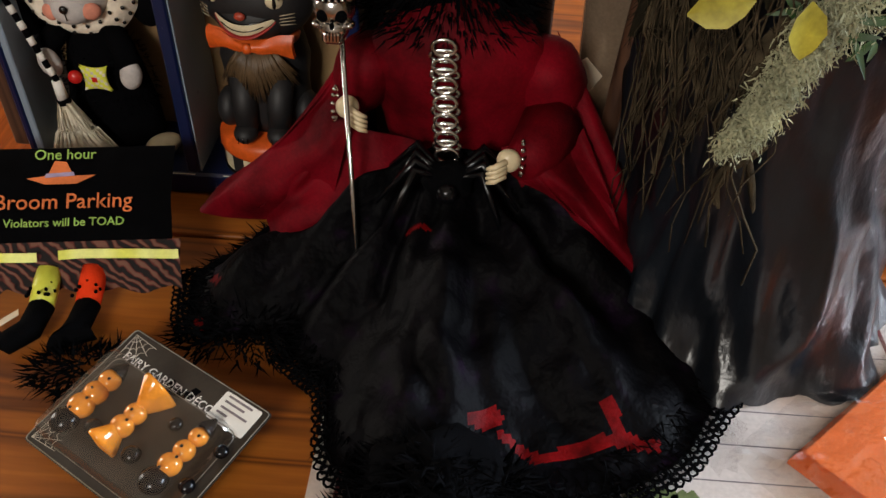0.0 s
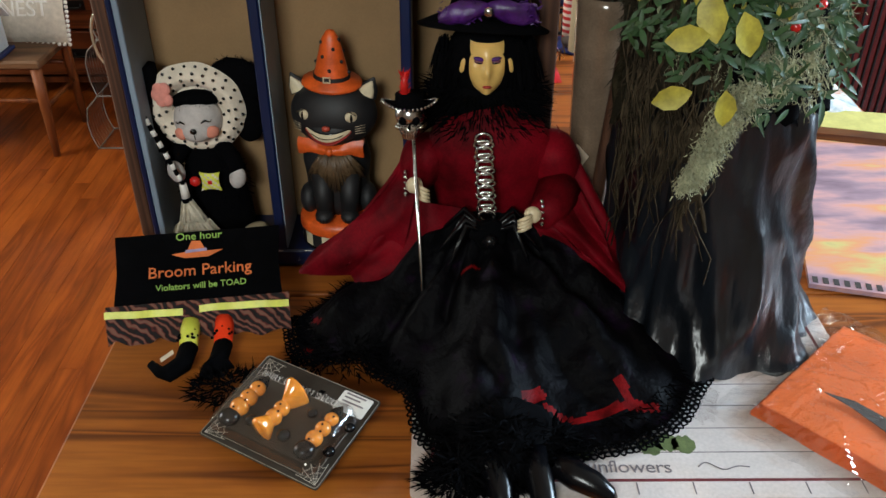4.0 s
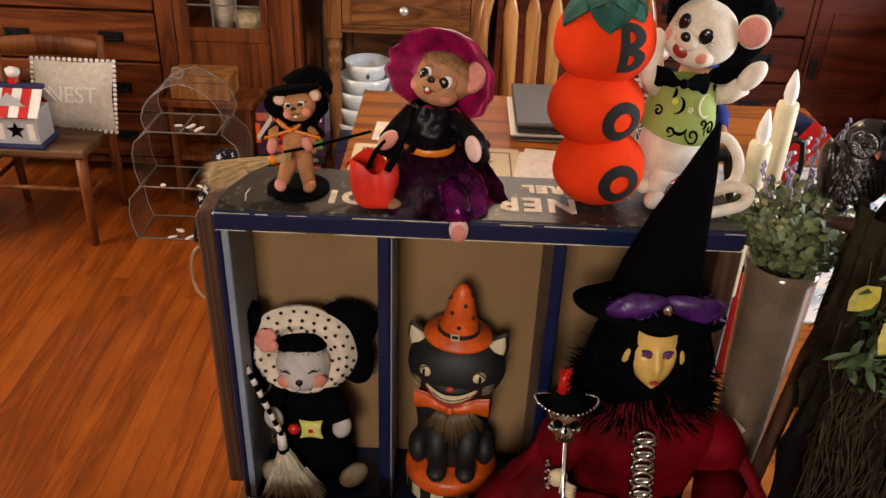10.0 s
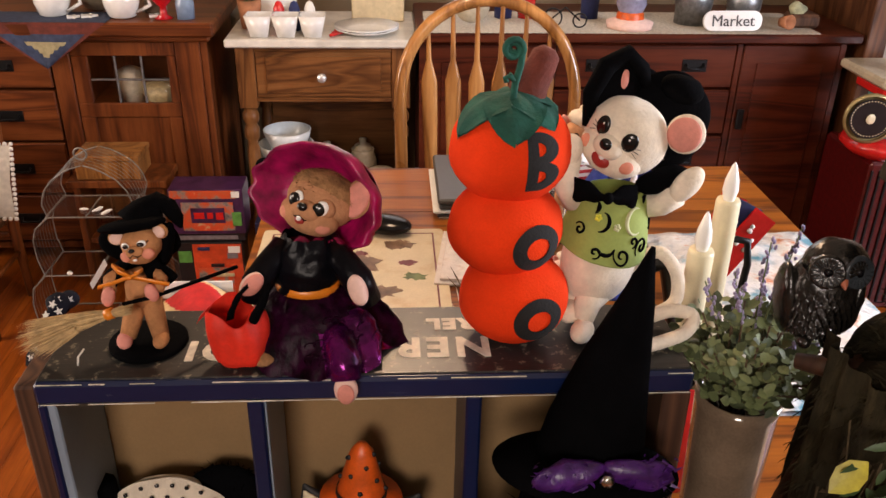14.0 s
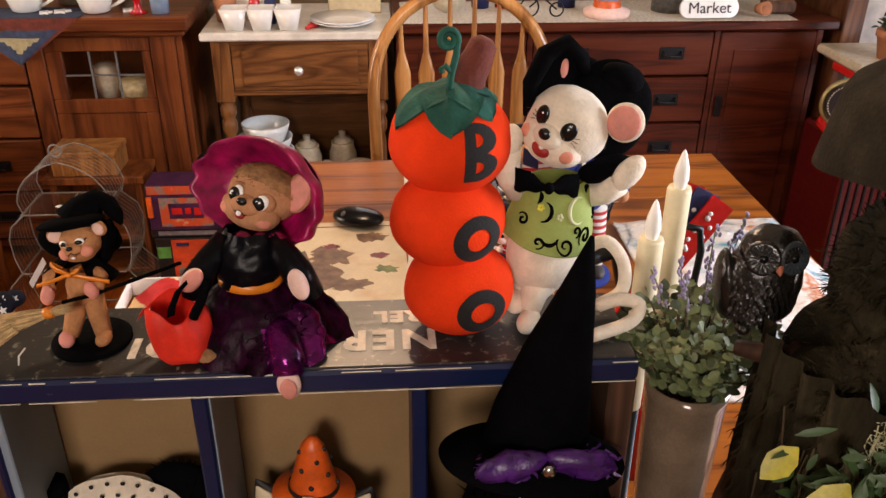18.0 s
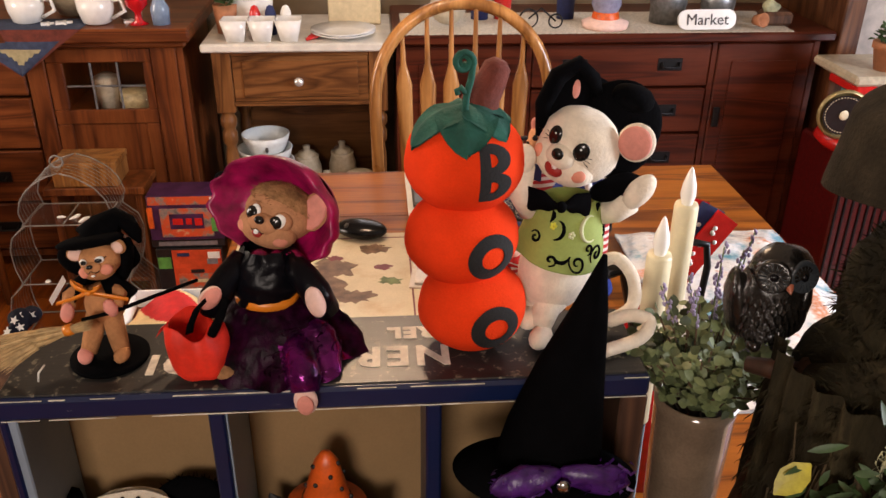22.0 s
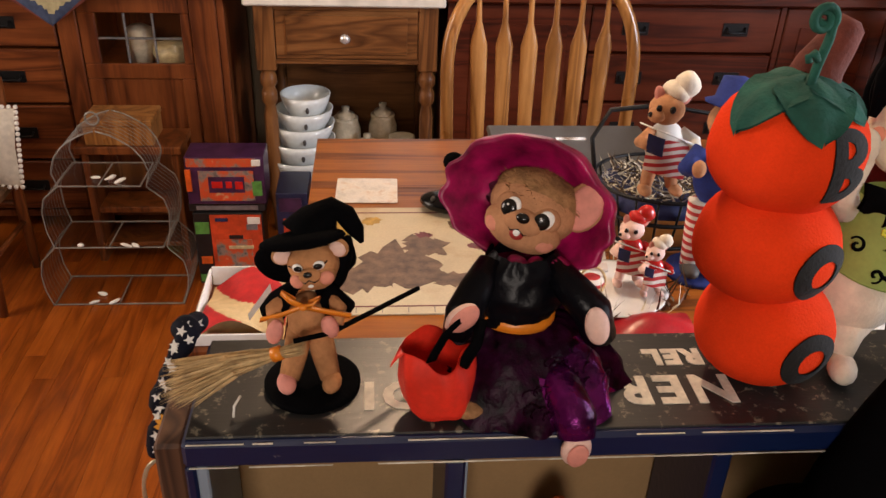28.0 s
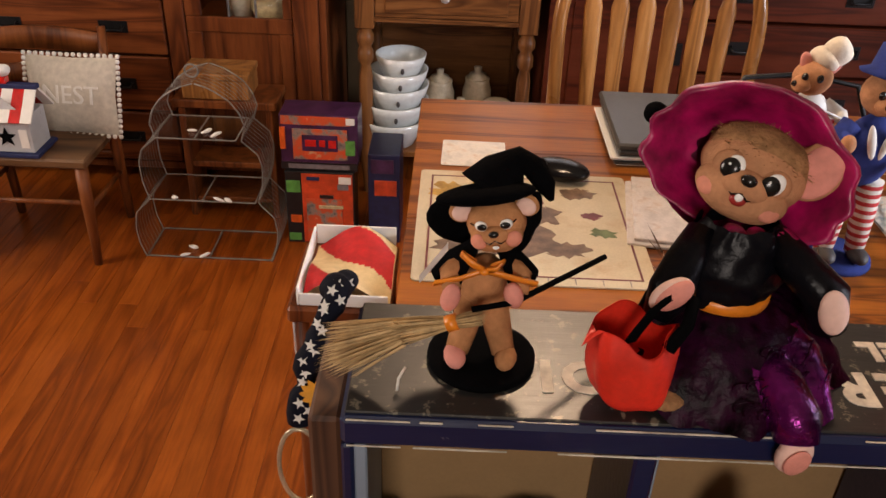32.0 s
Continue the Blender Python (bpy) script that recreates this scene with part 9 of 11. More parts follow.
for i in range(20):
    s = Solid()
    o = Vector((random.uniform(-0.7, 0.8), -1, random.uniform(0.1, 1.0))).normalized()
    c = roll_at((i + 0.5) / 20) + o * 0.0080
    q = o.to_track_quat("Z", "Y").to_matrix().to_4x4()
    pts = [((0.0036 if k % 2 == 0 else 0.0015) * math.sin(k * math.pi / 5 + i), (0.0036 if k % 2 == 0 else 0.0015) * math.cos(k * math.pi / 5 + i)) for k in range(10)]
    s.prism(pts, 0.0008, Matrix.Translation(c) @ q, 0)
    part("star", s, PAPER, gl)
s = Solid()
fc_ = Vector((-0.424, 0.680, 1.074))
for k in range(12):
    a = 2 * math.pi * k / 12
    s.leaf(fc_, 0.011, 0.005, (math.cos(a), -0.1, math.sin(a)), (0, -1, 0.2), 0, 0.1)
part("flower", s, plain("sunflower_petal", (0.72, 0.32, 0.02), 0.7, vary=0.2), gl, "orange-yellow cloth flower")
s = Solid()
s.tube([Vector((-0.440 + 0.013 * math.cos(a), 0.694, 1.004 + 0.030 * math.sin(a))) for a in [j * math.pi / 12 for j in range(25)]], 0.0016, 0, 6, False)
part("wire_loop", s, plain("pale_gold_wire", (0.70, 0.60, 0.42), 0.25, metal=0.6), gl, "pale shiny wire loop")
s = Solid()
for k in range(5):
    s.ell((-0.427 + 0.002 * (k % 2), 0.690, 1.022 - 0.013 * k), (0.0045, 0.004, 0.0075), 0, (0, 20 * (k % 3 - 1), 0), 10, 8)
part("bead_string", s, ORANGE_PAINT, gl, "orange beads")

# ---- windsor chair at the table's end ----
wc = thing("windsor_chair", (0.06, 2.15, 0), "light oak arrow-back dining chair at the end of the table", "chair")
CYB = 2.06
s = Solid()
arch = []
for k in range(33):
    a = math.pi * k / 32
    arch.append((0.059 + 0.205 * math.cos(a) * -1, CYB + 0.03 * math.sin(a), 0.845 + 0.238 * math.sin(a) ** 0.85))
arch = [(-0.125, CYB - 0.015, 0.46), (-0.142, CYB - 0.008, 0.66)] + arch + [(0.260, CYB - 0.008, 0.66), (0.243, CYB - 0.015, 0.46)]
s.tube(arch, 0.0145, 0, 12)
part("bow", s, CHAIR_WOOD, wc)
for k in range(6):
    s = Solid()
    u = (k + 0.5) / 6 * 2 - 1
    xb, xt = 0.059 + 0.150 * u, 0.059 + 0.168 * u
    zt = 0.845 + 0.238 * math.sqrt(max(0, 1 - (0.168 * u / 0.205) ** 2)) - 0.006
    zs = (0.46, 0.60, 0.66, 0.80, 0.90, 0.925, 0.95, zt)
    ws = (0.007, 0.008, 0.014, 0.0175, 0.019, 0.013, 0.0065, 0.005)
    rows = []
    for z, w in zip(zs, ws):
        t = (z - 0.46) / (zt - 0.46)
        c = Vector((xb + (xt - xb) * t, CYB - 0.012 + 0.035 * t, z))
        th = 0.0045
        rows.append([c + Vector((w * math.cos(a), th * math.sin(a), 0)) for a in [j * math.pi / 5 for j in range(10)]])
    s.net(rows, 0, True)
    part("arrow_slat", s, CHAIR_WOOD, wc)
s = Solid()
s.lathe([(0.0, 0.0), (0.215, 0.0), (0.225, 0.012), (0.222, 0.03), (0.18, 0.034), (0.0, 0.026)], (0.06, 2.20, 0.43), 0, 32, (0, 0, 0), (1, 0.95))
part("seat", s, CHAIR_WOOD, wc)
for sx in (-1, 1):
    for sy in (-1, 1):
        s = Solid()
        s.tube([(0.06 + sx * 0.14, 2.20 + sy * 0.13, 0.435), (0.06 + sx * 0.165, 2.20 + sy * 0.155, 0.25), (0.06 + sx * 0.20, 2.20 + sy * 0.19, 0.0)], [0.015, 0.02, 0.012], 0, 12)
        part("leg", s, CHAIR_WOOD, wc)


# ---- low side chair with cushion and birdhouse ----
def side_chair(x0, x1, yf, yb, zs, zt, label):
    th = thing("side_chair", ((x0 + x1) / 2, (yf + yb) / 2, 0), label, "chair", "old maple chairs")
    s = Solid()
    s.box((x0 - 0.015, yf - 0.015, zs - 0.028), (x1 + 0.015, yb + 0.01, zs), 0, 0.006)
    part("seat", s, wood("worn_seat_oak", (0.06, 0.03, 0.012), (0.14, 0.07, 0.03), (0.22, 0.12, 0.055), "X", 1.0, 0.45), th)
    for x in (x0 + 0.01, x1 - 0.01):
        s = Solid()
        s.tube([(x, yf + 0.01, zs - 0.026), (x, yf + 0.005, 0.2), (x, yf - 0.005, 0.0)], [0.019, 0.018, 0.012], 0, 10)
        part("leg", s, OLD_WOOD, th)
        s = Solid()
        s.tube([(x, yb + 0.015, 0.0), (x, yb, 0.25), (x, yb + 0.002, zs), (x, yb + 0.045, zt)], [0.012, 0.017, 0.017, 0.012], 0, 10)
        part("post", s, OLD_WOOD, th)
    for z, r in ((0.20, 0.008), (0.235, 0.008)):
        s = Solid()
        y = yf if z == 0.20 else yb
        s.tube([(x0 + 0.01, y, z), (x1 - 0.01, y, z)], r, 0, 8)
        part("stretcher", s, OLD_WOOD, th)
    for x in (x0 + 0.01, x1 - 0.01):
        s = Solid()
        s.tube([(x, yf, 0.17), (x, yb, 0.17)], 0.008, 0, 8)
        part("stretcher", s, OLD_WOOD, th)
    for z in (zt - 0.075, zs + 0.09):
        s = Solid()
        rows = []
        for i in range(13):
            u = i / 12
            rows.append([Vector((x0 + 0.012 + (x1 - x0 - 0.024) * u, yb + 0.012 + 0.028 * (z + dz - zs) / (zt - zs) + 0.018 * math.sin(math.pi * u) + dy, z + dz + (0.010 * math.sin(math.pi * u) if dz > 0.03 else 0))) for dy, dz in ((0, 0), (0, 0.055), (0.010, 0.055), (0.010, 0))])
        s.net(rows, 0, True)
        part("back_rail", s, OLD_WOOD, th)
    return th


side_chair(-1.735, -1.365, 2.40, 2.66, 0.338, 0.610, "small old maple chair with cushion and birdhouse on its seat")
cu = thing("nest_cushion", (-1.45, 2.58, 0.339), "linen cushion with a pompom edge and a stitched word", "cushion")
qm = axes((-1.448, 2.600, 0.440), (1, -0.10, 0.03), (0.02, 0.30, 0.95))
s = Solid()
for sg in (1, -1):
    s.net([[qm @ Vector((0.138 * u * (1 - 0.06 * (1 - abs(v))), 0.110 * v * (1 - 0.05 * (1 - abs(u))), sg * 0.035 * ((1 - u * u) * (1 - v * v)) ** 0.5)) for v in [-1 + j / 6 for j in range(13)]] for u in [-1 + i / 8 for i in range(17)]], 0, False, sg < 0)
cush = part("cover", s, LINEN, cu)
s = Solid()
letters("NEST", 0.052, qm @ Matrix.Translation((0.012, 0.0, 0.034)), s, 0, 0.002)
sub("stitched_word", s, PAPER, cush, "white stitched word")
for k in range(60):
    s = Solid()
    t = (k % 15) / 15
    side = k // 15
    u, v = ((-1 + 2 * t, 1), (1, 1 - 2 * t), (1 - 2 * t, -1), (-1, -1 + 2 * t))[side]
    s.ell(qm @ Vector((0.141 * u, 0.113 * v, 0.0)), 0.0068, 0, (0, 0, 0), 8, 6)
    part("pompom", s, PAPER, cu)
bh = thing("birdhouse", (-1.60, 2.445, 0.366), "painted patriotic birdhouse with striped roof and star hole", "birdhouse")
bx0, bx1, by0, by1 = -1.670, -1.520, 2.395, 2.50
s = Solid()
s.box((bx0 - 0.012, by0 - 0.015, 0.3665), (bx1 + 0.015, by1 + 0.012, 0.378), 0, 0.002)
part("base", s, BLUE, bh)
s = Solid()
s.box((bx0, by0, 0.378), (bx1, by1, 0.487), 0, 0.002)
s.prism([(bx0, 0.486), (bx1, 0.486), ((bx0 + bx1) / 2, 0.555)], 0.0012, Matrix(((1, 0, 0, 0), (0, 0, -1, by0 + 0.002), (0, 1, 0, 0), (0, 0, 0, 1))), 0)
body = part("body", s, worn_paint("weathered_white", (0.56, 0.58, 0.60), (0.25, 0.23, 0.21), 40, 0.62), bh)
s = Solid()
pts = [((0.030 if k % 2 == 0 else 0.013) * math.sin(k * math.pi / 5), (0.030 if k % 2 == 0 else 0.013) * math.cos(k * math.pi / 5)) for k in range(10)]
s.prism(pts, 0.002, axes((-1.592, by0 - 0.0005, 0.425), (1, 0, 0), (0, 0, 1)), 0)
sub("star_hole", s, BLACK, body, "black star-shaped hole")
for k in range(6):
    s = Solid()
    x0_, x1_ = bx0 - 0.02 + (bx1 - bx0 + 0.04) * k / 6, bx0 - 0.02 + (bx1 - bx0 + 0.04) * (k + 1) / 6
    for sg in (1, -1):
        yb_ = by0 - 0.022 if sg > 0 else by1 + 0.022
        s.prism([(0, 0), (x1_ - x0_ - 0.0008, 0), (x1_ - x0_ - 0.0008, 0.108), (0, 0.108)], 0.006, axes((x0_ if sg > 0 else x1_, yb_, 0.477), (sg, 0, 0), (0, sg * 0.075, 0.078)), 0)
    part("roof_slat", s, RED if k % 2 == 0 else PAPER, bh)
s = Solid()
s.box((bx0 - 0.022, 2.437, 0.553), (bx1 + 0.022, 2.460, 0.567), 0, 0.002)
part("ridge", s, BLUE, bh, "blue ridge board with white stars")
s = Solid()
s.box((-1.605, 2.436, 0.567), (-1.580, 2.461, 0.587), 0, 0.002)
s.ell((-1.592, 2.448, 0.605), (0.022, 0.020, 0.019), 1, (0, 0, 0), 12, 8, 0.006, 60)
part("chimney_tuft", s, [RED, PAPER], bh, "red chimney with a white cotton tuft")
for dx_ in (-0.050, 0.050):
    s = Solid()
    s.box((-1.592 + dx_ - 0.012, by0 - 0.003, 0.393), (-1.592 + dx_ + 0.012, by0 - 0.0004, 0.45), 0, 0.001)
    part("shutter", s, PAPER, bh)
bh.location, bh.scale = (-1.561, 2.445, 0.339), (0.95, 0.95, 0.95)

# potted plant on a stand by the chair
pp = thing("potted_plant", (-1.98, 2.40, 0), "leafy plant in a tall rust-red pot beside the chair", "plant")
s = Solid()
s.lathe([(0.0, 0.0), (0.12, 0.0), (0.14, 0.02), (0.165, 0.36), (0.17, 0.40), (0.15, 0.40), (0.145, 0.36), (0.0, 0.35)], (-1.98, 2.40, 0), 0, 30)
part("pot", s, plain("rust_red_pot", (0.17, 0.035, 0.02), 0.5, vary=0.35), pp)
s = Solid()
for i in range(340):
    a, r = random.random() * 6.283, math.sqrt(random.random())
    p = Vector((-1.98 + 0.20 * r * math.cos(a), 2.40 + 0.18 * r * math.sin(a), 0.40 + 0.30 * random.random()))
    s.leaf(p, random.uniform(0.04, 0.08), random.uniform(0.02, 0.035), (random.uniform(-1, 1), random.uniform(-1, 1), random.uniform(-0.6, 0.8)), (random.uniform(-0.5, 0.5), -0.5, 1), i % 2)
part("foliage", s, [GREEN_LEAF, SAGE_LEAF], pp)["kind"] = "stuff"
s = Solid()
s.ell((-1.93, 2.35, 0.84), (0.10, 0.09, 0.10), 0, (0, 0, 0), 18, 12, 0.04, 22)
s.tube([(-1.95, 2.38, 0.55), (-1.93, 2.36, 0.80)], 0.01, 1, 8)
part("red_bloom", s, [plain("dark_red_bloom", (0.20, 0.012, 0.02), 0.8, vary=0.5), VINE], pp, "dark red artificial bloom")

# ---- clear display stand ----
ds = thing("display_stand", (-1.06, 2.52, 0), "clear plastic three-tier display stand on the floor", "display stand")
EDGE = plain("frosted_plastic_edge", (0.20, 0.185, 0.165), 0.3, vary=0.3)
THIN = glass("thin_clear_sheet", 0.10, (0.985, 0.985, 0.98), 0.03, 0.10)
DX, DY0, DY1 = -1.062, 2.445, 2.605



def gourd(z):
    """Half width of the stand at a height."""
    keys = [(0.0, 0.187), (0.05, 0.203), (0.10, 0.208), (0.15, 0.200), (0.196, 0.156), (0.25, 0.170), (0.31, 0.173), (0.35, 0.162), (0.389, 0.118), (0.43, 0.130), (0.47, 0.118), (0.505, 0.092), (0.53, 0.055), (0.545, 0.025), (0.55, 0.003)]
    for (a, wa), (b, wb) in zip(keys, keys[1:]):
        if z <= b:
            return wa + (wb - wa) * (z - a) / (b - a)
    return 0.003


zs = [0.55 * k / 58 for k in range(59)]
for sx in (-1, 1):
    s = Solid()
    s.net([[Vector((DX + 0.03 * z + sx * gourd(z), y, z)) for y in (DY0, (DY0 + DY1) / 2, DY1)] for z in zs], 0)
    part("side_sheet", s, THIN, ds)
    s = Solid()
    for y in (DY0, DY1):
        s.tube([(DX + 0.03 * z + sx * gourd(z), y, z) for z in zs], 0.0022, 0, 6)
    for q in range(1, 8):
        y = DY0 + (DY1 - DY0) * q / 8
        s.tube([(DX + 0.03 * z + sx * (gourd(z) + 0.001), y, z) for z in zs], 0.0006, 0, 4)
    part("rib", s, EDGE, ds, "frosted ribbed edges")
for z in (0.004, 0.196, 0.389):
    w = gourd(z) - 0.004
    s = Solid()
    s.box((DX - w, DY0, z - 0.0015), (DX + w, DY1, z + 0.0015), 0, 0.0005)
    sh = part("shelf", s, THIN, ds)
    s = Solid()
    for y in (DY0, DY1):
        s.box((DX - w, y - 0.002, z - 0.002), (DX + w, y + 0.002, z + 0.002), 0, 0.0008)
    for x in (DX - w, DX, DX + w):
        s.box((x - 0.002, DY0, z - 0.002), (x + 0.002, DY1, z + 0.002), 0, 0.0008)
    sub("shelf_edge", s, EDGE, sh, "frosted shelf edge")
    for q in range(3):
        s = Solid()
        s.ell((DX + random.uniform(-0.7, 0.7) * w, DY0 + random.uniform(0.0, 0.06), z + 0.006), (0.018, 0.006, 0.005), 0, (0, random.uniform(-20, 20), random.uniform(-40, 40)), 8, 6, 0.004, 60)
        sub("tape_scrap", s, PAPER, sh, "scraps of clear tape")
s = Solid()
s.tube([(DX + 0.018 * math.cos(a), DY0 + 0.05, 0.567 + 0.018 * math.sin(a)) for a in [j * math.pi / 8 for j in range(17)]], 0.003, 0, 6, False)
part("ring", s, EDGE, ds)

# ---- stool, boxes ----
so = thing("wooden_stool", (-1.05, 2.76, 0), "small old wooden step stool in front of the cabinet", "stool")
s = Solid()
s.box((-1.20, 2.69, 0.375), (-0.885, 2.85, 0.40), 0, 0.003)
part("top", s, OLD_WOOD, so)
for x in (-1.185, -0.92):
    s = Solid()
    s.box((x, 2.70, 0.0), (x + 0.022, 2.84, 0.375), 0, 0.003)
    part("side", s, OLD_WOOD, so)
s = Solid()
s.box((-1.163, 2.71, 0.17), (-0.92, 2.83, 0.19), 0, 0.003)
part("shelf", s, OLD_WOOD, so)
s = Solid()
s.box((-1.163, 2.71, 0.05), (-0.92, 2.83, 0.065), 0, 0.003)
part("shelf", s, OLD_WOOD, so)
wb = thing("wooden_box", (-1.07, 2.76, 0.401), "small plain wooden box on the stool", "box")
s = Solid()
s.box((-1.165, 2.70, 0.4012), (-0.965, 2.83, 0.462), 0, 0.003)
part("body", s, CHAIR_WOOD, wb)
s = Solid()
s.box((-1.168, 2.697, 0.4625), (-0.962, 2.833, 0.482), 0, 0.003)
part("lid", s, CHAIR_WOOD, wb)


def toy_box(lo, hi, colours, label, name="toy_box"):
    th = thing(name, ((lo[0] + hi[0]) / 2, (lo[1] + hi[1]) / 2, lo[2]), label, "box", "packed toys")
    s = Solid()
    s.box(lo, hi, 0, 0.002)
    b = part("carton", s, colours[0], th)
    w, h = hi[0] - lo[0], hi[2] - lo[2]
    for k, (u0, v0, u1, v1, mt) in enumerate(colours[1]):
        s = Solid()
        s.box((lo[0] + w * u0, lo[1] - 0.002 - 0.0008 * k, lo[2] + h * v0), (lo[0] + w * u1, lo[1] - 0.0001, lo[2] + h * v1), 0, 0.0005)
        sub("printed_panel", s, mt, b)
    return th


GLOSS_ORANGE = plain("orange_carton_print", (0.62, 0.07, 0.02), 0.3, vary=0.35, scale=30)
PURPLE_PRINT = plain("purple_carton_print", (0.06, 0.018, 0.07), 0.3, vary=0.5, scale=30)
GREEN_PRINT = plain("green_carton_print", (0.10, 0.30, 0.06), 0.35, vary=0.3)
BLACK_PRINT = plain("black_carton_print", (0.012, 0.012, 0.014), 0.3, vary=0.4)
def carton_print(name):
    """A blurred printed scene: grey and cream shapes over orange."""
    mt, nt, bs = nodes_of(name)
    c = ramp(nt, speck(nt, 22, 4, rough=0.6), [(0.34, (0.05, 0.045, 0.06)), (0.44, (0.24, 0.20, 0.17)), (0.52, (0.52, 0.09, 0.03)), (0.64, (0.62, 0.07, 0.02)), (0.74, (0.55, 0.36, 0.20))])
    nt.links.new(c, bs.inputs["Base Color"])
    bs.inputs["Roughness"].default_value = 0.3
    return mt


SCENE_PRINT = carton_print("carton_scene_print")
toy_box((-0.845, 2.56, 0.0005), (-0.640, 2.66, 0.245), (BLACK_PRINT, [(0.24, 0.02, 0.98, 0.98, GLOSS_ORANGE), (0.02, 0.72, 0.22, 0.88, GREEN_PRINT), (0.02, 0.04, 0.2, 0.14, GREEN_PRINT), (0.06, 0.3, 0.22, 0.4, ORANGE_PAINT), (0.30, 0.06, 0.82, 0.64, SCENE_PRINT), (0.78, 0.86, 0.96, 0.95, PAPER), (0.76, 0.78, 0.92, 0.85, GREY_INK), (0.32, 0.90, 0.50, 0.94, BLUE), (0.50, 0.66, 0.70, 0.70, BLACK_PRINT), (0.48, 0.52, 0.84, 0.56, SACKS)]), "black and orange printed toy box standing on the floor")
toy_box((-0.855, 2.57, 0.2455), (-0.630, 2.67, 0.275), (BLACK_PRINT, [(0.1, 0.2, 0.9, 0.7, GREY_INK)]), "flat black printed box lying on another box")
toy_box((-0.850, 2.56, 0.2755), (-0.625, 2.67, 0.425), (PURPLE_PRINT, [(0.02, 0.80, 0.90, 0.98, SCENE_PRINT), (0.16, 0.08, 0.86, 0.72, SCENE_PRINT), (0.28, 0.26, 0.74, 0.60, PURPLE_PRINT), (0.32, 0.36, 0.46, 0.50, RED), (0.50, 0.36, 0.58, 0.50, RED), (0.62, 0.34, 0.72, 0.50, RED), (0.84, 0.2, 0.96, 0.5, GREEN_PRINT), (0.85, 0.84, 0.96, 0.96, PAPER), (0.0, 0.3, 0.07, 0.75, ORANGE_PAINT)]), "purple and orange printed toy box on top of the stack")
toy_box((-0.600, 2.58, 0.0005), (-0.505, 2.74, 0.30), (plain("dark_blue_carton", (0.012, 0.018, 0.07), 0.35, vary=0.3), [(0.1, 0.05, 0.9, 0.18, PAPER), (0.2, 0.55, 0.9, 0.72, GLOSS_ORANGE), (0.1, 0.8, 0.8, 0.95, PURPLE_PRINT)]), "tall dark blue box on the floor beside the toys")

# ---- washstand ----
ws = thing("washstand", (-0.40, 3.10, 0), "honey oak washstand with marble top, drawer and turned legs", "washstand")
WX0, WX1, WY0, WY1 = -0.668, -0.105, 2.885, 3.30
s = Solid()
s.box((WX0 - 0.025, WY0 - 0.035, 0.785), (WX1 + 0.02, WY1, 0.812), 0, 0.005)
part("marble_top", s, MARBLE, ws, "white marble top")
for nm, lo, hi in (("rail", (WX0 + 0.06, WY0 + 0.004, 0.765), (WX1 - 0.06, WY0 + 0.03, 0.785)), ("rail", (WX0 + 0.06, WY0 + 0.004, 0.598), (WX1 - 0.06, WY0 + 0.03, 0.612)), ("side_panel", (WX0 + 0.01, WY0 + 0.055, 0.60), (WX0 + 0.03, WY1 - 0.03, 0.785)), ("side_panel", (WX1 - 0.03, WY0 + 0.055, 0.60), (WX1 - 0.01, WY1 - 0.03, 0.785)), ("back_panel", (WX0 + 0.05, WY1 - 0.025, 0.15), (WX1 - 0.05, WY1 - 0.01, 0.785)), ("shelf", (WX0 + 0.01, WY0 + 0.03, 0.135), (WX1 - 0.01, WY1 - 0.03, 0.155))):
    s = Solid()
    s.box(lo, hi)
    part(nm, s, STAND_WOOD, ws)
s = Solid()
s.box((WX0 + 0.062, WY0 + 0.008, 0.613), (WX1 - 0.062, WY0 + 0.26, 0.764), 0, 0.002)
s.box((WX0 + 0.095, WY0 + 0.001, 0.628), (WX1 - 0.095, WY0 + 0.0095, 0.750), 0, 0.004)
dr = part("drawer", s, STAND_WOOD, ws)
s = Solid()
s.lathe([(0.0, 0.030), (0.012, 0.028), (0.016, 0.020), (0.010, 0.010), (0.008, 0.0)], (-0.392, WY0 + 0.001, 0.684), 0, 16, (90, 0, 0))
sub("knob", s, plain("glass_knob", (0.75, 0.74, 0.72), 0.08, metal=0.6, vary=0.05, relief=0), dr, "clear glass knob")
for x in (WX0 + 0.03, WX1 - 0.03):
    for y in (WY0 + 0.03, WY1 - 0.03):
        s = Solid()
        s.box((x - 0.03, y - 0.026, 0.575), (x + 0.03, y + 0.026, 0.785), 0, 0.003)
        s.lathe([(0.024, 0.575), (0.020, 0.565), (0.027, 0.55), (0.027, 0.53), (0.018, 0.515), (0.025, 0.50), (0.025, 0.47), (0.016, 0.455), (0.022, 0.42), (0.022, 0.25), (0.018, 0.2), (0.024, 0.17), (0.024, 0.13), (0.016, 0.08), (0.012, 0.0)], (x, y, 0), 0, 18)
        part("leg", s, STAND_WOOD_Z, ws)
BOWL = plain("blue_white_bowl", (0.68, 0.71, 0.70), 0.2, vary=0.08, coat=0.4, relief=0)
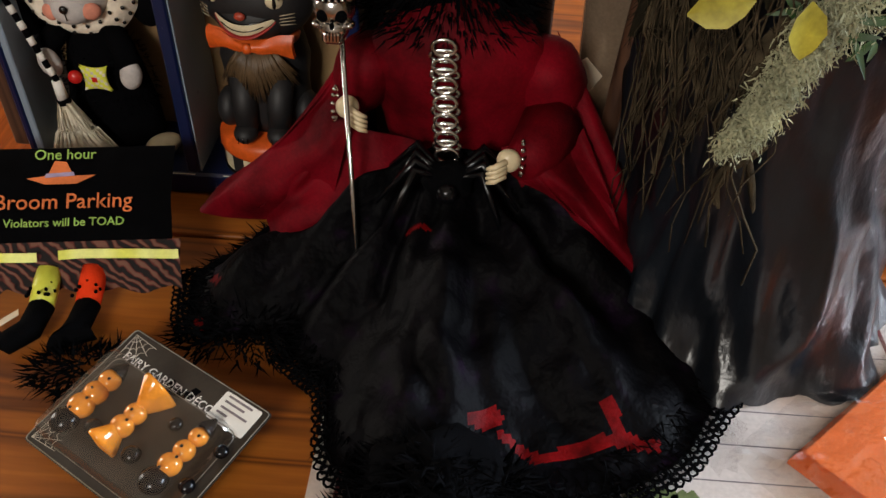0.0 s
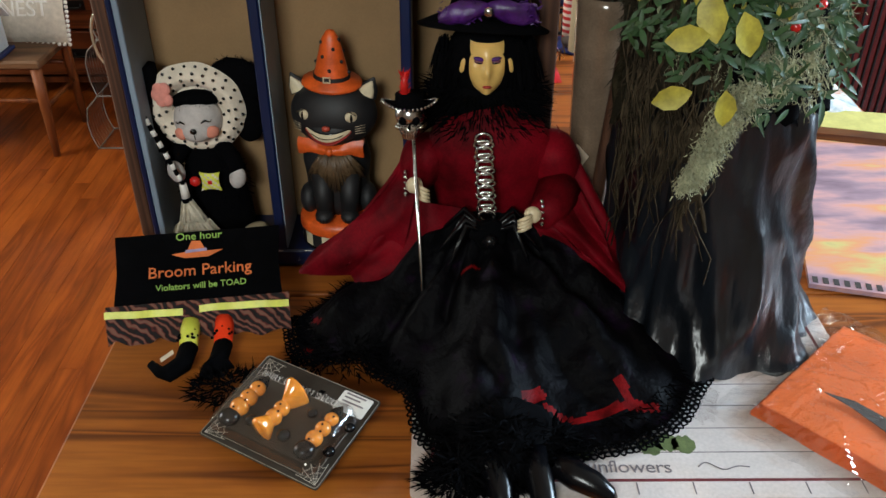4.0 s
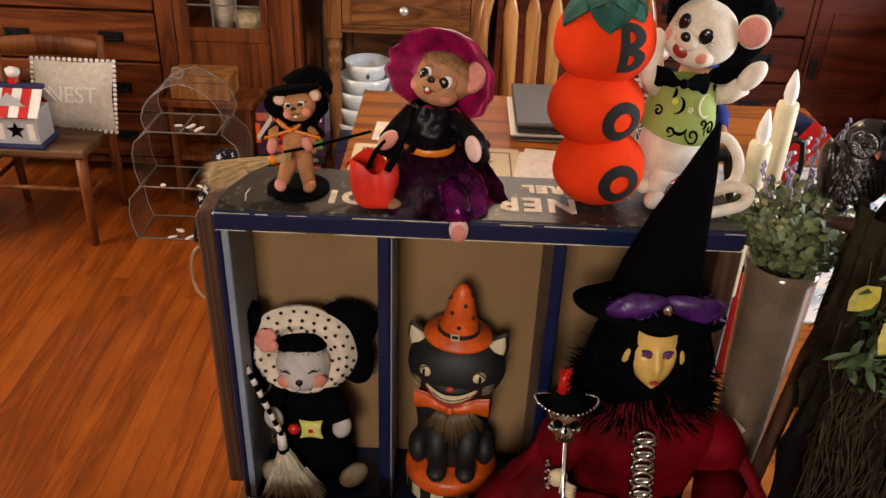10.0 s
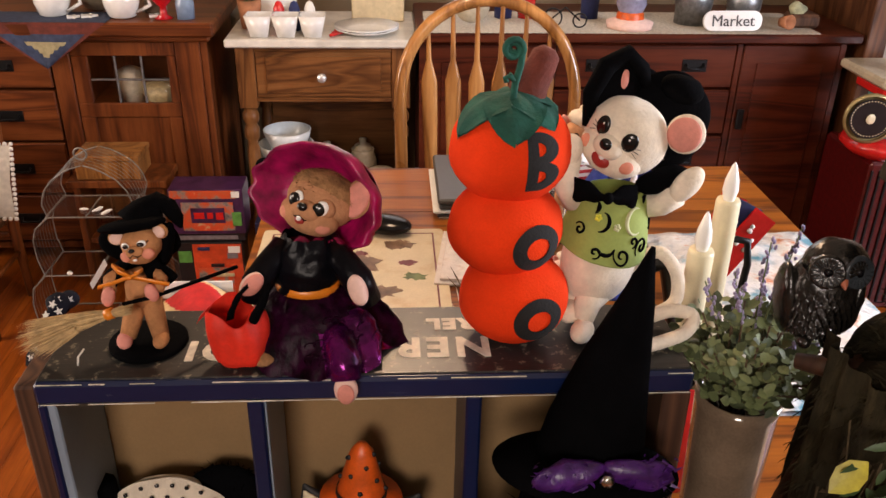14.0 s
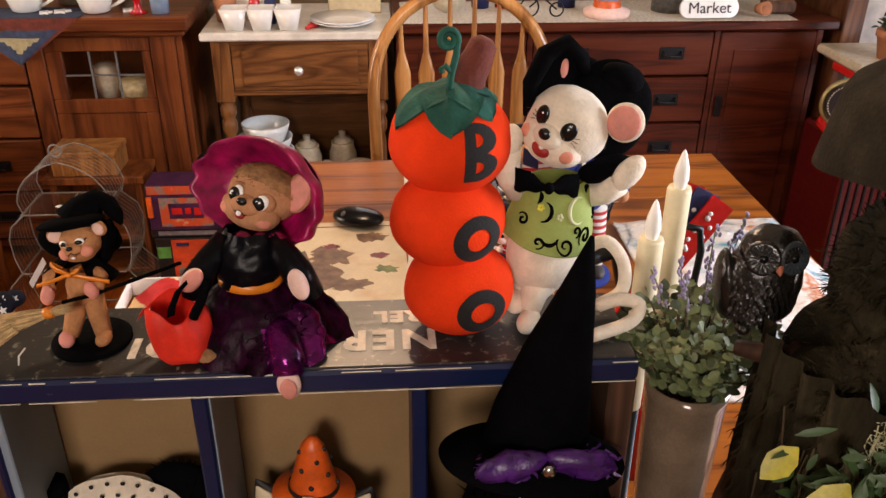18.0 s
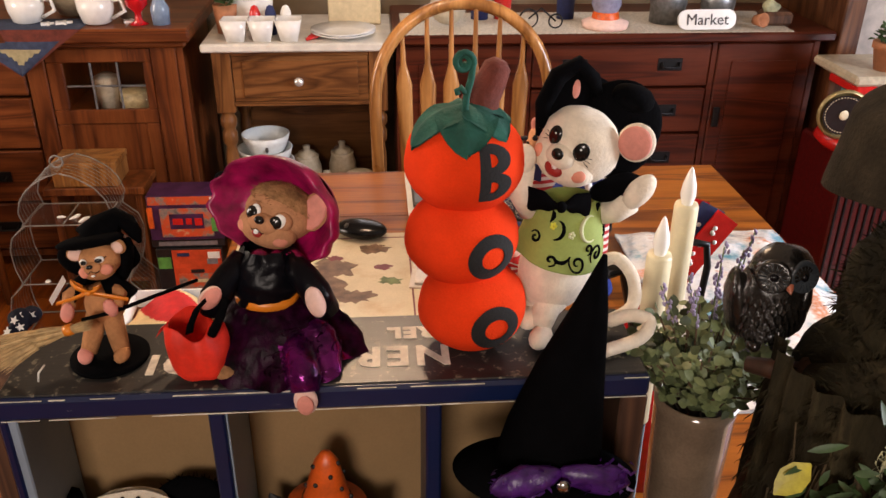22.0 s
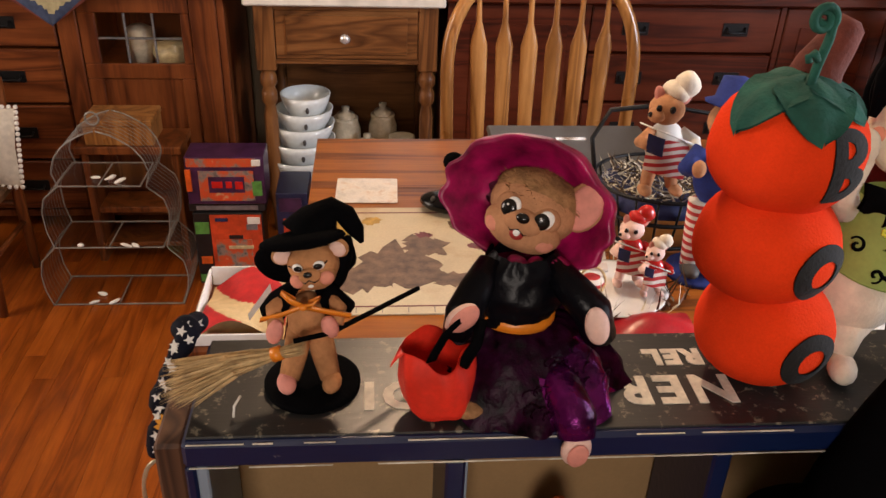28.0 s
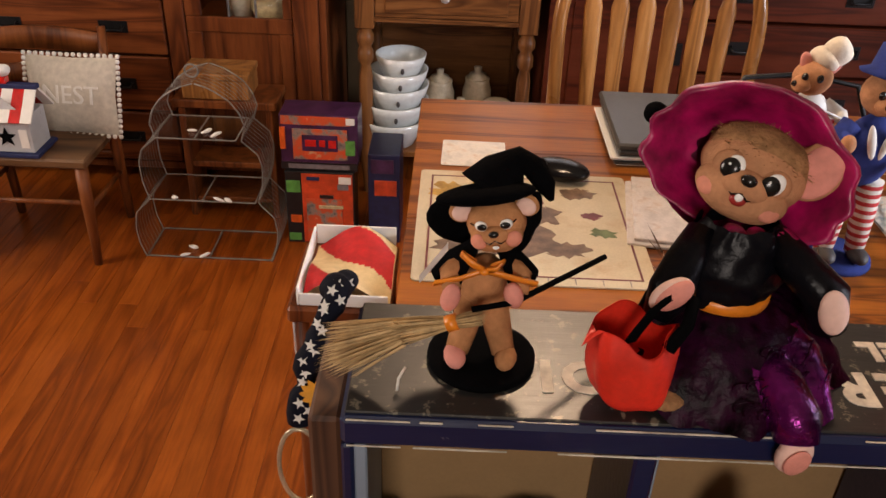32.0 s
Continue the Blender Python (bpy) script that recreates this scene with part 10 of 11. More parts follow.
for k, (r, z, h) in enumerate(((0.118, 0.1555, 0.10), (0.113, 0.214, 0.10), (0.106, 0.270, 0.10), (0.096, 0.325, 0.095), (0.083, 0.378, 0.092))):
    th = thing("mixing_bowl", (-0.555 + 0.006 * k, 2.99, z), "pale blue-white ceramic mixing bowl in a nested stack", "bowl", "stacked mixing bowls")
    s = Solid()
    s.lathe([(0.0, 0.004), (r * 0.55, 0.0), (r * 0.60, 0.004), (r * 0.93, h * 0.72), (r, h), (r * 0.95, h), (r * 0.87, h * 0.72), (r * 0.5, 0.012), (0.0, 0.012)], (-0.555 + 0.006 * k, 2.99, z), 0, 28)
    b = part("bowl", s, BOWL, th)
    s = Solid()
    s.ell((-0.555 + 0.006 * k + 0.01, 2.99 - r * 0.90, z + h * 0.6), (0.006, 0.004, 0.011), 0, (0, 0, 0), 8, 6)
    sub("painted_motif", s, INK, b, "small dark painted motif")
for x, y, r, h, top_ in ((-0.405, 3.12, 0.052, 0.20, True), (-0.275, 3.13, 0.050, 0.21, True), (-0.210, 3.03, 0.055, 0.16, False), (-0.33, 3.04, 0.05, 0.13, True)):
    th = thing("stoneware_crock", (x, y, 0.1555), "cream stoneware crock on the washstand's lower shelf", "crock", "crocks on the shelf")
    s = Solid()
    s.lathe([(0.0, 0.0), (r * 0.9, 0.0), (r, 0.02), (r, h * 0.7), (r * 0.82, h * 0.84), (r * 0.86, h * 0.9), (r * 0.7, h * 0.9), (0.0, h * 0.85)], (x, y, 0.1555), 0, 24)
    part("body", s, CREAM, th)
    s = Solid()
    if top_:
        s.lathe([(r * 0.68, h * 0.9), (r * 0.6, h * 0.97), (0.012, h), (0.014, h + 0.018), (0.0, h + 0.022)], (x, y, 0.1555), 0, 20)
    else:
        s.tube([(x + r * 0.6, y - r * 0.7, 0.1555 + h * 0.55), (x + r * 0.75, y - r * 0.95, 0.1555 + h * 0.45), (x + r * 0.6, y - r * 0.75, 0.1555 + h * 0.3)], 0.008, 0, 8)
    part("lid" if top_ else "spout", s, CREAM if top_ else INK, th)

# ---- tall oak cabinet ----
cb = thing("oak_cabinet", (-1.30, 3.10, 0), "dark oak sideboard cabinet with drawers and a leaded glass door", "cabinet")
KX0, KX1, KY0, KY1 = -1.95, -0.757, 2.905, 3.36
s = Solid()
s.box((KX0 - 0.03, KY0 - 0.055, 0.818), (KX1 + 0.035, KY1, 0.862), 0, 0.006)
part("top", s, CAB_WOOD_X, cb)
s = Solid()
s.box((KX0 - 0.012, KY0 - 0.022, 0.795), (KX1 + 0.015, KY1, 0.8175), 0, 0.008)
part("moulding", s, CAB_WOOD_X, cb)
for lo, hi in (((KX1 - 0.022, KY0 + 0.001, 0.05), (KX1, KY1, 0.795)), ((KX0, KY0 + 0.001, 0.05), (KX0 + 0.022, KY1, 0.795)), ((KX0 + 0.022, KY1 - 0.02, 0.05), (KX1 - 0.022, KY1, 0.795)), ((KX0 + 0.022, KY0 + 0.02, 0.05), (KX1 - 0.022, KY1 - 0.02, 0.075)), ((-1.225, KY0 + 0.02, 0.075), (-1.205, KY1 - 0.02, 0.795))):
    s = Solid()
    s.box(lo, hi)
    part("carcass_panel", s, CAB_WOOD, cb)
for x0_, x1_ in ((-0.860, -0.780), (-1.255, -1.195)):
    s = Solid()
    s.box((x0_, KY0 - 0.004, 0.0), (x1_, KY0 + 0.018, 0.795), 0, 0.004)
    part("stile", s, CAB_WOOD, cb)
rails = []
for lo, hi in (((-1.193, KY0, 0.745), (-0.862, KY0 + 0.018, 0.790)), ((-1.193, KY0, 0.540), (-0.862, KY0 + 0.018, 0.588)), ((-1.193, KY0, 0.09), (-0.862, KY0 + 0.018, 0.15)), ((-1.193, KY0, 0.1502), (-1.145, KY0 + 0.018, 0.5398)), ((-0.905, KY0, 0.1502), (-0.862, KY0 + 0.018, 0.5398)), ((-1.193, KY0, 0.5882), (-1.142, KY0 + 0.018, 0.7448)), ((-0.890, KY0, 0.5882), (-0.862, KY0 + 0.018, 0.7448)), ((-1.15, KY0 + 0.008, 0.14), (-0.90, KY0 + 0.014, 0.545))):
    rails.append((lo, hi))
s = Solid()
s.box(*rails.pop(), 0, 0.003)
door = part("door", s, CAB_WOOD, cb)
for lo, hi in rails:
    s = Solid()
    s.box(lo, hi, 0, 0.003)
    sub("door_rail", s, CAB_WOOD, door)
s = Solid()
s.box((-1.142, KY0 + 0.008, 0.588), (-0.890, KY0 + 0.011, 0.745), 0, 0.0005)
gp = sub("leaded_pane", s, PANE, door, "clear leaded glass pane")
gp.visible_shadow = False
for lo, hi in (((-1.061, KY0 + 0.005, 0.5885), (-1.055, KY0 + 0.0135, 0.7445)), ((-0.977, KY0 + 0.005, 0.5885), (-0.971, KY0 + 0.0135, 0.7445)), ((-1.1415, KY0 + 0.0055, 0.663), (-0.8905, KY0 + 0.013, 0.669))):
    s = Solid()
    s.box(lo, hi, 0, 0.001)
    sub("lead_bar", s, GALV, door, "grey lead bar")
s = Solid()
s.lathe([(0.0, 0.012), (0.01, 0.010), (0.008, 0.0)], (-1.165, KY0, 0.43), 0, 12, (90, 0, 0))
sub("door_knob", s, IRON, door, "dark iron knob")
for x, z0, r, h, mt in ((-0.945, 0.545, 0.07, 0.075, SACKS), (-1.05, 0.545, 0.045, 0.12, CREAM)):
    s = Solid()
    s.lathe([(0.0, 0.0), (r * 0.7, 0.0), (r, h * 0.6), (r * 0.95, h), (r * 0.5, h * 1.1), (0.0, h * 1.12)], (x, 3.03, z0), 0, 20)
    single("stored_dish", s, mt, "cream dish stored behind the leaded glass", "dish", "dishes in the cabinet")
s = Solid()
s.box((-1.203, KY0 + 0.025, 0.530), (-0.78, KY1 - 0.022, 0.5445), 0, 0.002)
part("inner_shelf", s, CAB_WOOD_X, cb)
for k, (z0, z1) in enumerate(((0.640, 0.785), (0.460, 0.630), (0.270, 0.450), (0.090, 0.260))):
    s = Solid()
    s.box((-1.925, KY0 - 0.003, z0), (-1.262, KY0 + 0.25, z1), 0, 0.004)
    d = part("drawer", s, CAB_WOOD_X, cb)
    for x in (-1.75, -1.42):
        s = Solid()
        s.box((x - 0.045, KY0 - 0.006, (z0 + z1) / 2 - 0.017), (x + 0.045, KY0 - 0.0031, (z0 + z1) / 2 + 0.020), 0, 0.001)
        s.tube([(x - 0.032, KY0 - 0.007, (z0 + z1) / 2 + 0.006), (x - 0.028, KY0 - 0.020, (z0 + z1) / 2 - 0.006), (x + 0.028, KY0 - 0.020, (z0 + z1) / 2 - 0.006), (x + 0.032, KY0 - 0.007, (z0 + z1) / 2 + 0.006)], 0.004, 0, 6)
        sub("bail_pull", s, IRON, d, "black iron bail pull")

# ---- red-brown sideboard ----
sbd = thing("mahogany_sideboard", (0.65, 3.12, 0), "red-brown mahogany sideboard with black pulls and a lace runner", "sideboard")
SX0, SX1, SY0, SY1 = -0.075, 1.36, 2.90, 3.36
s = Solid()
s.box((SX0 - 0.01, SY0 - 0.04, 0.800), (SX1 + 0.03, SY1, 0.832), 0, 0.006)
part("top", s, SIDE_WOOD, sbd)
for lo, hi in (((SX0, SY0 + 0.002, 0.04), (SX0 + 0.022, SY1, 0.80)), ((SX1 - 0.022, SY0 + 0.002, 0.04), (SX1, SY1, 0.80)), ((SX0 + 0.022, SY1 - 0.02, 0.04), (SX1 - 0.022, SY1, 0.80)), ((SX0 + 0.022, SY0 + 0.03, 0.04), (SX1 - 0.022, SY1 - 0.02, 0.06)), ((0.985, SY0, 0.04), (1.005, SY1 - 0.02, 0.80)), ((0.355, SY0, 0.04), (0.375, SY1 - 0.02, 0.80)), ((SX0 + 0.022, SY0 + 0.002, 0.0), (SX1 - 0.022, SY0 + 0.02, 0.04))):
    s = Solid()
    s.box(lo, hi)
    part("carcass_panel", s, SIDE_WOOD, sbd)
for z0, z1 in ((0.645, 0.790), (0.480, 0.635), (0.300, 0.470), (0.070, 0.290)):
    s = Solid()
    s.box((0.378, SY0 - 0.004, z0), (0.982, SY0 + 0.25, z1), 0, 0.004)
    d = part("drawer", s, SIDE_WOOD, sbd)
    for x in (0.52, 0.845):
        s = Solid()
        s.box((x - 0.042, SY0 - 0.0075, (z0 + z1) / 2 - 0.018), (x + 0.042, SY0 - 0.0041, (z0 + z1) / 2 + 0.024), 0, 0.001)
        s.tube([(x - 0.03, SY0 - 0.008, (z0 + z1) / 2 + 0.01), (x - 0.026, SY0 - 0.022, (z0 + z1) / 2 - 0.004), (x + 0.026, SY0 - 0.022, (z0 + z1) / 2 - 0.004), (x + 0.03, SY0 - 0.008, (z0 + z1) / 2 + 0.01)], 0.004, 0, 6)
        sub("bail_pull", s, IRON, d, "black iron bail pull")
for x0_, x1_, kx in ((1.008, SX1 - 0.024, 1.03), (SX0 + 0.024, 0.352, 0.33)):
    s = Solid()
    s.box((x0_, SY0 - 0.004, 0.07), (x1_, SY0 + 0.016, 0.790), 0, 0.004)
    s.box((x0_ + 0.05, SY0 - 0.009, 0.13), (x1_ - 0.05, SY0 - 0.0045, 0.73), 0, 0.004)
    d = part("door", s, SIDE_WOOD, sbd)
    s = Solid()
    s.box((kx - 0.012, SY0 - 0.016, 0.50), (kx + 0.012, SY0 - 0.0042, 0.57), 0, 0.003)
    sub("latch", s, IRON, d, "black iron latch")
s = Solid()
rows = [[Vector((SX0 + 0.02 + 1.30 * u, SY0 - 0.03 + 0.33 * v, 0.8335 + 0.0006 * noise.noise(Vector((u * 20, v * 6, 0))))) for v in [j / 4 for j in range(5)]] for u in [i / 40 for i in range(41)]]
s.net(rows, 0)
for i in range(60):
    x = SX0 + 0.02 + 1.30 * (i + 0.5) / 60
    s.ell((x, SY0 - 0.032, 0.8338), (0.011, 0.008, 0.0014), 0, (0, 0, 0), 8, 4)
single("lace_runner", s, plain("cream_lace", (0.60, 0.54, 0.44), 0.9, vary=0.3, scale=120, relief=0.6), "cream lace runner along the sideboard top", "runner")


# ---- things on the cabinet tops ----
def mug(x, y, z, r, h, rot, label, mt=WHITE):
    th = thing("enamel_mug", (x, y, z), label, "mug", "white mugs")
    s = Solid()
    s.lathe([(0.0, 0.004), (r * 0.55, 0.0), (r * 0.75, 0.006), (r * 0.95, h * 0.5), (r, h), (r * 0.94, h), (r * 0.88, h * 0.5), (r * 0.6, 0.012), (0, 0.012)], (x, y, z), 0, 24)
    part("cup", s, mt, th)
    s = Solid()
    d = Vector((math.cos(rot), math.sin(rot), 0))
    s.tube([Vector((x, y, z + h * 0.85)) + d * r * 0.96, Vector((x, y, z + h * 0.9)) + d * r * 1.5, Vector((x, y, z + h * 0.5)) + d * r * 1.65, Vector((x, y, z + h * 0.2)) + d * r * 0.86], 0.006, 0, 8)
    part("handle", s, mt, th)
    s = Solid()
    s.tube([(x + r * 0.97 * math.cos(a), y + r * 0.97 * math.sin(a), z + h) for a in [j * math.pi / 12 for j in range(25)]], 0.0022, 0, 5, False)
    part("rim", s, RED, th, "thin red rim")


KT = 0.8628
mug(-1.235, 2.955, KT, 0.058, 0.085, -0.2, "white enamel mug with a red rim on the oak cabinet")
mug(-1.015, 2.935, KT, 0.058, 0.085, -0.2, "white enamel mug with a thin red rim on the cabinet")
s = Solid()
s.lathe([(0.0, 0.0), (0.06, 0.0), (0.10, 0.05), (0.11, 0.11), (0.10, 0.11), (0.09, 0.05), (0, 0.02)], (-1.12, 3.10, KT), 0, 28)
single("cream_bowl", s, CREAM, "large cream bowl on the oak cabinet", "bowl")
s = Solid()
s.lathe([(0.0, 0.0), (0.030, 0.0), (0.012, 0.012), (0.010, 0.035), (0.034, 0.06), (0.036, 0.12), (0.033, 0.12), (0.030, 0.065), (0, 0.045)], (-0.885, 2.925, KT), 0, 24)
single("red_goblet", s, plain("ruby_glass", (0.45, 0.006, 0.01), 0.08, vary=0.1, coat=0.6, relief=0), "ruby red glass goblet on the oak cabinet", "goblet")
s = Solid()
s.lathe([(0.0, 0.0), (0.028, 0.0), (0.030, 0.05), (0.018, 0.075), (0.010, 0.085), (0.011, 0.12), (0.0, 0.12)], (-0.815, 2.92, KT), 0, 10)
single("blue_bottle", s, plain("pale_blue_glass", (0.20, 0.28, 0.40), 0.1, vary=0.15, coat=0.4), "small pale blue glass bottle on the cabinet", "bottle")
s = Solid()
s.lathe([(0.0, 0.0), (0.035, 0.0), (0.035, 0.16), (0.0, 0.16)], (-0.935, 3.03, KT), 0, 20)
single("cream_canister", s, CREAM, "cream canister at the back of the cabinet top", "canister")
for k, (x, y, r) in enumerate(((-1.12, 2.93, 0.028), (-0.915, 2.945, 0.026), (-1.165, 2.915, 0.022))):
    s = Solid()
    pts = [((r if q % 2 == 0 else r * 0.45) * math.sin(q * math.pi / 5), (r if q % 2 == 0 else r * 0.45) * math.cos(q * math.pi / 5)) for q in range(10)]
    s.prism(pts, 0.008, Matrix.Translation((x, y, KT)), 0)
    single("ceramic_star", s, WHITE, "small white ceramic star on the cabinet", "ornament", "ceramic stars")
s = Solid()
rows = []
for i in range(13):
    v = i / 12
    half = 0.20 * (1 - v)
    rows.append([Vector((-1.245 + half * u, KY0 - 0.058 - 0.004 * math.sin(u * 4), KT + 0.001 - 0.145 * v)) for u in [-1 + j / 8 for j in range(17)]])
s.net(rows, (lambda i, j: 1 if i < 3 or j in (0, 15) else (0 if i + abs(j - 8) * 0.8 < 9 and i > 4 else 2)), False, True)
s.net([[Vector((-1.445 + 0.40 * u, y, KT + 0.0012)) for u in [j / 8 for j in range(9)]] for y in (KY0 - 0.058, KY0 + 0.1)], 2)
single("quilt_runner", s, [plain("faded_gold_cotton", (0.36, 0.31, 0.17), 0.9), BROWN_FELT, plain("navy_cotton", (0.035, 0.05, 0.10), 0.9, vary=0.3)], "navy patchwork quilt runner with its point hanging over the edge", "runner")
MT = 0.8128
et = thing("egg_cup_tray", (-0.495, 2.90, MT), "white ceramic tray of three square cups on the marble", "tray")
for k in range(3):
    s = Solid()
    x = -0.585 + 0.085 * k
    rows = [[Vector((x + sx * w, 2.905 + sy * w, MT + z)) for sx, sy in ((-1, -1), (0, -1.02), (1, -1), (1.02, 0), (1, 1), (0, 1.02), (-1, 1), (-1.02, 0))] for w, z in ((0.001, 0.0), (0.026, 0.0), (0.041, 0.068), (0.038, 0.068), (0.024, 0.008), (0.001, 0.008))]
    s.net(rows, 0, True)
    part("cup", s, WHITE, et)
for z in (0.0, 0.0072):
    s = Solid()
    s.lathe([(0.0, 0.0), (0.06, 0.0), (0.105, 0.016), (0.106, 0.019), (0.06, 0.006), (0, 0.006)], (-0.245, 2.955, MT + z), 0, 32)
    single("dinner_plate", s, WHITE, "white plate stacked on the marble washstand top", "plate", "stacked plates")
for k in range(3):
    s = Solid()
    s.tube([(-0.36 + 0.005 * k, 2.885 + 0.03 * k, MT + 0.006), (-0.30 + 0.01 * k, 2.94 + 0.02 * k, MT + 0.008)], [0.006, 0.004], 0, 8)
    single("red_utensil", s, RED, "small red handled utensil on the marble", "utensil", "red utensils")
s = Solid()
s.box((-0.30, 3.12, MT), (-0.12, 3.17, MT + 0.22), 0, 0.004)
single("cutting_board", s, plain("pale_board_wood", (0.62, 0.50, 0.30), 0.5, vary=0.15), "pale wooden cutting board leaning at the wall", "board")
s = Solid()
s.lathe([(0.0, 0.0), (0.07, 0.0), (0.08, 0.10), (0.075, 0.10), (0.0, 0.02)], (-0.56, 3.10, MT), 0, 24)
single("enamel_pot", s, WHITE, "white enamel pot at the back of the marble", "pot")
s = Solid()
for i in range(140):
    a, r = random.random() * 6.283, random.random()
    p = Vector((-0.63 + 0.06 * r * math.cos(a), 3.02 + 0.05 * r * math.sin(a), MT + 0.09 + 0.05 * random.random()))
    s.leaf(p, 0.03, 0.010, (random.uniform(-1, 1), random.uniform(-1, 1), 0.5), (0, -0.5, 1), 0)
s.lathe([(0.0, 0.0), (0.03, 0.0), (0.04, 0.09), (0.0, 0.085)], (-0.63, 3.02, MT), 1, 16)
single("herb_pot", s, [GREEN_LEAF, TERRACOTTA], "small green herb in a pot on the marble", "plant")
for k, mt in enumerate((RED, BLUE, PAPER)):
    s = Solid()
    s.lathe([(0.0, 0.0), (0.018, 0.0), (0.018, 0.07), (0.010, 0.09), (0.0, 0.095)], (-0.53 + 0.05 * k, 2.985, MT), 0, 14)
    single("small_jar", s, mt, "small coloured jar behind the cups", "jar", "small jars")
ST = 0.8345
mk = thing("market_sign", (0.955, 2.905, ST), "white oval enamel sign lettered with one word, on the sideboard", "sign")
s = Solid()
s.prism(rounded(-0.098, -0.032, 0.098, 0.032, 0.030, 6), 0.012, axes((0.950, 2.903, ST + 0.033), (1, 0.02, 0), (0, 0.2, 1)), 0)
plq = part("plaque", s, WHITE, mk)
s = Solid()
letters("Market", 0.036, axes((0.950, 2.8895, ST + 0.034), (1, 0.02, 0), (0.25, 0.2, 1)), s, 0, 0.001)
sub("word", s, INK, plq, "black script word")
s = Solid()
s.lathe([(0.0, 0.0), (0.075, 0.0), (0.078, 0.018), (0.045, 0.03), (0.04, 0.05), (0.0, 0.06)], (0.625, 2.955, ST), 1, 28)
s.lathe([(0.046, 0.030), (0.044, 0.045), (0.04, 0.052)], (0.625, 2.955, ST), 0, 28)
s.lathe([(0.04, 0.052), (0.05, 0.075), (0.045, 0.12), (0.02, 0.15), (0.0, 0.155)], (0.625, 2.955, ST), 2, 24)
single("lidded_candy_dish", s, [ORANGE_PAINT, PALE_PINK, plain("lilac_glass", (0.25, 0.25, 0.36), 0.15, vary=0.2)], "pink and orange lidded candy dish on the lace runner", "dish")
for x, y, r, h in ((0.86, 3.03, 0.06, 0.11), (1.03, 3.02, 0.055, 0.10)):
    th = thing("tin_canister", (x, y, ST), "galvanised tin canister on the sideboard", "canister", "tin canisters")
    s = Solid()
    s.lathe([(0.0, 0.0), (r, 0.0), (r, h * 0.5), (r * 1.04, h * 0.52), (r * 1.04, h), (r * 0.9, h * 1.05), (r * 0.3, h * 1.25), (0.0, h * 1.28)], (x, y, ST), 0, 26)
    part("body", s, GALV, th)
    s = Solid()
    s.ell((x, y, ST + h * 1.36), (0.012, 0.012, 0.014), 0, (0, 0, 0), 10, 8)
    part("knob", s, CREAM, th)
s = Solid()
for i in range(120):
    a = random.random() * 6.283
    p = Vector((0.86 + 0.04 * math.cos(a), 3.03 + 0.04 * math.sin(a), ST + 0.16))
    s.leaf(p, 0.06, 0.008, (math.cos(a), math.sin(a), random.uniform(0.2, 1.2)), (0, -0.5, 1), 0)
single("artificial_fern", s, GREEN_LEAF, "small green artificial fern above a canister", "plant")
s = Solid()
s.lathe([(0.0, 0.0), (0.016, 0.0), (0.024, 0.04), (0.02, 0.04), (0.0, 0.01)], (1.13, 2.93, ST + 0.024), 0, 16, (80, 0, 20))
single("tiny_flowerpot", s, TERRACOTTA, "tiny terracotta pot lying on its side", "pot")
s = Solid()
s.box((1.17, 2.94, ST), (1.27, 3.02, ST + 0.045), 0, 0.01)
s.ell((1.20, 2.98, ST + 0.055), (0.03, 0.025, 0.025), 1, (0, 0, 0), 12, 8, 0.008, 50)
single("leather_book", s, [CRATE_BARE, MOSS], "small brown book with a dried bunch on it", "book")
s = Solid()
s.tube([(0.36 + 0.03 * math.cos(a), 2.92, ST + 0.036 + 0.03 * math.sin(a)) for a in [j * math.pi / 10 for j in range(21)]], 0.003, 0, 6, False)
s.tube([(0.45 + 0.022 * math.cos(a), 2.92, ST + 0.028 + 0.022 * math.sin(a)) for a in [j * math.pi / 10 for j in range(21)]], 0.003, 0, 6, False)
s.tube([(0.36, 2.92, ST + 0.036), (0.40, 2.92, ST + 0.07), (0.45, 2.92, ST + 0.028)], 0.003, 0, 6)
single("wire_tricycle", s, IRON, "small black wire tricycle ornament on the runner", "ornament")
s = Solid()
s.lathe([(0.0, 0.0), (0.05, 0.0), (0.06, 0.012), (0.0, 0.014)], (0.10, 2.99, ST + 0.062), 0, 24, (70, 0, 0))
single("small_plate", s, CREAM, "cream saucer propped at the back of the sideboard", "plate")
for k, (x, c) in enumerate(((0.22, BLUE), (0.30, RED), (0.52, BLUE))):
    s = Solid()
    s.lathe([(0.0, 0.0), (0.03, 0.0), (0.032, 0.10), (0.02, 0.13), (0.0, 0.135)], (x, 3.10, ST), 0, 18)
    single("glass_jar", s, c, "coloured jar at the back of the sideboard", "jar", "coloured jars")

# ---- doorway post, shelf and kitchen scale at the side ----
slab("wall_post", [((1.40, 2.86, -0.02), (1.47, 3.42, 2.5))], wood("post_oak", (0.06, 0.02, 0.008), (0.13, 0.05, 0.02), (0.2, 0.08, 0.03), "Z"))
slab("wall_corner", [((1.47, 2.98, -0.02), (2.6, 3.08, 2.5))], plain("papered_wall", (0.60, 0.54, 0.48), 0.85, vary=0.3, scale=14))
sc = thing("kitchen_scale", (1.36, 2.56, 0), "vintage teal kitchen scale on a red enamel stand", "scale")
s = Solid()
s.box((1.30, 2.50, 0.001), (1.62, 2.80, 0.525), 0, 0.01)
stand = part("stand", s, plain("red_cart_enamel", (0.075, 0.003, 0.003), 0.35, vary=0.4), sc)
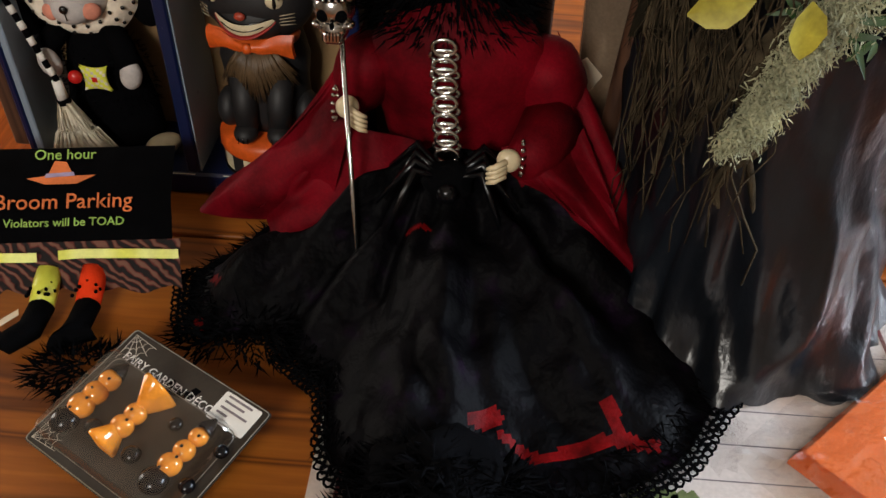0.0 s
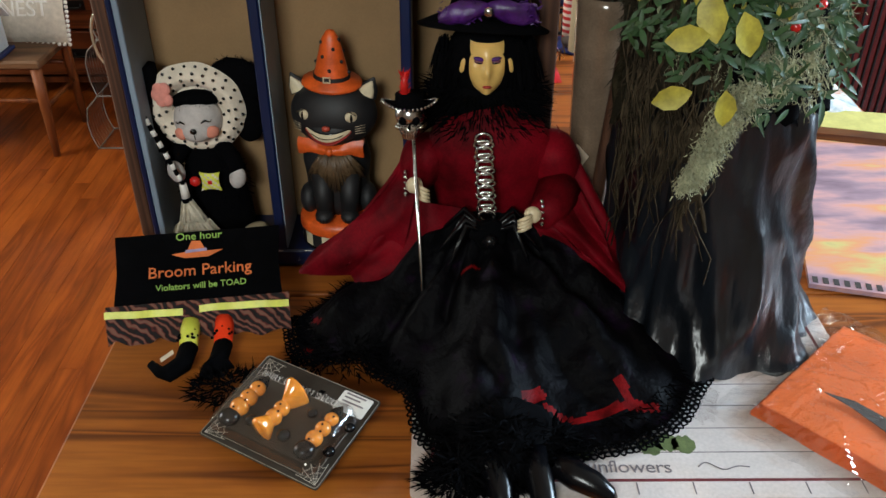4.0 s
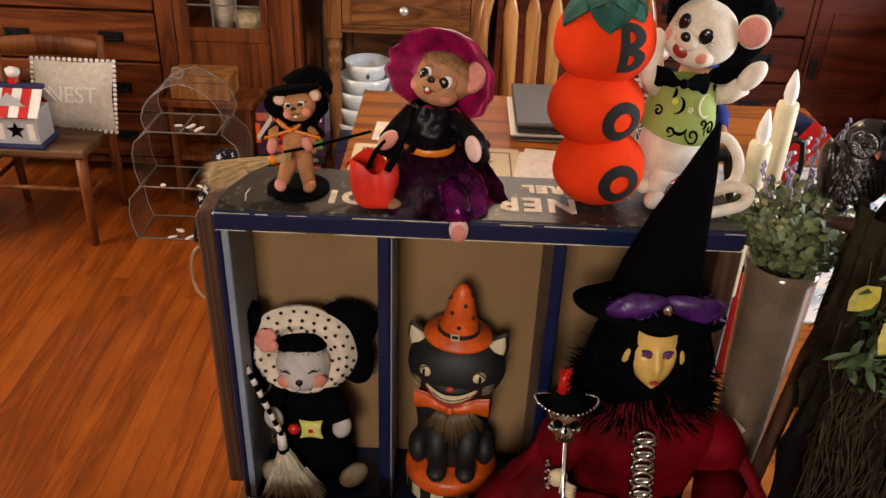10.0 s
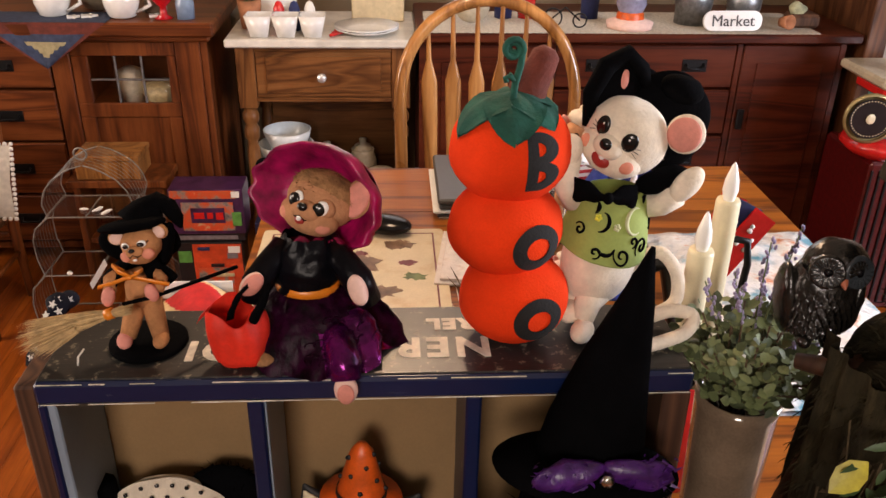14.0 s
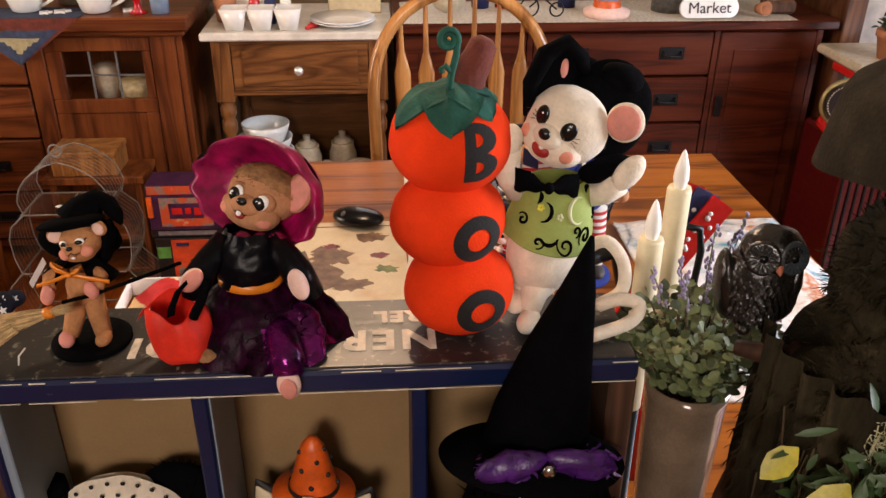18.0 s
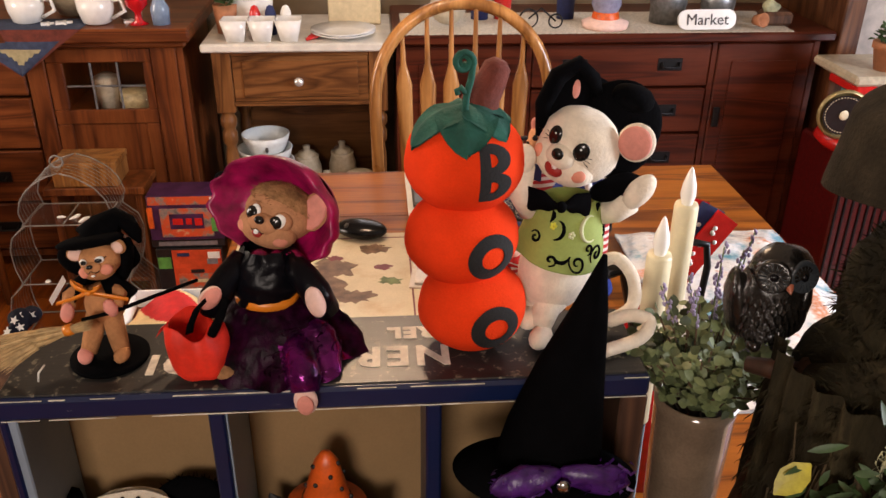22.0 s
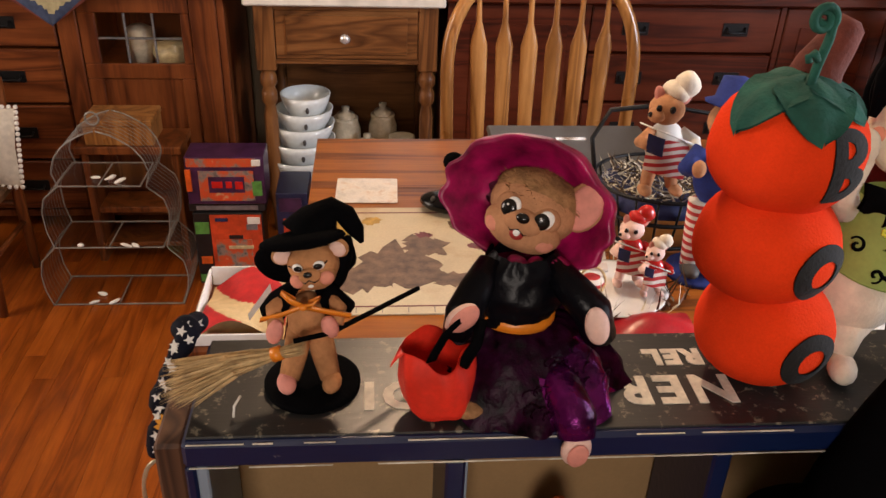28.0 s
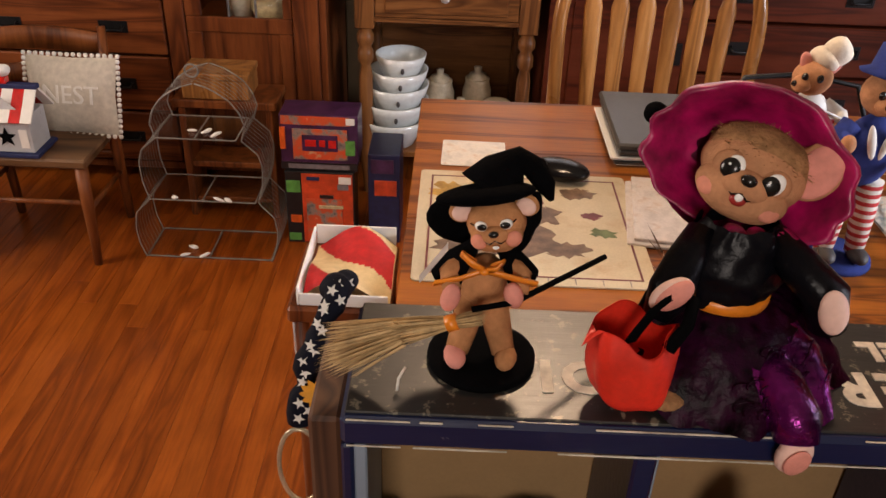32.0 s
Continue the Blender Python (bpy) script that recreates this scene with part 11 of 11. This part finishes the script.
for k in range(12):
    s = Solid()
    s.box((1.305 + 0.026 * k, 2.494, 0.03), (1.312 + 0.026 * k, 2.501, 0.50), 0, 0.001)
    sub("rib", s, IRON, stand)
s = Solid()
s.lathe([(0.0, 0.0), (0.10, 0.0), (0.13, 0.03), (0.12, 0.05), (0.0, 0.055)], (1.38, 2.60, 0.525), 0, 28)
part("foot", s, RED, sc)
s = Solid()
s.box((1.31, 2.545, 0.57), (1.47, 2.66, 0.745), 0, 0.03)
part("housing", s, TEAL, sc)
s = Solid()
s.lathe([(0.0, 0.0), (0.072, 0.0), (0.078, 0.008), (0.078, 0.016), (0.070, 0.018)], (1.285, 2.548, 0.655), 0, 32, (90, 0, -14))
dl = part("dial", s, plain("brass_dial_rim", (0.35, 0.27, 0.12), 0.35, metal=0.5), sc)
s = Solid()
s.lathe([(0.0, 0.0182), (0.062, 0.0182)], (1.285, 2.548, 0.655), 0, 32, (90, 0, -14))
for q in range(40):
    a = 2 * math.pi * q / 40
    c = Vector((1.285, 2.548, 0.655)) + Euler((radians(90), 0, radians(-14))).to_matrix() @ Vector((0.055 * math.cos(a), 0.055 * math.sin(a), 0.0188))
    s.ell(c, (0.0022, 0.0012, 0.0022), 1, (0, 0, 0), 5, 4)
s.ell(Vector((1.285, 2.548, 0.655)) + Euler((radians(90), 0, radians(-14))).to_matrix() @ Vector((0, 0, 0.019)), (0.016, 0.004, 0.016), 1, (0, 0, 0), 12, 6)
sub("dial_face", s, [BLACK_PRINT, IVORY], dl, "black dial face with pale marks")
s = Solid()
s.box((1.29, 2.52, 0.745), (1.60, 2.80, 0.775), 0, 0.008)
part("tray", s, [CREAM], sc)
s = Solid()
s.box((1.30, 2.53, 0.715), (1.37, 2.70, 0.7448), 0, 0.006)
part("bracket", s, RED, sc)
tp = thing("terracotta_pot", (1.42, 2.60, 0.776), "terracotta pot with a small green herb on the scale", "plant")
s = Solid()
s.lathe([(0.0, 0.0), (0.035, 0.0), (0.048, 0.065), (0.053, 0.066), (0.053, 0.085), (0.044, 0.085), (0.0, 0.075)], (1.42, 2.60, 0.776), 0, 24)
part("pot", s, TERRACOTTA, tp)
s = Solid()
for i in range(200):
    a, r = random.random() * 6.283, random.random()
    p = Vector((1.42 + 0.05 * r * math.cos(a), 2.60 + 0.05 * r * math.sin(a), 0.86 + 0.04 * random.random()))
    s.leaf(p, 0.025, 0.010, (random.uniform(-1, 1), random.uniform(-1, 1), random.uniform(0.0, 1)), (0, -0.5, 1), 0)
part("herb", s, GREEN_LEAF, tp)["kind"] = "stuff"

# ---- bench under the table ----
bn = thing("low_bench", (0.2, 0.40, 0), "honey oak bench with an arched end, pushed under the table", "bench")
s = Solid()
s.box((-0.05, 0.33, 0.415), (0.52, 0.60, 0.44), 0, 0.004)
part("seat", s, STAND_WOOD, bn)
for x in (0.02, 0.44):
    s = Solid()
    out = [(0.34, 0.0), (0.39, 0.0)] + [(0.465 - 0.075 * math.cos(a), 0.11 * math.sin(a)) for a in [j * math.pi / 12 for j in range(13)]][1:-1] + [(0.54, 0.0), (0.59, 0.0), (0.59, 0.415), (0.34, 0.415)]
    s.prism(out, 0.022, Matrix(((0, 0, 1, x), (1, 0, 0, 0), (0, 1, 0, 0), (0, 0, 0, 1))), 0)
    part("end_board", s, STAND_WOOD_Z, bn)

# ---- floorboards ----
fl_base = thing("floor", (0, 0.6, -0.02), "", "", kind="structure")
PLANK_W = 0.057
plank_meshes = {}


def plank_mesh(ln):
    """A floorboard of this length, shared by all boards that are as long."""
    key = round(ln, 2)
    if key not in plank_meshes:
        s = Solid()
        s.box((0.0002, 0, -0.02), (PLANK_W - 0.0002, key - 0.0006, 0.0), 0, 0.0005)
        plank_meshes[key] = mesh_of("plank", s, [FLOOR_WOOD])
    return plank_meshes[key]


rnd = random.Random(5)
for i in range(int((X1 - X0) / PLANK_W)):
    x = X0 + 0.01 + i * PLANK_W
    lengths = (1.1, 1.6, 2.1) if -2.3 < x < 1.6 else (2.1,)
    y = Y0 + 0.002
    ln = round(rnd.uniform(0.4, 1.6), 1)
    while y < Y1 - 0.05:
        ln = min(ln, math.floor((Y1 - y) * 100) / 100)
        ob = new("plank", plank_mesh(ln))
        ob.parent = fl_base
        ob.location = (x, y - 0.6, 0.02)
        y += ln
        ln = rnd.choice(lengths)
